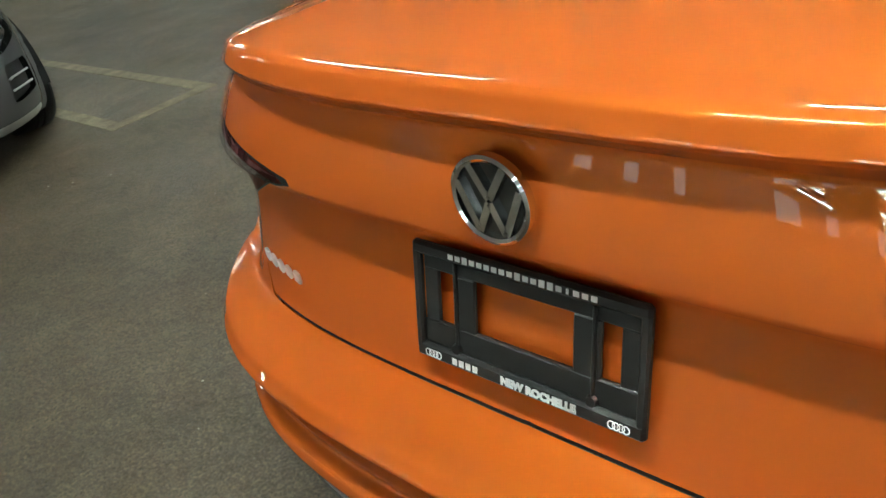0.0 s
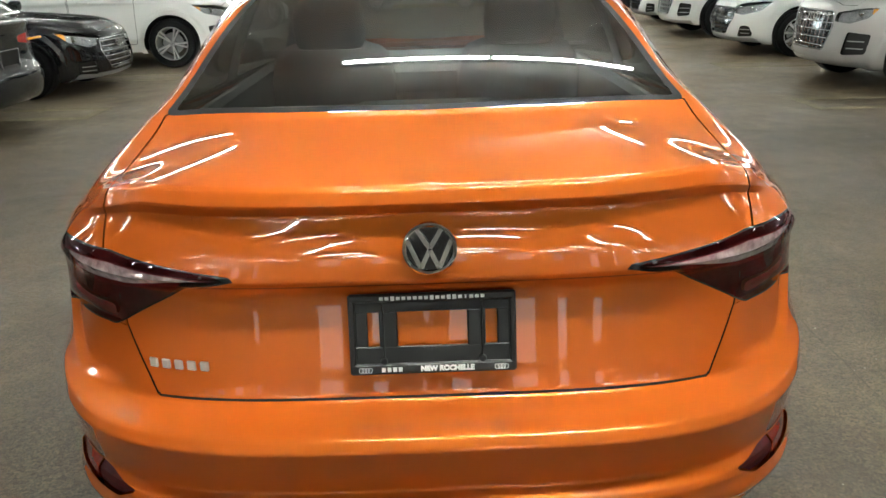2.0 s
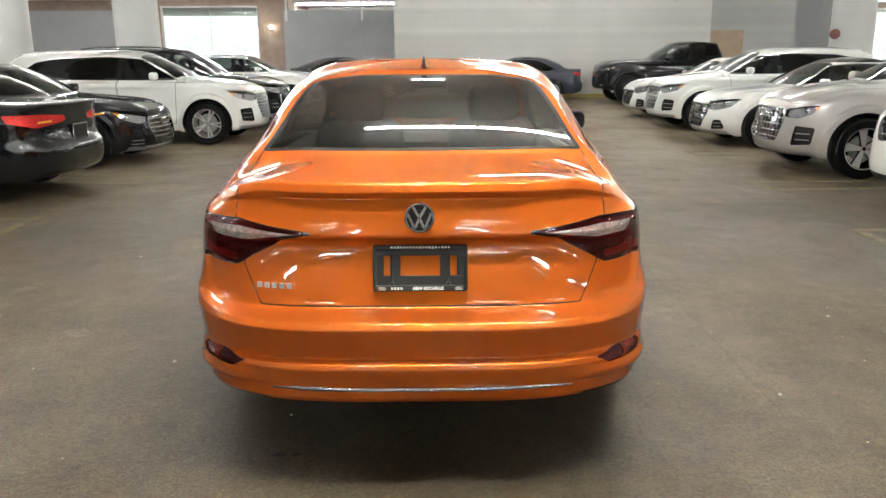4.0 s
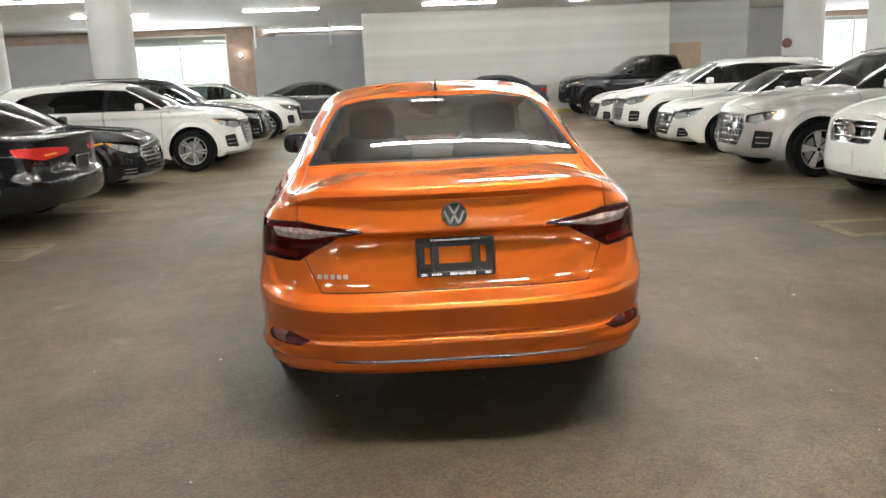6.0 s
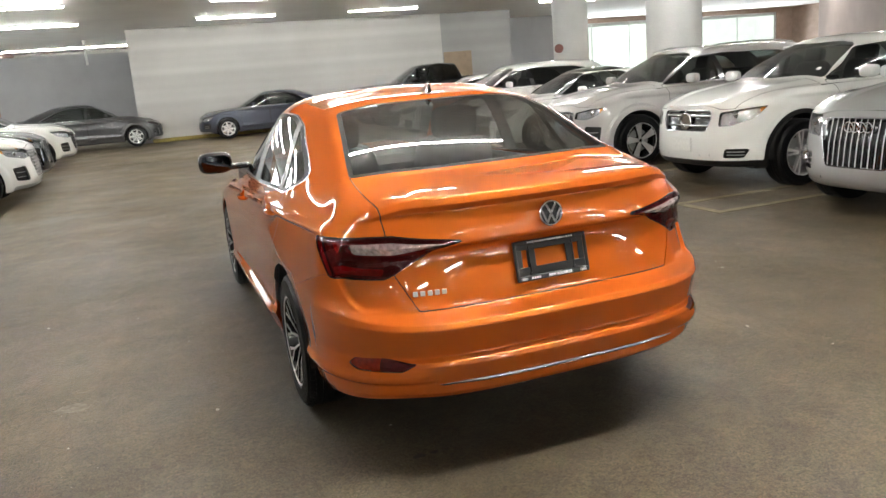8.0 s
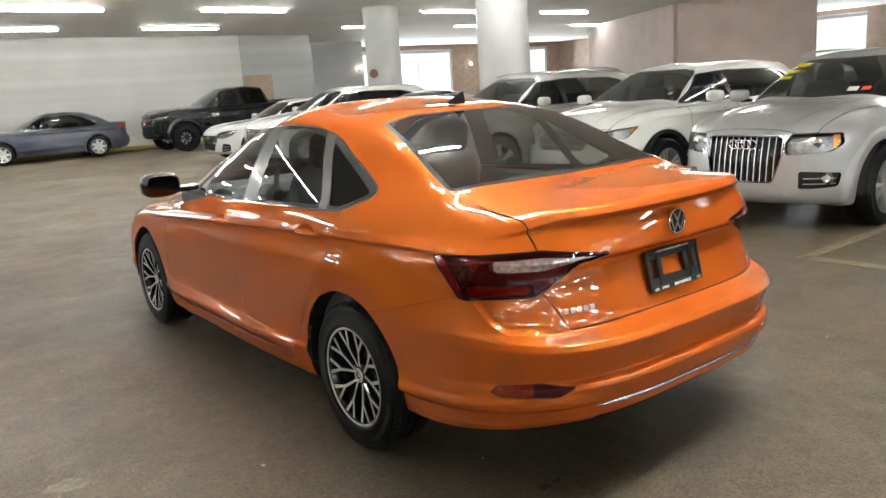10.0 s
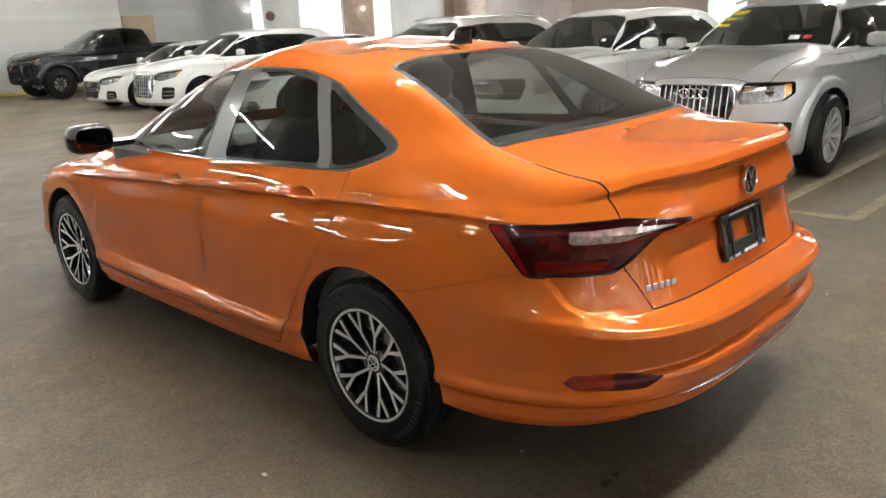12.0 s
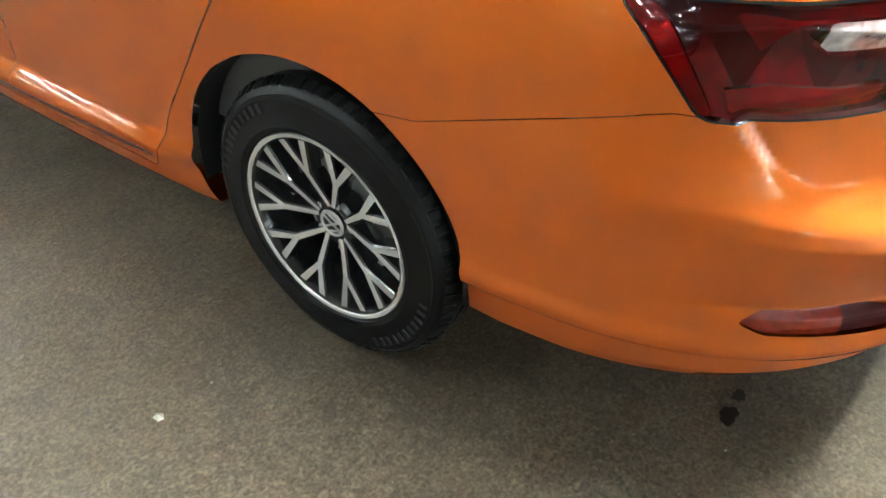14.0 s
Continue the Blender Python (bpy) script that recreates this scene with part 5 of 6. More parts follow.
    lev.append(lv(yr + 0.45, 0.05, 2.4, (0.001, 0.001, 0.001, 0.001, 0.001), i_f + 0.45, 0.05, 2.4, (H - 0.004, H - 0.004, H, H - 0.004, H - 0.004)))

    def pressed(g):
        """Creases along the flanks and bonnet, and flares over the wheels."""
        x, y, z = g[..., 0], g[..., 1], g[..., 2]
        n = np.cross(np.gradient(g, axis=1), np.gradient(g, axis=0))
        n /= np.maximum(np.linalg.norm(n, axis=2, keepdims=True), 1e-9)
        n *= np.where(n[len(n) // 3, 0, 1] > 0, -1, 1)

        def ramp(d, w):
            t = np.clip(d / w, 0, 1)
            return t * t * (3 - 2 * t)
        flank = ramp(x - 0.6 * h, 0.1 * h) * ramp(y - 0.35, 0.25) * ramp(L - 0.55 - y, 0.3)
        d = sh - 0.02 + (y - L / 2) * 0.006 - z
        push = flank * -0.018 * ramp(d, 0.03) * (1 - ramp(d - 0.03, 0.20))
        d = c + 0.27 + (L / 2 - y) * 0.02 - z
        push += flank * 0.020 * ramp(d, 0.04) * (1 - ramp(d - 0.05, 0.12)) * ramp(y - yr_ax - ra, 0.1) * ramp(yf_ax - ra - y, 0.1)
        for yc in (yr_ax, yf_ax):
            r = np.hypot(y - yc, z - tyre - 0.01)
            push += 0.022 * ramp(ra + 0.10 - r, 0.03) * (z < sh) * (x > 0.6 * h)
        top = (y > L - gr * 1.02) & (z > nose_z + 0.01)
        line = np.interp(y, [L - gr, L - 0.1], [0.56 * h, 0.40 * h])
        push += top * 0.016 * ramp(x - line + 0.03, 0.03) * (1 - ramp(x - line - 0.02, 0.22 * h)) * ramp(L - 0.08 - y, 0.25)
        return g + n * push[..., None]
    s = skin(lev, 0.022 if fine else 0.034, pressed, lambda g: np.ones(g.shape[:2]), 3 if not fine else 7)
    for yc in (yr_ax, yf_ax):
        hole, s = s.cut(arch(yc, tyre + 0.01, ra, 0.4))
    # glass: sides, rear, windscreen
    top = zt - 0.045
    yA, yA2 = L - gr - 0.13, ft + 0.06
    r0 = rear_base + 0.22 if kind != "pickup" else rear_base + 0.16
    r1 = rear_top + 0.10
    if kind == "suv":
        dlo = [(r0 + 0.30, belt + 0.15), (r0 + 0.62, belt + 0.03), (yA, belt + 0.02), (yA2, top - 0.07), (yA2 - 0.5, top - 0.035), (r1 + 0.60, top - 0.06), (r1 + 0.28, top - 0.12)]
    elif kind == "pickup":
        dlo = [(r0, belt + 0.02), (yA, belt + 0.02), (yA2, top - 0.03), (yA2 - 0.4, top), (r1, top - 0.02)]
    else:
        dlo = [(r0 + 0.22, belt + 0.075), (r0 + 0.40, belt + 0.02), (yA, belt + 0.015), (yA2, top - 0.04), (yA2 - 0.4, top), (r1 + 0.3, top - 0.01), (r1 + 0.02, top - 0.09)]
    area = area_of(rounded(dlo, 0.05))
    mid = yr_ax + wb * 0.47
    dark = tint or GLASS_SHADE
    trims, pillars = [], []
    for side in (-1, 1):
        opening, s = s.cut(on_side(lambda p: area(p) + 0.010, side, 0.35))
        inner, trim = opening.cut(on_side(area, side, 0.3))
        trims.append(trim)
        post, inner = inner.cut(lambda v: 0.045 - np.abs(v[:, 1] - mid - (v[:, 2] - belt) * 0.12))
        pillars.append(post)
        fr, inner = inner.cut(lambda v: v[:, 1] - mid)
        part("front_side_window", evened(fr), GLASS_SHADE, car)
        part("rear_side_window", evened(inner), dark, car)
    for t, p in zip(trims, pillars):
        part("window_trim", t, PLASTIC_GLOSS if paint in (PAINT_BLACK,) or cladding else CHROME_DIM, car)
        part("door_pillar", p, PLASTIC_GLOSS, car)
    bw, tw = h * 0.72, h * 0.56
    if kind == "pickup":
        fld = lambda v: np.minimum(np.minimum(0.5 - np.abs(v[:, 0]), v[:, 2] - belt - 0.1), np.minimum(rear_top + 0.08 - v[:, 1], top - v[:, 2]))
    elif suv:
        fld = lambda v: np.minimum(np.minimum(bw - (v[:, 2] - deck) * 0.25 - np.abs(v[:, 0]), v[:, 2] - deck - 0.04), np.minimum(rear_top + 0.10 - v[:, 1], top + 0.01 - v[:, 2]))
    else:
        ra2 = area_of(rounded([(-bw, rear_base + 0.10), (0, rear_base + 0.05), (bw, rear_base + 0.10), (tw, rear_top - 0.01), (-tw, rear_top - 0.01)], 0.06))
        fld = lambda v: np.minimum(np.minimum(ra2(v[:, :2]), v[:, 2] - deck - 0.01), rear_top + 0.2 - v[:, 1])
    rw, s = s.cut(fld)
    part("rear_window", evened(rw), dark, car)
    fa = area_of(rounded([(-h * 0.72, L - gr - 0.13), (0, L - gr - 0.045), (h * 0.72, L - gr - 0.13), (h * 0.54, ft + 0.0), (0, ft + 0.03), (-h * 0.54, ft + 0.0)], 0.06))
    ws, s = s.cut(lambda v: np.minimum(np.minimum(fa(v[:, :2]), v[:, 2] - hood_z + 0.02), v[:, 1] - L * 0.45))
    part("windscreen", evened(ws), GLASS_SCREEN, car, "clear windscreen")

    for sx, sz, sw, shh, smat in stickers:
        part("windscreen_sticker", Parts().box((sx, depth_at(ws, sx, sz) + 0.008, sz + 0.003), (sw, 0.003, shh), 0, Matrix.Rotation(radians(58), 4, "X")), smat, car, smooth=0)

    # front: grille, headlights, lower intakes
    def nose(v):
        return np.stack([np.abs(v[:, 0]) + (L - v[:, 1]) * 0.8, v[:, 2]], axis=1)
    zg0, zg1 = grille["low"], grille["high"]
    g0, g1 = grille["half_low"], grille["half_high"]
    zm = grille.get("mid", zg0 + 0.62 * (zg1 - zg0))
    gm = grille.get("half_mid", max(g0, g1) + 0.03)
    ga = area_of(rounded([(-g0, zg0), (g0, zg0), (gm, zm), (g1, zg1), (-g1, zg1), (-gm, zm)], 0.03))
    gf = lambda v: np.minimum(ga(np.stack([v[:, 0], v[:, 2]], axis=1)), v[:, 1] - L + 0.6)
    opening, s = s.cut(lambda v: gf(v) + 0.010)
    mouth, gtrim = opening.cut(gf)
    grob = part("grille", mouth.pushed(-0.035), PLASTIC_GLOSS, car, "dark front grille")
    part("grille_surround", gtrim.pushed(0.004), grille.get("trim", CHROME_DIM), grob)
    bars = []
    nb = grille["bars"]
    yface = lambda x, z: depth_at(mouth, x, z) - 0.018
    if grille["way"] in ("up", "both"):
        for k in range(nb):
            x = -gm + 2 * gm * (k + 0.5) / nb
            e = abs(x) / gm
            z0 = zg0 + (zm - zg0) * max(0, (abs(x) - g0) / max(gm - g0, 1e-3)) if abs(x) > g0 else zg0
            z1 = zg1 - (zg1 - zm) * max(0, (abs(x) - g1) / max(gm - g1, 1e-3)) if abs(x) > g1 else zg1
            if z1 - z0 > 0.05:
                bars.append(Parts().tube([(x, yface(x, z0), z0), (x, yface(x, (z0 + z1) / 2), (z0 + z1) / 2), (x, yface(x, z1), z1)], 0.0050, 5))
    if grille["way"] in ("across", "both"):
        na = grille.get("across", nb)
        for k in range(na):
            z = zg0 + (zg1 - zg0) * (k + 0.5) / na
            w = np.interp(z, [zg0, zm, zg1], [g0, gm, g1]) - 0.012
            bars.append(Parts().tube([(x, yface(x, z) + 0.004, z) for x in np.linspace(-w, w, 9)], grille.get("thick", 0.008), 6))
    for b in bars:
        part("grille_bar", b, grille.get("bar_mat", CHROME_DIM), grob)
    emb = Parts()
    ze = grille.get("badge", zg1 - 0.07)
    if grille.get("rings"):
        for k in range(4):
            cx = (k - 1.5) * 0.062
            emb.tube([(cx + 0.042 * math.cos(a), yface(cx, ze) + 0.02, ze + 0.042 * math.sin(a)) for a in (2 * math.pi * q / 20 for q in range(20))], 0.006, 6, True)
    else:
        emb.lathe([(0.0, 0.0), (0.07, 0.0), (0.075, 0.012), (0.09, 0.012), (0.095, 0.0)], 28, Matrix.Translation((0, yface(0, ze) + 0.01, ze)) @ Matrix.Rotation(radians(-90), 4, "X"))
    part("badge", emb, CHROME, grob, "plain chrome badge")
    hz, hh = grille["lamp_z"], grille["lamp_h"]
    q0, q1 = gm + grille.get("lamp_gap", 0.05), max(p[0] for p in grille["lamp"]) if "lamp" in grille else h + grille.get("lamp_back", 0.30)
    la = area_of(rounded(grille["lamp"], 0.02)) if "lamp" in grille else area_of(rounded([(q0, hz - hh * 0.55), (q0 + 0.22, hz - hh * 0.75), (q1 - 0.18, hz - hh * 0.25), (q1, hz + hh * 0.85), (q0 + 0.25, hz + hh * 0.62), (q0, hz + hh * 0.25)], 0.02))
    for side in (-1, 1):
        f = lambda v, side=side: np.minimum(np.minimum(la(nose(v)), side * v[:, 0] - 0.1), v[:, 1] - L + 1.3)
        lamp, s = s.cut(f)
        back_lamp = lamp.pushed(-0.05)
        hl = part("headlight", lamp, LENS_CLEAR, car, "clear headlight with chrome inside")
        if amber:
            am, back_lamp = back_lamp.cut(lambda v: nose(v)[:, 0] - q1 + (0.11 if "lamp" in grille else 0.17))
            part("side_marker", am, AMBER, hl, "amber side marker")
        strip, back_lamp = back_lamp.cut(lambda v: 0.016 - np.abs(v[:, 2] - hz - hh * 0.1 - (nose(v)[:, 0] - q0) * 0.10))
        part("daylight_strip", strip, CHROME, hl)
        part("housing", back_lamp, HEAD_INNER if not grille.get("smoked") else PLASTIC_GLOSS, hl)
        nx, nz = side * (q0 + 0.16), hz
        part("projector", Parts().lathe([(0.0, 0.03), (0.025, 0.022), (0.036, 0.004), (0.045, 0.0)], 18, Matrix.Translation((nx, depth_at(lamp, nx, nz) - 0.055, nz)) @ Matrix.Rotation(radians(-90), 4, "X")), CHROME, hl)
        ia = area_of(rounded([(p, q) for p, q in grille["intake"]], 0.025))
        fi = lambda v, side=side: np.minimum(np.minimum(ia(nose(v)), side * v[:, 0] - 0.05), v[:, 1] - L + 1.2)
        hole, s = s.cut(fi)
        it = part("air_intake", hole.pushed(-0.03), PLASTIC, car, "black lower air intake")
        (ax0, az0), (ax1, az1) = grille["intake"][0], grille["intake"][2]
        for k in range(2):
            z = az0 + (az1 - az0) * (k + 1) / 3
            xs = np.linspace(np.abs(hole.v[:, 0]).min() + 0.03, np.abs(hole.v[:, 0]).max() - 0.03, 5) if hole.f else []
            fin = Parts().tube([(side * x, depth_at(hole, side * x, z) - 0.012, z) for x in xs], 0.006, 5) if len(xs) else None
            if fin:
                part("intake_fin", fin, ALLOY_GREY, it)
        if grille.get("fog"):
            part("fog_lamp", Parts().lathe([(0.0, 0.02), (0.03, 0.018), (0.042, 0.03), (0.05, 0.02), (0.05, 0.0)], 20, Matrix.Translation((side * h * 0.74, depth_at(hole, side * h * 0.74, c + 0.25) - 0.028, c + 0.25)) @ Matrix.Rotation(radians(-75), 4, "X")), CHROME, it)
    lip, s = s.cut(lambda v: np.minimum(np.minimum(c + 0.075 - v[:, 2], v[:, 1] - yf_ax - ra - 0.03), h * 0.8 - np.abs(v[:, 0])))
    part("front_lip", lip, ALLOY_GREY if not cladding else PLASTIC, car)
    if "chin" in grille:
        cz, half, cm = grille["chin"]
        part("chin_strip", Parts().tube([(x, depth_at(s, x, cz) + 0.004, cz + 0.05 * (x / half) ** 4) for x in np.linspace(-half, half, 19)], 0.014, 6), cm, car, "bright strip low on the bumper")
    if cladding:
        clad, s = s.cut(lambda v: np.maximum(c + 0.09 - v[:, 2], np.minimum(np.maximum(*(ra + 0.045 - np.hypot(v[:, 1] - yc, v[:, 2] - tyre - 0.01) for yc in (yr_ax, yf_ax))), np.abs(v[:, 0]) - 0.5)))
        part("cladding", clad, PLASTIC, car, "black plastic wheel-arch cladding")
    # rear lights
    ta = area_of(rounded([(0.36 * h, sh - 0.03), (h * 0.9, sh - 0.08), (h + 0.30, sh - 0.02), (h + 0.34, sh + 0.06), (h * 0.8, sh + 0.055), (0.36 * h, sh + 0.03)], 0.02))
    for side in (-1, 1):
        tl, s = s.cut(lambda v, side=side: np.minimum(np.minimum(ta(np.stack([np.abs(v[:, 0]) + v[:, 1], v[:, 2]], axis=1)), side * v[:, 0] - 0.1), 0.8 - v[:, 1]))
        t = part("tail_light", tl, LENS_RED, car, "red tail light")
        if rear_lights:
            part("indicator", Parts().box((side * h * 0.66, 0.115, sh - 0.02), (0.26, 0.02, 0.022), 0.008), AMBER, t)
    # seams of doors
    seams = []
    for side in (-1, 1):
        for poly in ([(yr_ax + ra * 0.35, belt + 0.05), (yr_ax + ra + 0.12, c + 0.14), (mid - 0.01, c + 0.13), (mid - 0.01, belt + 0.05)],
                     [(mid + 0.01, belt + 0.05), (mid + 0.01, c + 0.13), (yf_ax - ra - 0.10, c + 0.13), (yf_ax - ra - 0.08, belt + 0.02)]):
            dr, gap, s = panel(s, on_side(area_of(rounded(poly, 0.04)), side, 0.4), 0.0035)
            seams.append(gap)
            d = part("door", dr, paint, car)
            ym = min(p[0] for p in poly) + 0.24
            part("door_handle", Parts().tube([(side * (h * 0.985 + o), ym + dy, sh + 0.0) for o, dy in ((-0.01, -0.1), (0.022, -0.07), (0.022, 0.07), (-0.01, 0.1))], 0.013, 6), paint, d)
    hood, gap, s = panel(s, lambda v: np.minimum(np.minimum(v[:, 1] - L + gr - 0.0, L - 0.13 - v[:, 1]), np.minimum(np.interp(v[:, 1], [L - gr, L], [h * 0.80, h * 0.62]) - np.abs(v[:, 0]), v[:, 2] - nose_z + 0.03)), 0.003)
    seams.append(gap)
    part("bonnet", hood, paint, car)
    for gap in seams:
        for piece in pieces(gap, 20):
            part("panel_gap", piece, GAP, car)
    if dark_roof:
        roof, s = s.cut(lambda v: np.minimum(v[:, 2] - zt + 0.03, 0.9 - np.abs(v[:, 0])))
        part("roof", roof, PLASTIC_GLOSS, car, "gloss black roof")
    part("body", s, paint, car)
    if kind == "pickup":
        bed = Parts()
        for side in (-1, 1):
            bed.box((side * (h * 0.90), 0.92, belt + 0.075), (0.09, 1.72, 0.05), 0.02)
        part("bed_rail", bed, PLASTIC, car)
    if roof_rails:
        for side in (-1, 1):
            yv = np.linspace(rear_top + 0.25, ft - 0.15, 7)
            part("roof_rail", Parts().tube([(side * h * 0.64, y, zt + 0.035 + 0.02 * math.sin(math.pi * k / 6) - (0.03 if k in (0, 6) else 0)) for k, y in enumerate(yv)], 0.014, 6), ALLOY_GREY if paint is not PAINT_BLACK else PLASTIC_GLOSS, car)
    for side in (-1, 1):
        mir = Parts().pillow((side * (h + 0.085), yA - 0.28, belt + 0.085), (0.225, 0.12, 0.135), 0.62, 20)
        mo = part("door_mirror", mir, paint, car)
        part("stalk", Parts().box((side * (h - 0.01), yA - 0.27, belt + 0.03), (0.14, 0.05, 0.035), 0.012), PLASTIC_GLOSS, mo)
    for yc in (yr_ax, yf_ax):
        for side in (-1, 1):
            make_wheel("wheel", car, (side * (h - 0.125), yc, tyre), side, tyre, rim, 0.235, style, face or ALLOY, back or RIM_BLACK, spokes)
            wheel_well(car, yc, tyre + 0.01, ra, h - 0.03, side)
    part("underbody", Parts().box((0, L / 2, c + 0.06), (W * 0.7, L * 0.86, 0.08), 0.02), WELL, car)
    # cabin
    part("cabin_floor", Parts().box((0, (rear_base + L - gr) / 2, belt - 0.35), (W * 0.86, L - gr - rear_base - 0.3, 0.05), 0.01), CABIN, car)
    part("dashboard", Parts().box((0, L - gr - 0.32, belt - 0.07), (W * 0.78, 0.45, 0.16), 0.05), CABIN, car)
    for side in (-1, 1):
        seat(car, side * 0.38, mid + 0.10, belt - 0.52)
        part("door_card", Parts().box((side * (h - 0.13), mid + 0.1, belt - 0.22), (0.05, wb * 0.75, 0.40), 0.02), CABIN, car)
    part("rear_bench", Parts().box((0, mid - 0.85, belt - 0.1), (W * 0.66, 0.15, 0.50), 0.05, Matrix.Rotation(radians(14), 4, "X")), TRIM_CLOTH, car)
    if plate:
        part("number_plate", Parts().box((0, depth_at(s, 0, plate) + 0.014, plate), (0.31, 0.012, 0.16), 0.004), PAPER, car, "plain white dealer plate")
    if rear_lights:
        bo = part("number_plate", Parts().box((0, 0.062, sh - 0.16), (0.31, 0.012, 0.16), 0.004, Matrix.Rotation(radians(6), 4, "X")), PLASTIC, car, "black dealer plate")
        part("plate_frame", Parts().tube([(sx * 0.158, 0.054, sh - 0.16 + sz * 0.08) for sx, sz in ((-1, -1), (1, -1), (1, 1), (-1, 1))], 0.006, 4, True), CHROME, bo)
    return car


def front_face(low, high, g0, g1, lamp_z, bars=11, way="up", intake=None, **k):
    d = dict(low=low, high=high, half_low=g0, half_high=g1, bars=bars, way=way, rings=True, lamp_z=lamp_z, lamp_h=0.125, intake=intake or [(0.62, 0.34), (0.98, 0.36), (1.0, 0.52), (0.68, 0.53)])
    d.update(k)
    return d


SUV = dict(L=4.67, W=1.89, H=1.62, wb=2.82, front_over=0.86, tyre=0.365, rim=0.245, kind="suv", nose_z=0.915, hood_z=1.115, belt=1.085, clear=0.24)
SEDAN = dict(L=4.74, W=1.84, H=1.43, wb=2.82, front_over=0.88, tyre=0.325, rim=0.225, kind="sedan", nose_z=0.76, hood_z=0.95, belt=0.94, clear=0.19)


def stall(x, y, to_left, L, turn=0.0):
    """The pose of a car whose nose stands at x, its middle line at y."""
    if to_left:
        return pose(x, y, 0, 0, 0, 90 + turn) @ pose(0, -L, 0)
    return pose(x, y, 0, 0, 0, -90 + turn) @ pose(0, -L, 0)


BIG = [(0.66, 0.38), (0.98, 0.40), (1.02, 0.60), (0.72, 0.62)]
other_car("suv_car", stall(4.10, 2.42, True, 4.63), "silver older SUV with a barred chrome grille", PAINT_SILVER, **{**SUV, "L": 4.63, "W": 1.90, "H": 1.61}, style="plain", spokes=10, face=ALLOY_GREY, back=ALLOY_GREY,
          fine=True, grille=front_face(0.46, 0.86, 0.30, 0.36, 0.80, 13, bar_mat=ALLOY_GREY, fog=True, mid=0.78, half_mid=0.39, chin=(0.345, 0.66, ALLOY_GREY), lamp=[(0.45, 0.70), (0.93, 0.725), (1.06, 0.79), (1.05, 0.885), (0.52, 0.885), (0.45, 0.80)], intake=[(0.58, 0.40), (1.0, 0.42), (1.04, 0.54), (0.58, 0.56)]), roof_rails=True,
          stickers=((0.42, 1.46, 0.16, 0.07, YELLOW_PRINT), (0.46, 1.40, 0.20, 0.05, YELLOW_PRINT), (0.50, 1.34, 0.12, 0.05, YELLOW_PRINT), (-0.34, 1.21, 0.10, 0.07, PAPER), (-0.46, 1.21, 0.08, 0.06, RED_PRINT)))
other_car("suv_car", stall(4.35, 4.95, True, 4.66, 1), "white SUV with a two-bar chrome grille", PAINT_WHITE, **{**SUV, "L": 4.66, "H": 1.60}, style="twin", spokes=5, back=ALLOY_GREY,
          fine=True, grille=front_face(0.655, 0.866, 0.33, 0.37, 0.82, 2, "across", rings=False, thick=0.014, badge=0.755, mid=0.79, half_mid=0.385, chin=(0.385, 0.60, CHROME), lamp=[(0.55, 0.70), (0.74, 0.712), (1.04, 0.785), (1.20, 0.905), (0.85, 0.882), (0.57, 0.848)], intake=[(0.62, 0.36), (0.90, 0.36), (0.98, 0.46), (0.64, 0.46)]), cladding=True, plate=0.50, stickers=((0.48, 1.48, 0.12, 0.04, PAPER), (-0.46, 1.50, 0.09, 0.05, PAPER), (-0.52, 1.22, 0.06, 0.05, PAPER)))
other_car("suv_car", stall(4.28, 7.80, True, 4.68), "pale silver-grey SUV with a tall hexagonal grille", PAINT_GREY, **SUV, style="wide", spokes=5,
          fine=True, grille=front_face(0.42, 0.82, 0.34, 0.40, 0.80, 10, "both", across=5, thick=0.005, intake=BIG, chin=(0.345, 0.62, ALLOY_GREY), lamp=[(0.50, 0.72), (0.74, 0.705), (0.96, 0.765), (1.08, 0.87), (0.82, 0.855), (0.52, 0.81)]), roof_rails=True, plate=0.56)
other_car("sedan_car", stall(4.45, 11.05, True, 4.46), "white compact sedan with a dark roof", PAINT_WHITE, **{**SEDAN, "L": 4.46, "W": 1.80, "H": 1.42, "wb": 2.64}, style="plain", spokes=10, dark_roof=True,
          grille=front_face(0.32, 0.68, 0.30, 0.40, 0.68, 6, "across", bar_mat=PLASTIC, trim=PLASTIC, intake=[(0.62, 0.28), (0.94, 0.30), (0.84, 0.44), (0.68, 0.44)]), amber=False, plate=0.40)
other_car("suv_car", stall(4.45, 14.05, True, 4.68), "white SUV with a dark hexagonal grille", PAINT_WHITE, **SUV, style="twin", spokes=5,
          grille=front_face(0.42, 0.85, 0.34, 0.42, 0.82, 10, "both", across=6, thick=0.005, bar_mat=ALLOY_GREY, intake=BIG), tint=GLASS_DARK)
other_car("sedan_car", stall(4.75, 17.2, True, 4.70), "white low sedan with a black grille", PAINT_WHITE, **SEDAN, style="plain", spokes=10,
          grille=front_face(0.30, 0.66, 0.36, 0.44, 0.67, 9, "both", across=6, bar_mat=PLASTIC, trim=ALLOY_GREY, intake=[(0.68, 0.26), (0.98, 0.28), (0.98, 0.44), (0.74, 0.46)]), amber=False)
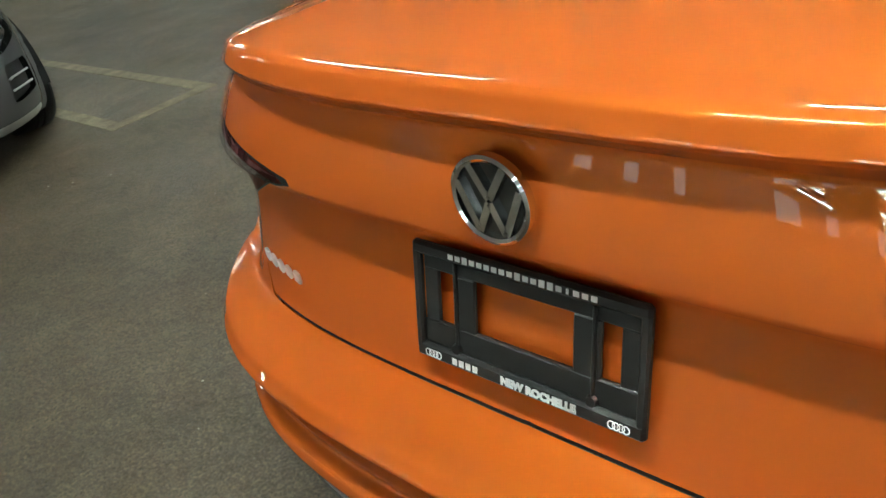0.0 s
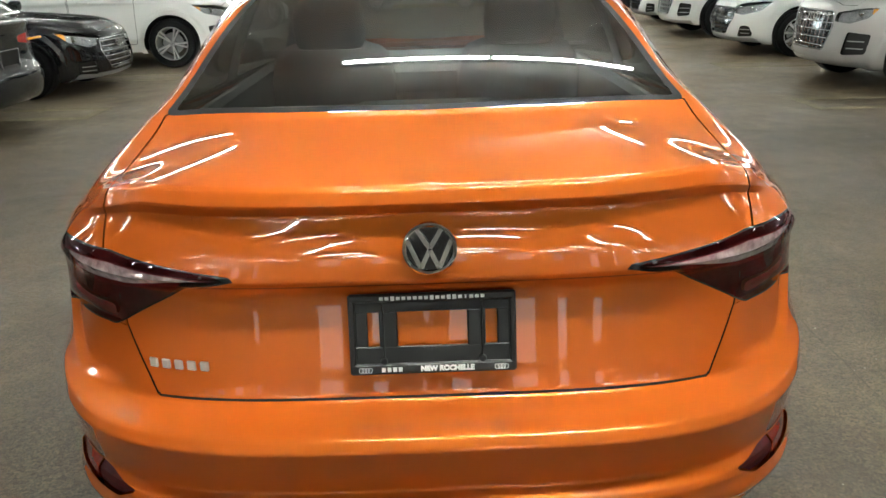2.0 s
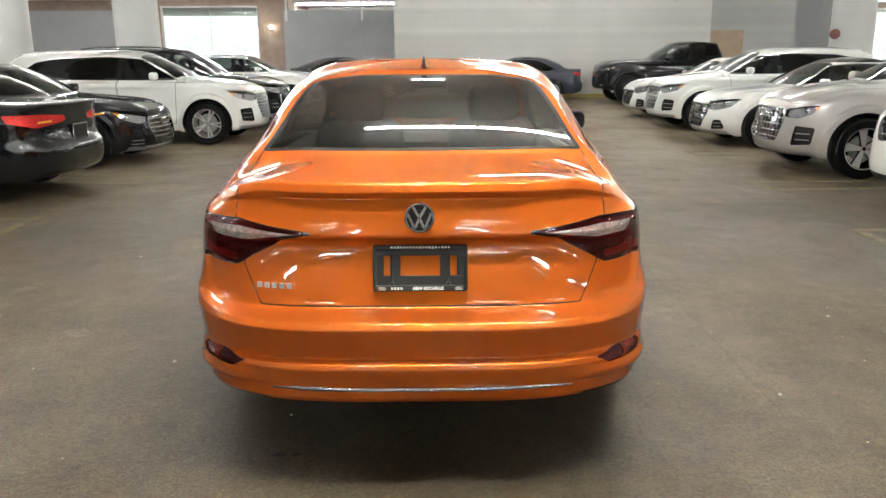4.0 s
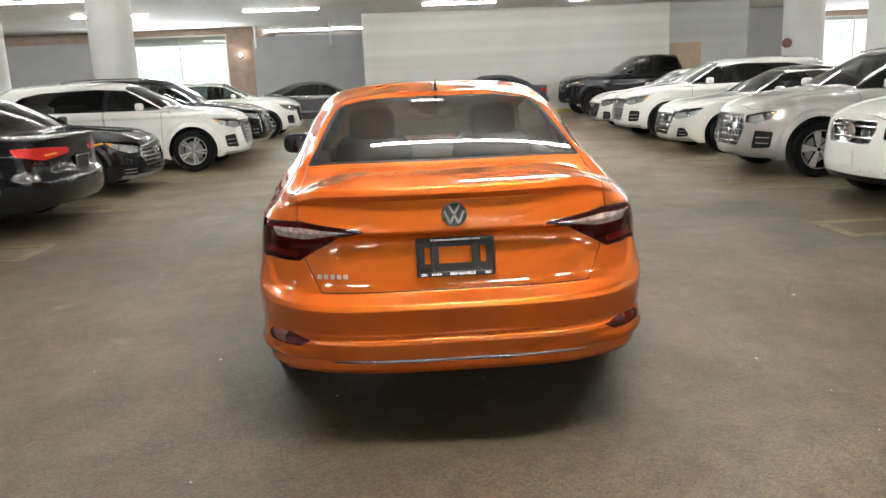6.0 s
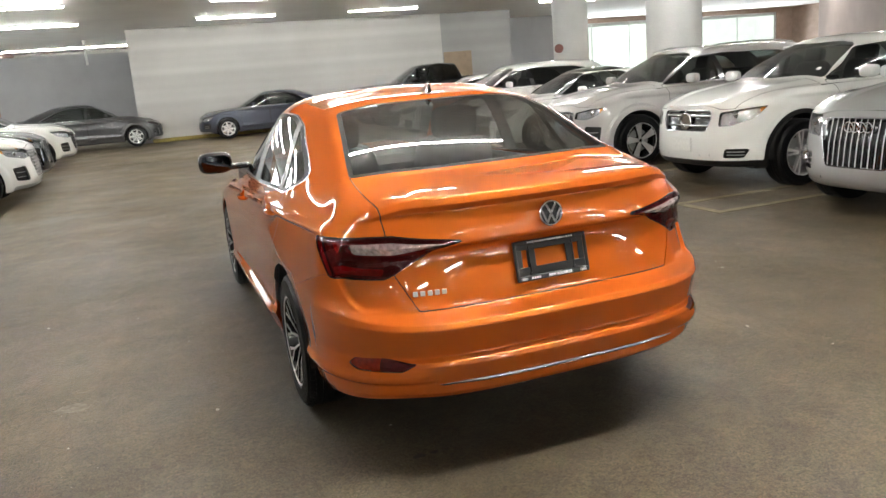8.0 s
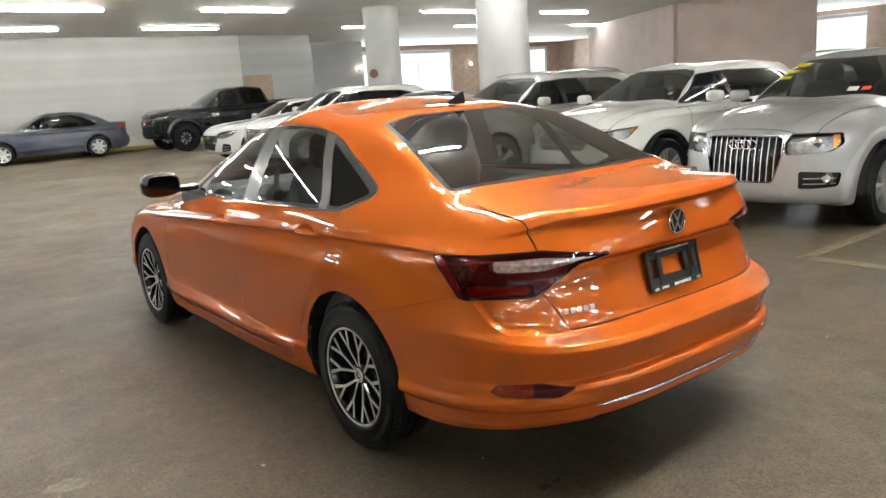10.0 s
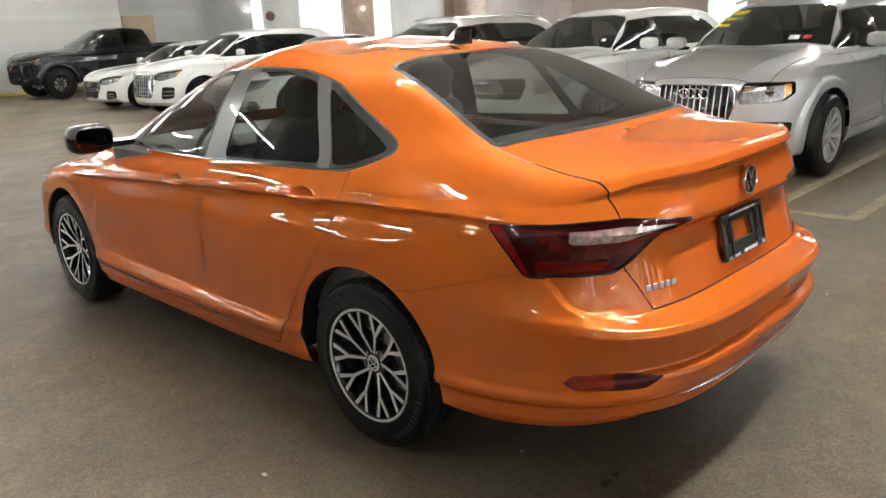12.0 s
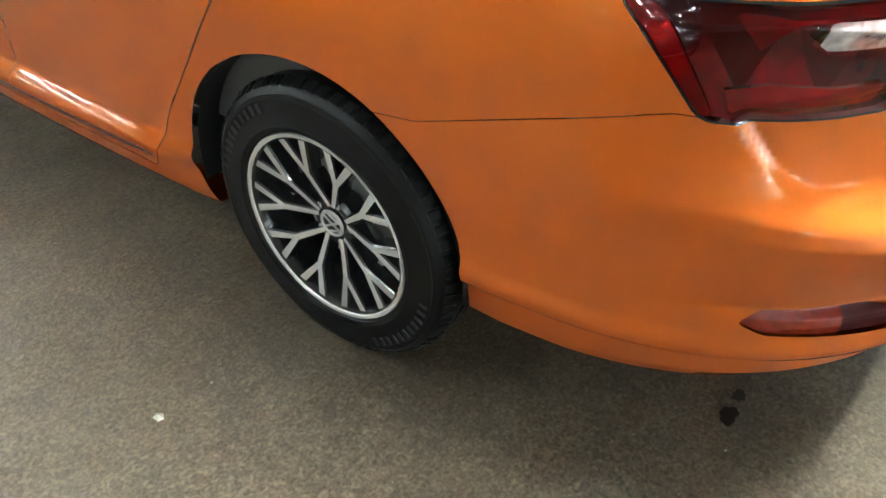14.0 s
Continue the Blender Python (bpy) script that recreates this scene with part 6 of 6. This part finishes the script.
other_car("pickup_truck", pose(5.15, 23.45, 0, 0, 0, 90) @ pose(0, -5.75, 0), "black four-door pickup truck beside the wall", PAINT_BLACK, L=5.75, W=2.10, H=1.91, wb=3.70, front_over=0.95, tyre=0.44, rim=0.24, style="plain", spokes=8, face=RIM_BLACK, kind="pickup",
          grille=dict(low=0.82, high=1.13, half_low=0.52, half_high=0.55, bars=3, way="across", lamp_z=1.04, lamp_h=0.12, trim=PLASTIC, bar_mat=PLASTIC, smoked=True, intake=[(0.6, 0.5), (0.9, 0.5), (0.9, 0.62), (0.6, 0.62)], badge=0.95),
          nose_z=1.17, hood_z=1.34, belt=1.30, clear=0.42, tint=GLASS_DARK, cladding=True)
other_car("sedan_car", pose(0.40, 25.25, 0, 0, 0, 90) @ pose(0, -4.70, 0), "dark slate-blue sedan parked along the grey wall", PAINT_NAVY, **{**SEDAN, "L": 4.70, "W": 1.75, "H": 1.46, "wb": 2.70, "belt": 0.96}, style="plain", spokes=7, face=ALLOY, back=ALLOY_GREY,
          grille=front_face(0.55, 0.70, 0.36, 0.40, 0.68, 3, "across", rings=False, badge=0.64), amber=False)
other_car("hatchback_car", pose(-0.72, 26.0, 0, 0, 0, -90) @ pose(0, -4.45, 0), "charcoal hatchback parked along the grey wall", PAINT_CHARCOAL, **{**SEDAN, "kind": "hatch", "L": 4.45, "W": 1.73, "H": 1.49, "wb": 2.70, "belt": 0.98, "nose_z": 0.74, "hood_z": 0.98}, style="plain", spokes=7, back=ALLOY_GREY,
          grille=front_face(0.35, 0.46, 0.30, 0.34, 0.70, 2, "across", rings=False, badge=0.60), amber=False)
other_car("suv_car", stall(-3.05, 12.15, False, 4.68), "white SUV with a honeycomb grille and dark rear glass", PAINT_WHITE, fine=True, **SUV, style="twin", spokes=5, back=ALLOY_GREY,
          grille=front_face(0.42, 0.85, 0.34, 0.42, 0.82, 12, "both", across=8, thick=0.005, bar_mat=ALLOY_GREY, trim=ALLOY_GREY, intake=BIG), tint=GLASS_DARK)
other_car("sedan_car", stall(-3.92, 9.25, False, 4.74), "glossy black sedan with a wide chrome grille", PAINT_BLACK, fine=True, **SEDAN, style="twin", spokes=5,
          grille=front_face(0.30, 0.66, 0.36, 0.46, 0.67, 6, "across", intake=[(0.66, 0.25), (0.98, 0.27), (0.98, 0.40), (0.72, 0.42)]))
other_car("sedan_car", pose(-3.82, 6.32, 0, 0, 0, 88), "glossy black sedan parked tail out", PAINT_BLACK, **{**SEDAN, "L": 4.90, "W": 1.85, "H": 1.45, "front_over": 1.05}, style="twin", spokes=5,
          grille=front_face(0.35, 0.66, 0.30, 0.40, 0.68, 4, "across", rings=False), rear_lights=True)
other_car("suv_car", stall(-3.15, 15.0, False, 4.98), "glossy black SUV with a tall chrome grille", PAINT_BLACK, **{**SUV, "L": 4.98, "W": 1.96, "H": 1.70}, style="twin", spokes=5,
          grille=front_face(0.42, 0.87, 0.36, 0.44, 0.83, 8, "up", intake=BIG), roof_rails=True)
other_car("suv_car", stall(-3.0, 19.6, False, 4.60), "white SUV with a black grille at the end of the row", PAINT_WHITE, **{**SUV, "L": 4.60, "H": 1.60}, style="plain", spokes=10,
          grille=front_face(0.42, 0.84, 0.34, 0.42, 0.81, 10, "both", across=6, bar_mat=PLASTIC, trim=ALLOY_GREY, intake=BIG), amber=False)
other_car("sedan_car", stall(-3.66, 0.42, False, 4.70), "dark grey sedan with chrome trim near the aisle", PAINT_CHARCOAL, **{**SEDAN, "L": 4.70}, style="plain", spokes=7,
          grille=front_face(0.32, 0.64, 0.34, 0.42, 0.67, 5, "across", rings=False, badge=0.60), amber=False)

# ---- the garage ----
CEIL = 3.80
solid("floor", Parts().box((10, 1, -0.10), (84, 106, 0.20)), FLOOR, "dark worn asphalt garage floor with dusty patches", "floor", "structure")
solid("ceiling", Parts().box((10, 1, CEIL + 0.1), (84, 106, 0.20)), CEILING, "pale painted flat concrete ceiling", "ceiling", "structure")


def wall(name, x0, y0, x1, y1, mat, label, z0=0.0, z1=CEIL, thick=0.25):
    """An upright wall between two points of the plan."""
    l = math.hypot(x1 - x0, y1 - y0)
    a = math.atan2(y1 - y0, x1 - x0)
    m = Matrix.Rotation(a, 4, "Z")
    g = Parts().box(((x0 + x1) / 2, (y0 + y1) / 2, (z0 + z1) / 2), (l, thick, z1 - z0), 0, m)
    return solid(name, g, mat, label, "wall", "structure", smooth=0)


wall("wall_back", -1.20, 26.55, 9.88, 26.55, BLOCK_PAINT, "pale grey painted block wall")
wall("wall_back_return", -1.32, 26.43, -1.32, 36.6, BLOCK_PAINT, "pale grey painted block wall end")
wall("wall_back_grey", 9.88, 26.60, 12.9, 26.60, BLOCK_GREY, "mid-grey painted block wall")
wall("wall_recess", 12.78, 26.73, 12.78, 31.0, BLOCK_GREY, "grey block wall return")
wall("wall_recess_dark", 12.9, 31.1, 18.1, 31.1, PARTITION, "dark blue-grey wall")
wall("wall_recess_brick", 18.1, 31.2, 18.1, 35.1, BRICK, "brown brick return wall")
wall("wall_west", -31.9, -38.8, -31.9, 31.2, BLOCK_GREY, "grey block wall")
wall("wall_east", 51.9, -38.8, 51.9, 35.2, BROWN_WALL, "brown wall")
wall("wall_brown_face", 21.9, 15.9, 27.2, 24.6, BROWN_WALL, "brown painted wall of an inner room")
wall("wall_brown_side", 22.0, 15.9, 23.4, 11.6, BROWN_WALL, "brown painted wall of an inner room")


def window_wall(name, y, xa, xb, openings, mat, low=1.0, high=3.55):
    """A wall along x with glazed openings cut through it."""
    x = xa
    k = 0
    for a, b in openings:
        wall(name, x, y, a, y, mat, "brown brick wall between the windows")
        wall(name + "_under", a, y, b, y, mat, "brick wall under the window", 0, low)
        wall(name + "_over", a, y, b, y, mat, "brick wall over the window", high, CEIL)
        win = empty("window_1", pose((a + b) / 2, y, low), "tall glazed window full of daylight", "window", kind="structure")
        w, h = b - a, high - low
        fr = Parts()
        for sx in (-1, 1):
            fr.box((sx * (w / 2 - 0.03), 0, h / 2), (0.06, 0.12, h), 0.008)
        fr.box((0, 0, 0.03), (w - 0.12, 0.12, 0.06), 0.008).box((0, 0, h - 0.03), (w - 0.12, 0.12, 0.06), 0.008)
        part("window_frame", fr, FRAME_METAL, win)
        n = max(1, int(round(w / 2.4)))
        for i in range(1, n):
            part("mullion", Parts().box((-w / 2 + w * i / n, 0, h / 2), (0.03, 0.06, h - 0.12), 0.006), FRAME_METAL, win)
        for i in range(n):
            p = part("pane", Parts().add([(-w / 2 + w * (i + 0.5) / n + sx * (w / n - 0.05) / 2, 0.01, h / 2 + sz * (h - 0.13) / 2) for sx, sz in ((-1, -1), (1, -1), (1, 1), (-1, 1))], [(0, 1, 2, 3)]), LENS_CLEAR, win)
            p.visible_shadow = False
        x = b
    wall(name, x, y, xb, y, mat, "brown brick wall between the windows")


window_wall("wall_left_brick", 31.1, -31.9, -6.15, [(-30, -26), (-23.5, -19), (-11.3, -7.3)], BRICK)
wall("partition_left", -6.15, 30.6, -2.95, 30.6, PARTITION, "smooth dark grey partition", 0, 3.35)
wall("partition_right", -2.95, 30.3, -1.44, 30.3, PARTITION, "smooth dark grey partition", 0, 3.30)
wall("partition_far", -16.3, 30.4, -11.6, 30.4, PARTITION, "smooth dark grey partition", 0, 3.35)
wall("wall_behind_partition", -6.2, 36.5, -1.2, 36.5, BLOCK_PAINT, "pale block wall above the partition")
window_wall("wall_south", -38.9, -31.9, 51.9, [(-27.0 + 3.9 * k, -26.0 + 3.9 * k + 0.5 * (k % 3)) for k in range(15)], BLOCK_PAINT, 0.5, 3.45)
window_wall("wall_right_brick", 35.1, 18.1, 51.9, [(19.6, 26.8), (29.0, 34.7), (40, 44)], BRICK)
wall("wall_partition_side", -6.2, 31.25, -6.2, 36.6, BRICK, "brick side wall behind the partition")


def far_window(x, ya, yb, low=0.9, high=3.6):
    win = empty("window_2", pose(x, (ya + yb) / 2, low), "broad glazed window full of daylight", "window", kind="structure")
    w, h = yb - ya, high - low
    fr = Parts()
    for s in (-1, 1):
        fr.box((0, s * (w / 2 - 0.03), h / 2), (0.12, 0.06, h), 0.008)
    fr.box((0, 0, 0.03), (0.12, w, 0.06), 0.008).box((0, 0, h - 0.03), (0.12, w, 0.06), 0.008)
    part("window_frame", fr, FRAME_METAL, win)
    p = part("pane", Parts().add([(0, sy * (w - 0.1) / 2, h / 2 + sz * (h - 0.1) / 2) for sy, sz in ((-1, -1), (1, -1), (1, 1), (-1, 1))], [(0, 1, 2, 3)]), LENS_CLEAR, win)
    p.visible_shadow = False


wall("wall_far_east", 36.0, 8.0, 36.0, 15.6, BRICK, "warm brown brick wall")
wall("wall_far_east_end", 36.0, 20.4, 36.0, 34.97, BRICK, "brown brick wall")
wall("wall_far_east_low", 36.0, 15.6, 36.0, 20.4, BRICK, "brick under the window", 0, 0.9)
wall("wall_far_east_high", 36.0, 15.6, 36.0, 20.4, BRICK, "brick over the window", 3.6, CEIL)
far_window(36.0, 15.6, 20.4)

# bright street outside the windows
out = material("street_light_haze", (0.7, 0.8, 0.7), 1.0, emit=0.58, tint=(0.93, 1.0, 0.93), vary=0.35, vscale=0.7)
solid("backdrop_street", Parts().box((5, 44, 3), (90, 0.1, 12)), out, "bright hazy street and greenery outside", "backdrop", "structure")
solid("backdrop_side_street", Parts().box((44, 18, 3), (0.1, 14, 9)), out, "bright hazy street outside", "backdrop", "structure")

south = material("open_sky_haze", (0.8, 0.85, 0.9), 1.0, emit=1.5, tint=(1.0, 0.98, 0.93), vary=0.2, vscale=0.8)
solid("backdrop_back_street", Parts().box((10, -43, 3), (90, 0.1, 12)), south, "bright daylight outside the back windows", "backdrop", "structure")

solid("board", Parts().box((10.52, 26.45, 1.17), (1.16, 0.04, 2.34), 0.008), TAN_WOOD, "tan wooden board standing against the grey wall", "board")

# columns
for x, y in ((10.45, 17.7), (8.05, 9.9), (-6.96, 16.6), (-10.0, 16.6), (25.4, 9.6)):
    solid("column", Parts().lathe([(0.0, 0.0), (0.50, 0.0), (0.50, CEIL), (0.0, CEIL)], 40, Matrix.Translation((x, y, 0.0))), CONCRETE, "round pale painted concrete column", "column", "", "columns")

for x in (-7.4, 8.05):
    for y in (-7.5, -17.2, -26.9):
        solid("column", Parts().lathe([(0.0, 0.0), (0.50, 0.0), (0.50, CEIL), (0.0, CEIL)], 40, Matrix.Translation((x, y, 0.0))), CONCRETE, "round pale painted concrete column", "column", "", "columns")

# ceiling lamps
lamp = empty("ceiling_lamp", pose(0, 0, CEIL), "long lit white strip lamp on the ceiling", "ceiling lamp", "ceiling lamps")
part("lamp_case", Parts().box((0, 0, -0.025), (2.42, 0.07, 0.05), 0.01), LAMP_CASE, lamp)
for sx in (-1, 1):
    part("lamp_tube", Parts().box((sx * 0.598, 0, -0.068), (1.165, 0.036, 0.036), 0.012), LAMP_ON, lamp, "glowing white tube")
first = True
for y in (23.1, 18.3, 13.45, 8.6, 2.65, -0.6, -10.8, -15.6, -20.5, -25.3, -30.2, -35.0):
    row = (-21.6, -15.6, -9.2, -3.9, 9.2, 13.6, 18.7) if y == 2.65 else (-21.6, -15.6, -9.2, 9.2, 13.6, 18.7) if y == -0.6 else (-21.6, -15.6, -9.2, -3.85, 1.85, 6.6, 13.6, 18.7, 25.4, 33.2)
    for x in row:
        if 19 < x and y not in (8.6, 18.3, 23.1) or (y == 18.3 and 19 < x < 30):
            continue
        if first:
            lamp.matrix_basis = pose(x, y, CEIL)
            first = False
        else:
            copy_thing(lamp, pose(x, y, CEIL))
for x in (-5.0, -2.6):
    copy_thing(lamp, pose(x, 33.2, CEIL))
# the two lamps over the car, boosted beyond the rest to firm its shadow
for y, tube in ((2.65, LAMP_LIT), (-0.6, LAMP_BOOSTED)):
    boosted = empty("ceiling_lamp", pose(0.52, y, CEIL), "long strip lamp with boosted bright tubes on the ceiling", "ceiling lamp", "ceiling lamps")
    part("lamp_case", Parts().box((0, 0, -0.025), (2.42, 0.07, 0.05), 0.01), LAMP_CASE, boosted)
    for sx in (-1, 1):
        part("lamp_tube", Parts().box((sx * 0.598, 0, -0.068), (1.165, 0.036, 0.036), 0.012), tube, boosted, "glowing white tube")

# floor markings
def floor_line(x0, y0, x1, y1, w=0.10, mat=LINE_YELLOW, label="worn pale yellow parking line"):
    l, a = math.hypot(x1 - x0, y1 - y0), math.atan2(y1 - y0, x1 - x0)
    solid("parking_line", Parts().box(((x0 + x1) / 2, (y0 + y1) / 2, 0.002), (l, w, 0.004), 0, Matrix.Rotation(a, 4, "Z")), mat, label, "floor marking", "structure", smooth=0)


for x, ya, yb in ((3.42, 0.80, 1.42), (3.64, 3.50, 4.12), (3.80, 6.25, 6.78), (4.00, 9.30, 9.80)):
    floor_line(x, ya, x + 4.6, ya), floor_line(x, yb, x + 4.6, yb), floor_line(x, ya - 0.05, x, yb + 0.05)
for x, ya, yb in ((-3.88, 1.44, 2.07), (-3.74, 4.24, 4.88), (-3.60, 7.02, 7.60), (-3.5, 9.9, 10.5)):
    floor_line(x, ya, x - 4.6, ya), floor_line(x, yb, x - 4.6, yb), floor_line(x, ya - 0.05, x, yb + 0.05)
floor_line(-2.5, 17.9, 5.0, 16.95, 0.11)
solid("kerb", Parts().box((4.1, 26.30, 0.06), (10.4, 0.22, 0.12), 0.02), KERB_YELLOW, "low yellow-painted kerb along the wall", "kerb", "structure")

# ---- small fittings ----
def wall_lamp(x, y, z, out):
    lampo = empty("wall_lamp", pose(x, y, z), "small lit wall lamp with a bare warm bulb", "wall lamp", "wall lamps")
    part("back_plate", Parts().box((0, 0, 0), (0.16, 0.05, 0.22), 0.015), PLASTIC, lampo)
    part("bulb", Parts().pillow((0, -out, 0.02), (0.13, 0.12, 0.15), 0.9, 14), BULB, lampo, "glowing bulb")


for x, y, z in ((-6.75, 30.95, 2.66), (17.85, 30.95, 2.55), (28.1, 34.93, 2.62)):
    wall_lamp(x, y, z, 0.10)
bell = empty("alarm_bell", pose(9.86, 17.36, 1.95, 0, 0, -30), "red fire alarm bell on the column", "alarm bell")
part("gong", Parts().lathe([(0.0, 0.06), (0.07, 0.055), (0.115, 0.03), (0.125, 0.0)], 24, Matrix.Rotation(radians(90), 4, "X")), BELL_RED, bell)
part("back_box", Parts().box((0, 0.03, 0), (0.14, 0.06, 0.14), 0.01), BELL_RED, bell)
for x, y in ((-5.98, 30.2), (-2.92, 30.0)):
    solid("pipe", Parts().lathe([(0.045, 2.9), (0.045, 3.70), (0.07, 3.70), (0.07, CEIL)], 14, Matrix.Translation((x, y, 0))), LAMP_CASE, "thin pale pipe rising to the ceiling", "pipe", "structure")


def floor_joint(points, w, mat, label, wander=0.008):
    """A thin joint or crack that wanders across the floor."""
    rnd = random.Random(7)
    left, right = [], []
    for (x0, y0), (x1, y1) in zip(points, points[1:]):
        l = math.hypot(x1 - x0, y1 - y0)
        n = max(2, int(l / 0.12))
        nx, ny = -(y1 - y0) / l, (x1 - x0) / l
        for k in range(n):
            t = k / n
            o, e = rnd.uniform(-wander, wander), w * rnd.uniform(0.3, 1.0)
            x, y = x0 + (x1 - x0) * t + nx * o, y0 + (y1 - y0) * t + ny * o
            left.append((x + nx * e, y + ny * e, 0.0015)), right.append((x - nx * e, y - ny * e, 0.0015))
    v = left + right
    k = len(left)
    solid("floor_joint", Parts().add(v, [(i, i + 1, k + i + 1, k + i) for i in range(k - 1)]), mat, label, "floor joint", "structure", smooth=0)


OIL_GREY = material("joint_dirt", (0.115, 0.102, 0.080), 0.85, vary=0.3, vscale=30)
PALE_DUST = material("pale_worn_patch", (0.20, 0.18, 0.14), 0.8, vary=0.3, vscale=25, fine=0.2, fscale=150)
floor_joint([(1.47, -4.0), (1.47, -0.15), (1.50, 1.01), (1.54, 3.0), (1.60, 9.0)], 0.0035, OIL_GREY, "thin pale joint in the asphalt")


def blot(name, x, y, r, mat, label, category, seed, z=0.0025, stretch=1.0):
    """An uneven flat spot on the floor."""
    rnd = random.Random(seed)
    k = 26
    p1, p2, p3 = (rnd.uniform(0, 6.3) for _ in range(3))
    v = [(x, y, z)]
    for i in range(k):
        a = 2 * math.pi * i / k
        q = r * (1 + 0.18 * math.sin(2 * a + p1) + 0.12 * math.sin(3 * a + p2) + 0.10 * math.sin(7 * a + p3))
        v.append((x + q * stretch * math.cos(a), y + q * math.sin(a), z))
    solid(name, Parts().add(v, [(0, 1 + i, 1 + (i + 1) % k) for i in range(k)]), mat, label, category, "structure", smooth=0)


blot("oil_spot", -0.548, 0.350, 0.020, OIL, "small wet dark oil spot on the floor", "oil spot", 3, stretch=1.2)
blot("oil_spot", -0.483, 0.352, 0.015, OIL, "small wet dark oil spot on the floor", "oil spot", 4)
blot("worn_patch", -1.93, 1.715, 0.055, PALE_DUST, "pale worn patch on the asphalt", "worn patch", 5, stretch=1.6)
blot("worn_patch", -2.65, 2.55, 0.05, PALE_DUST, "pale worn patch on the asphalt", "worn patch", 6, stretch=1.5)
rnd = random.Random(21)
grit = Parts()
for k in range(420):
    x, y = rnd.uniform(-5.0, 5.0), rnd.uniform(-1.8, 9.0)
    r = rnd.choice((0.003, 0.003, 0.004, 0.005, 0.007))
    a = rnd.uniform(0, 3.1)
    v = [(x + r * math.cos(a + q * 1.257) * rnd.uniform(0.7, 1.2), y + r * math.sin(a + q * 1.257) * rnd.uniform(0.7, 1.2), 0.0) for q in range(5)] + [(x, y, r * 0.8)]
    grit.add(v, [(q, (q + 1) % 5, 5) for q in range(5)])
for x, y, r in ((-1.254, 1.297, 0.011), (1.57, 0.85, 0.010), (-2.2, 3.4, 0.012), (2.3, 1.9, 0.012)):
    grit.add([(x + r * math.cos(q * 1.257), y + r * 1.3 * math.sin(q * 1.257), 0.0) for q in range(5)] + [(x, y, r * 0.7)], [(q, (q + 1) % 5, 5) for q in range(5)])
solid("grit", grit, DEBRIS, "scattered pale grit and crumbs on the asphalt", "grit", "stuff", smooth=0)
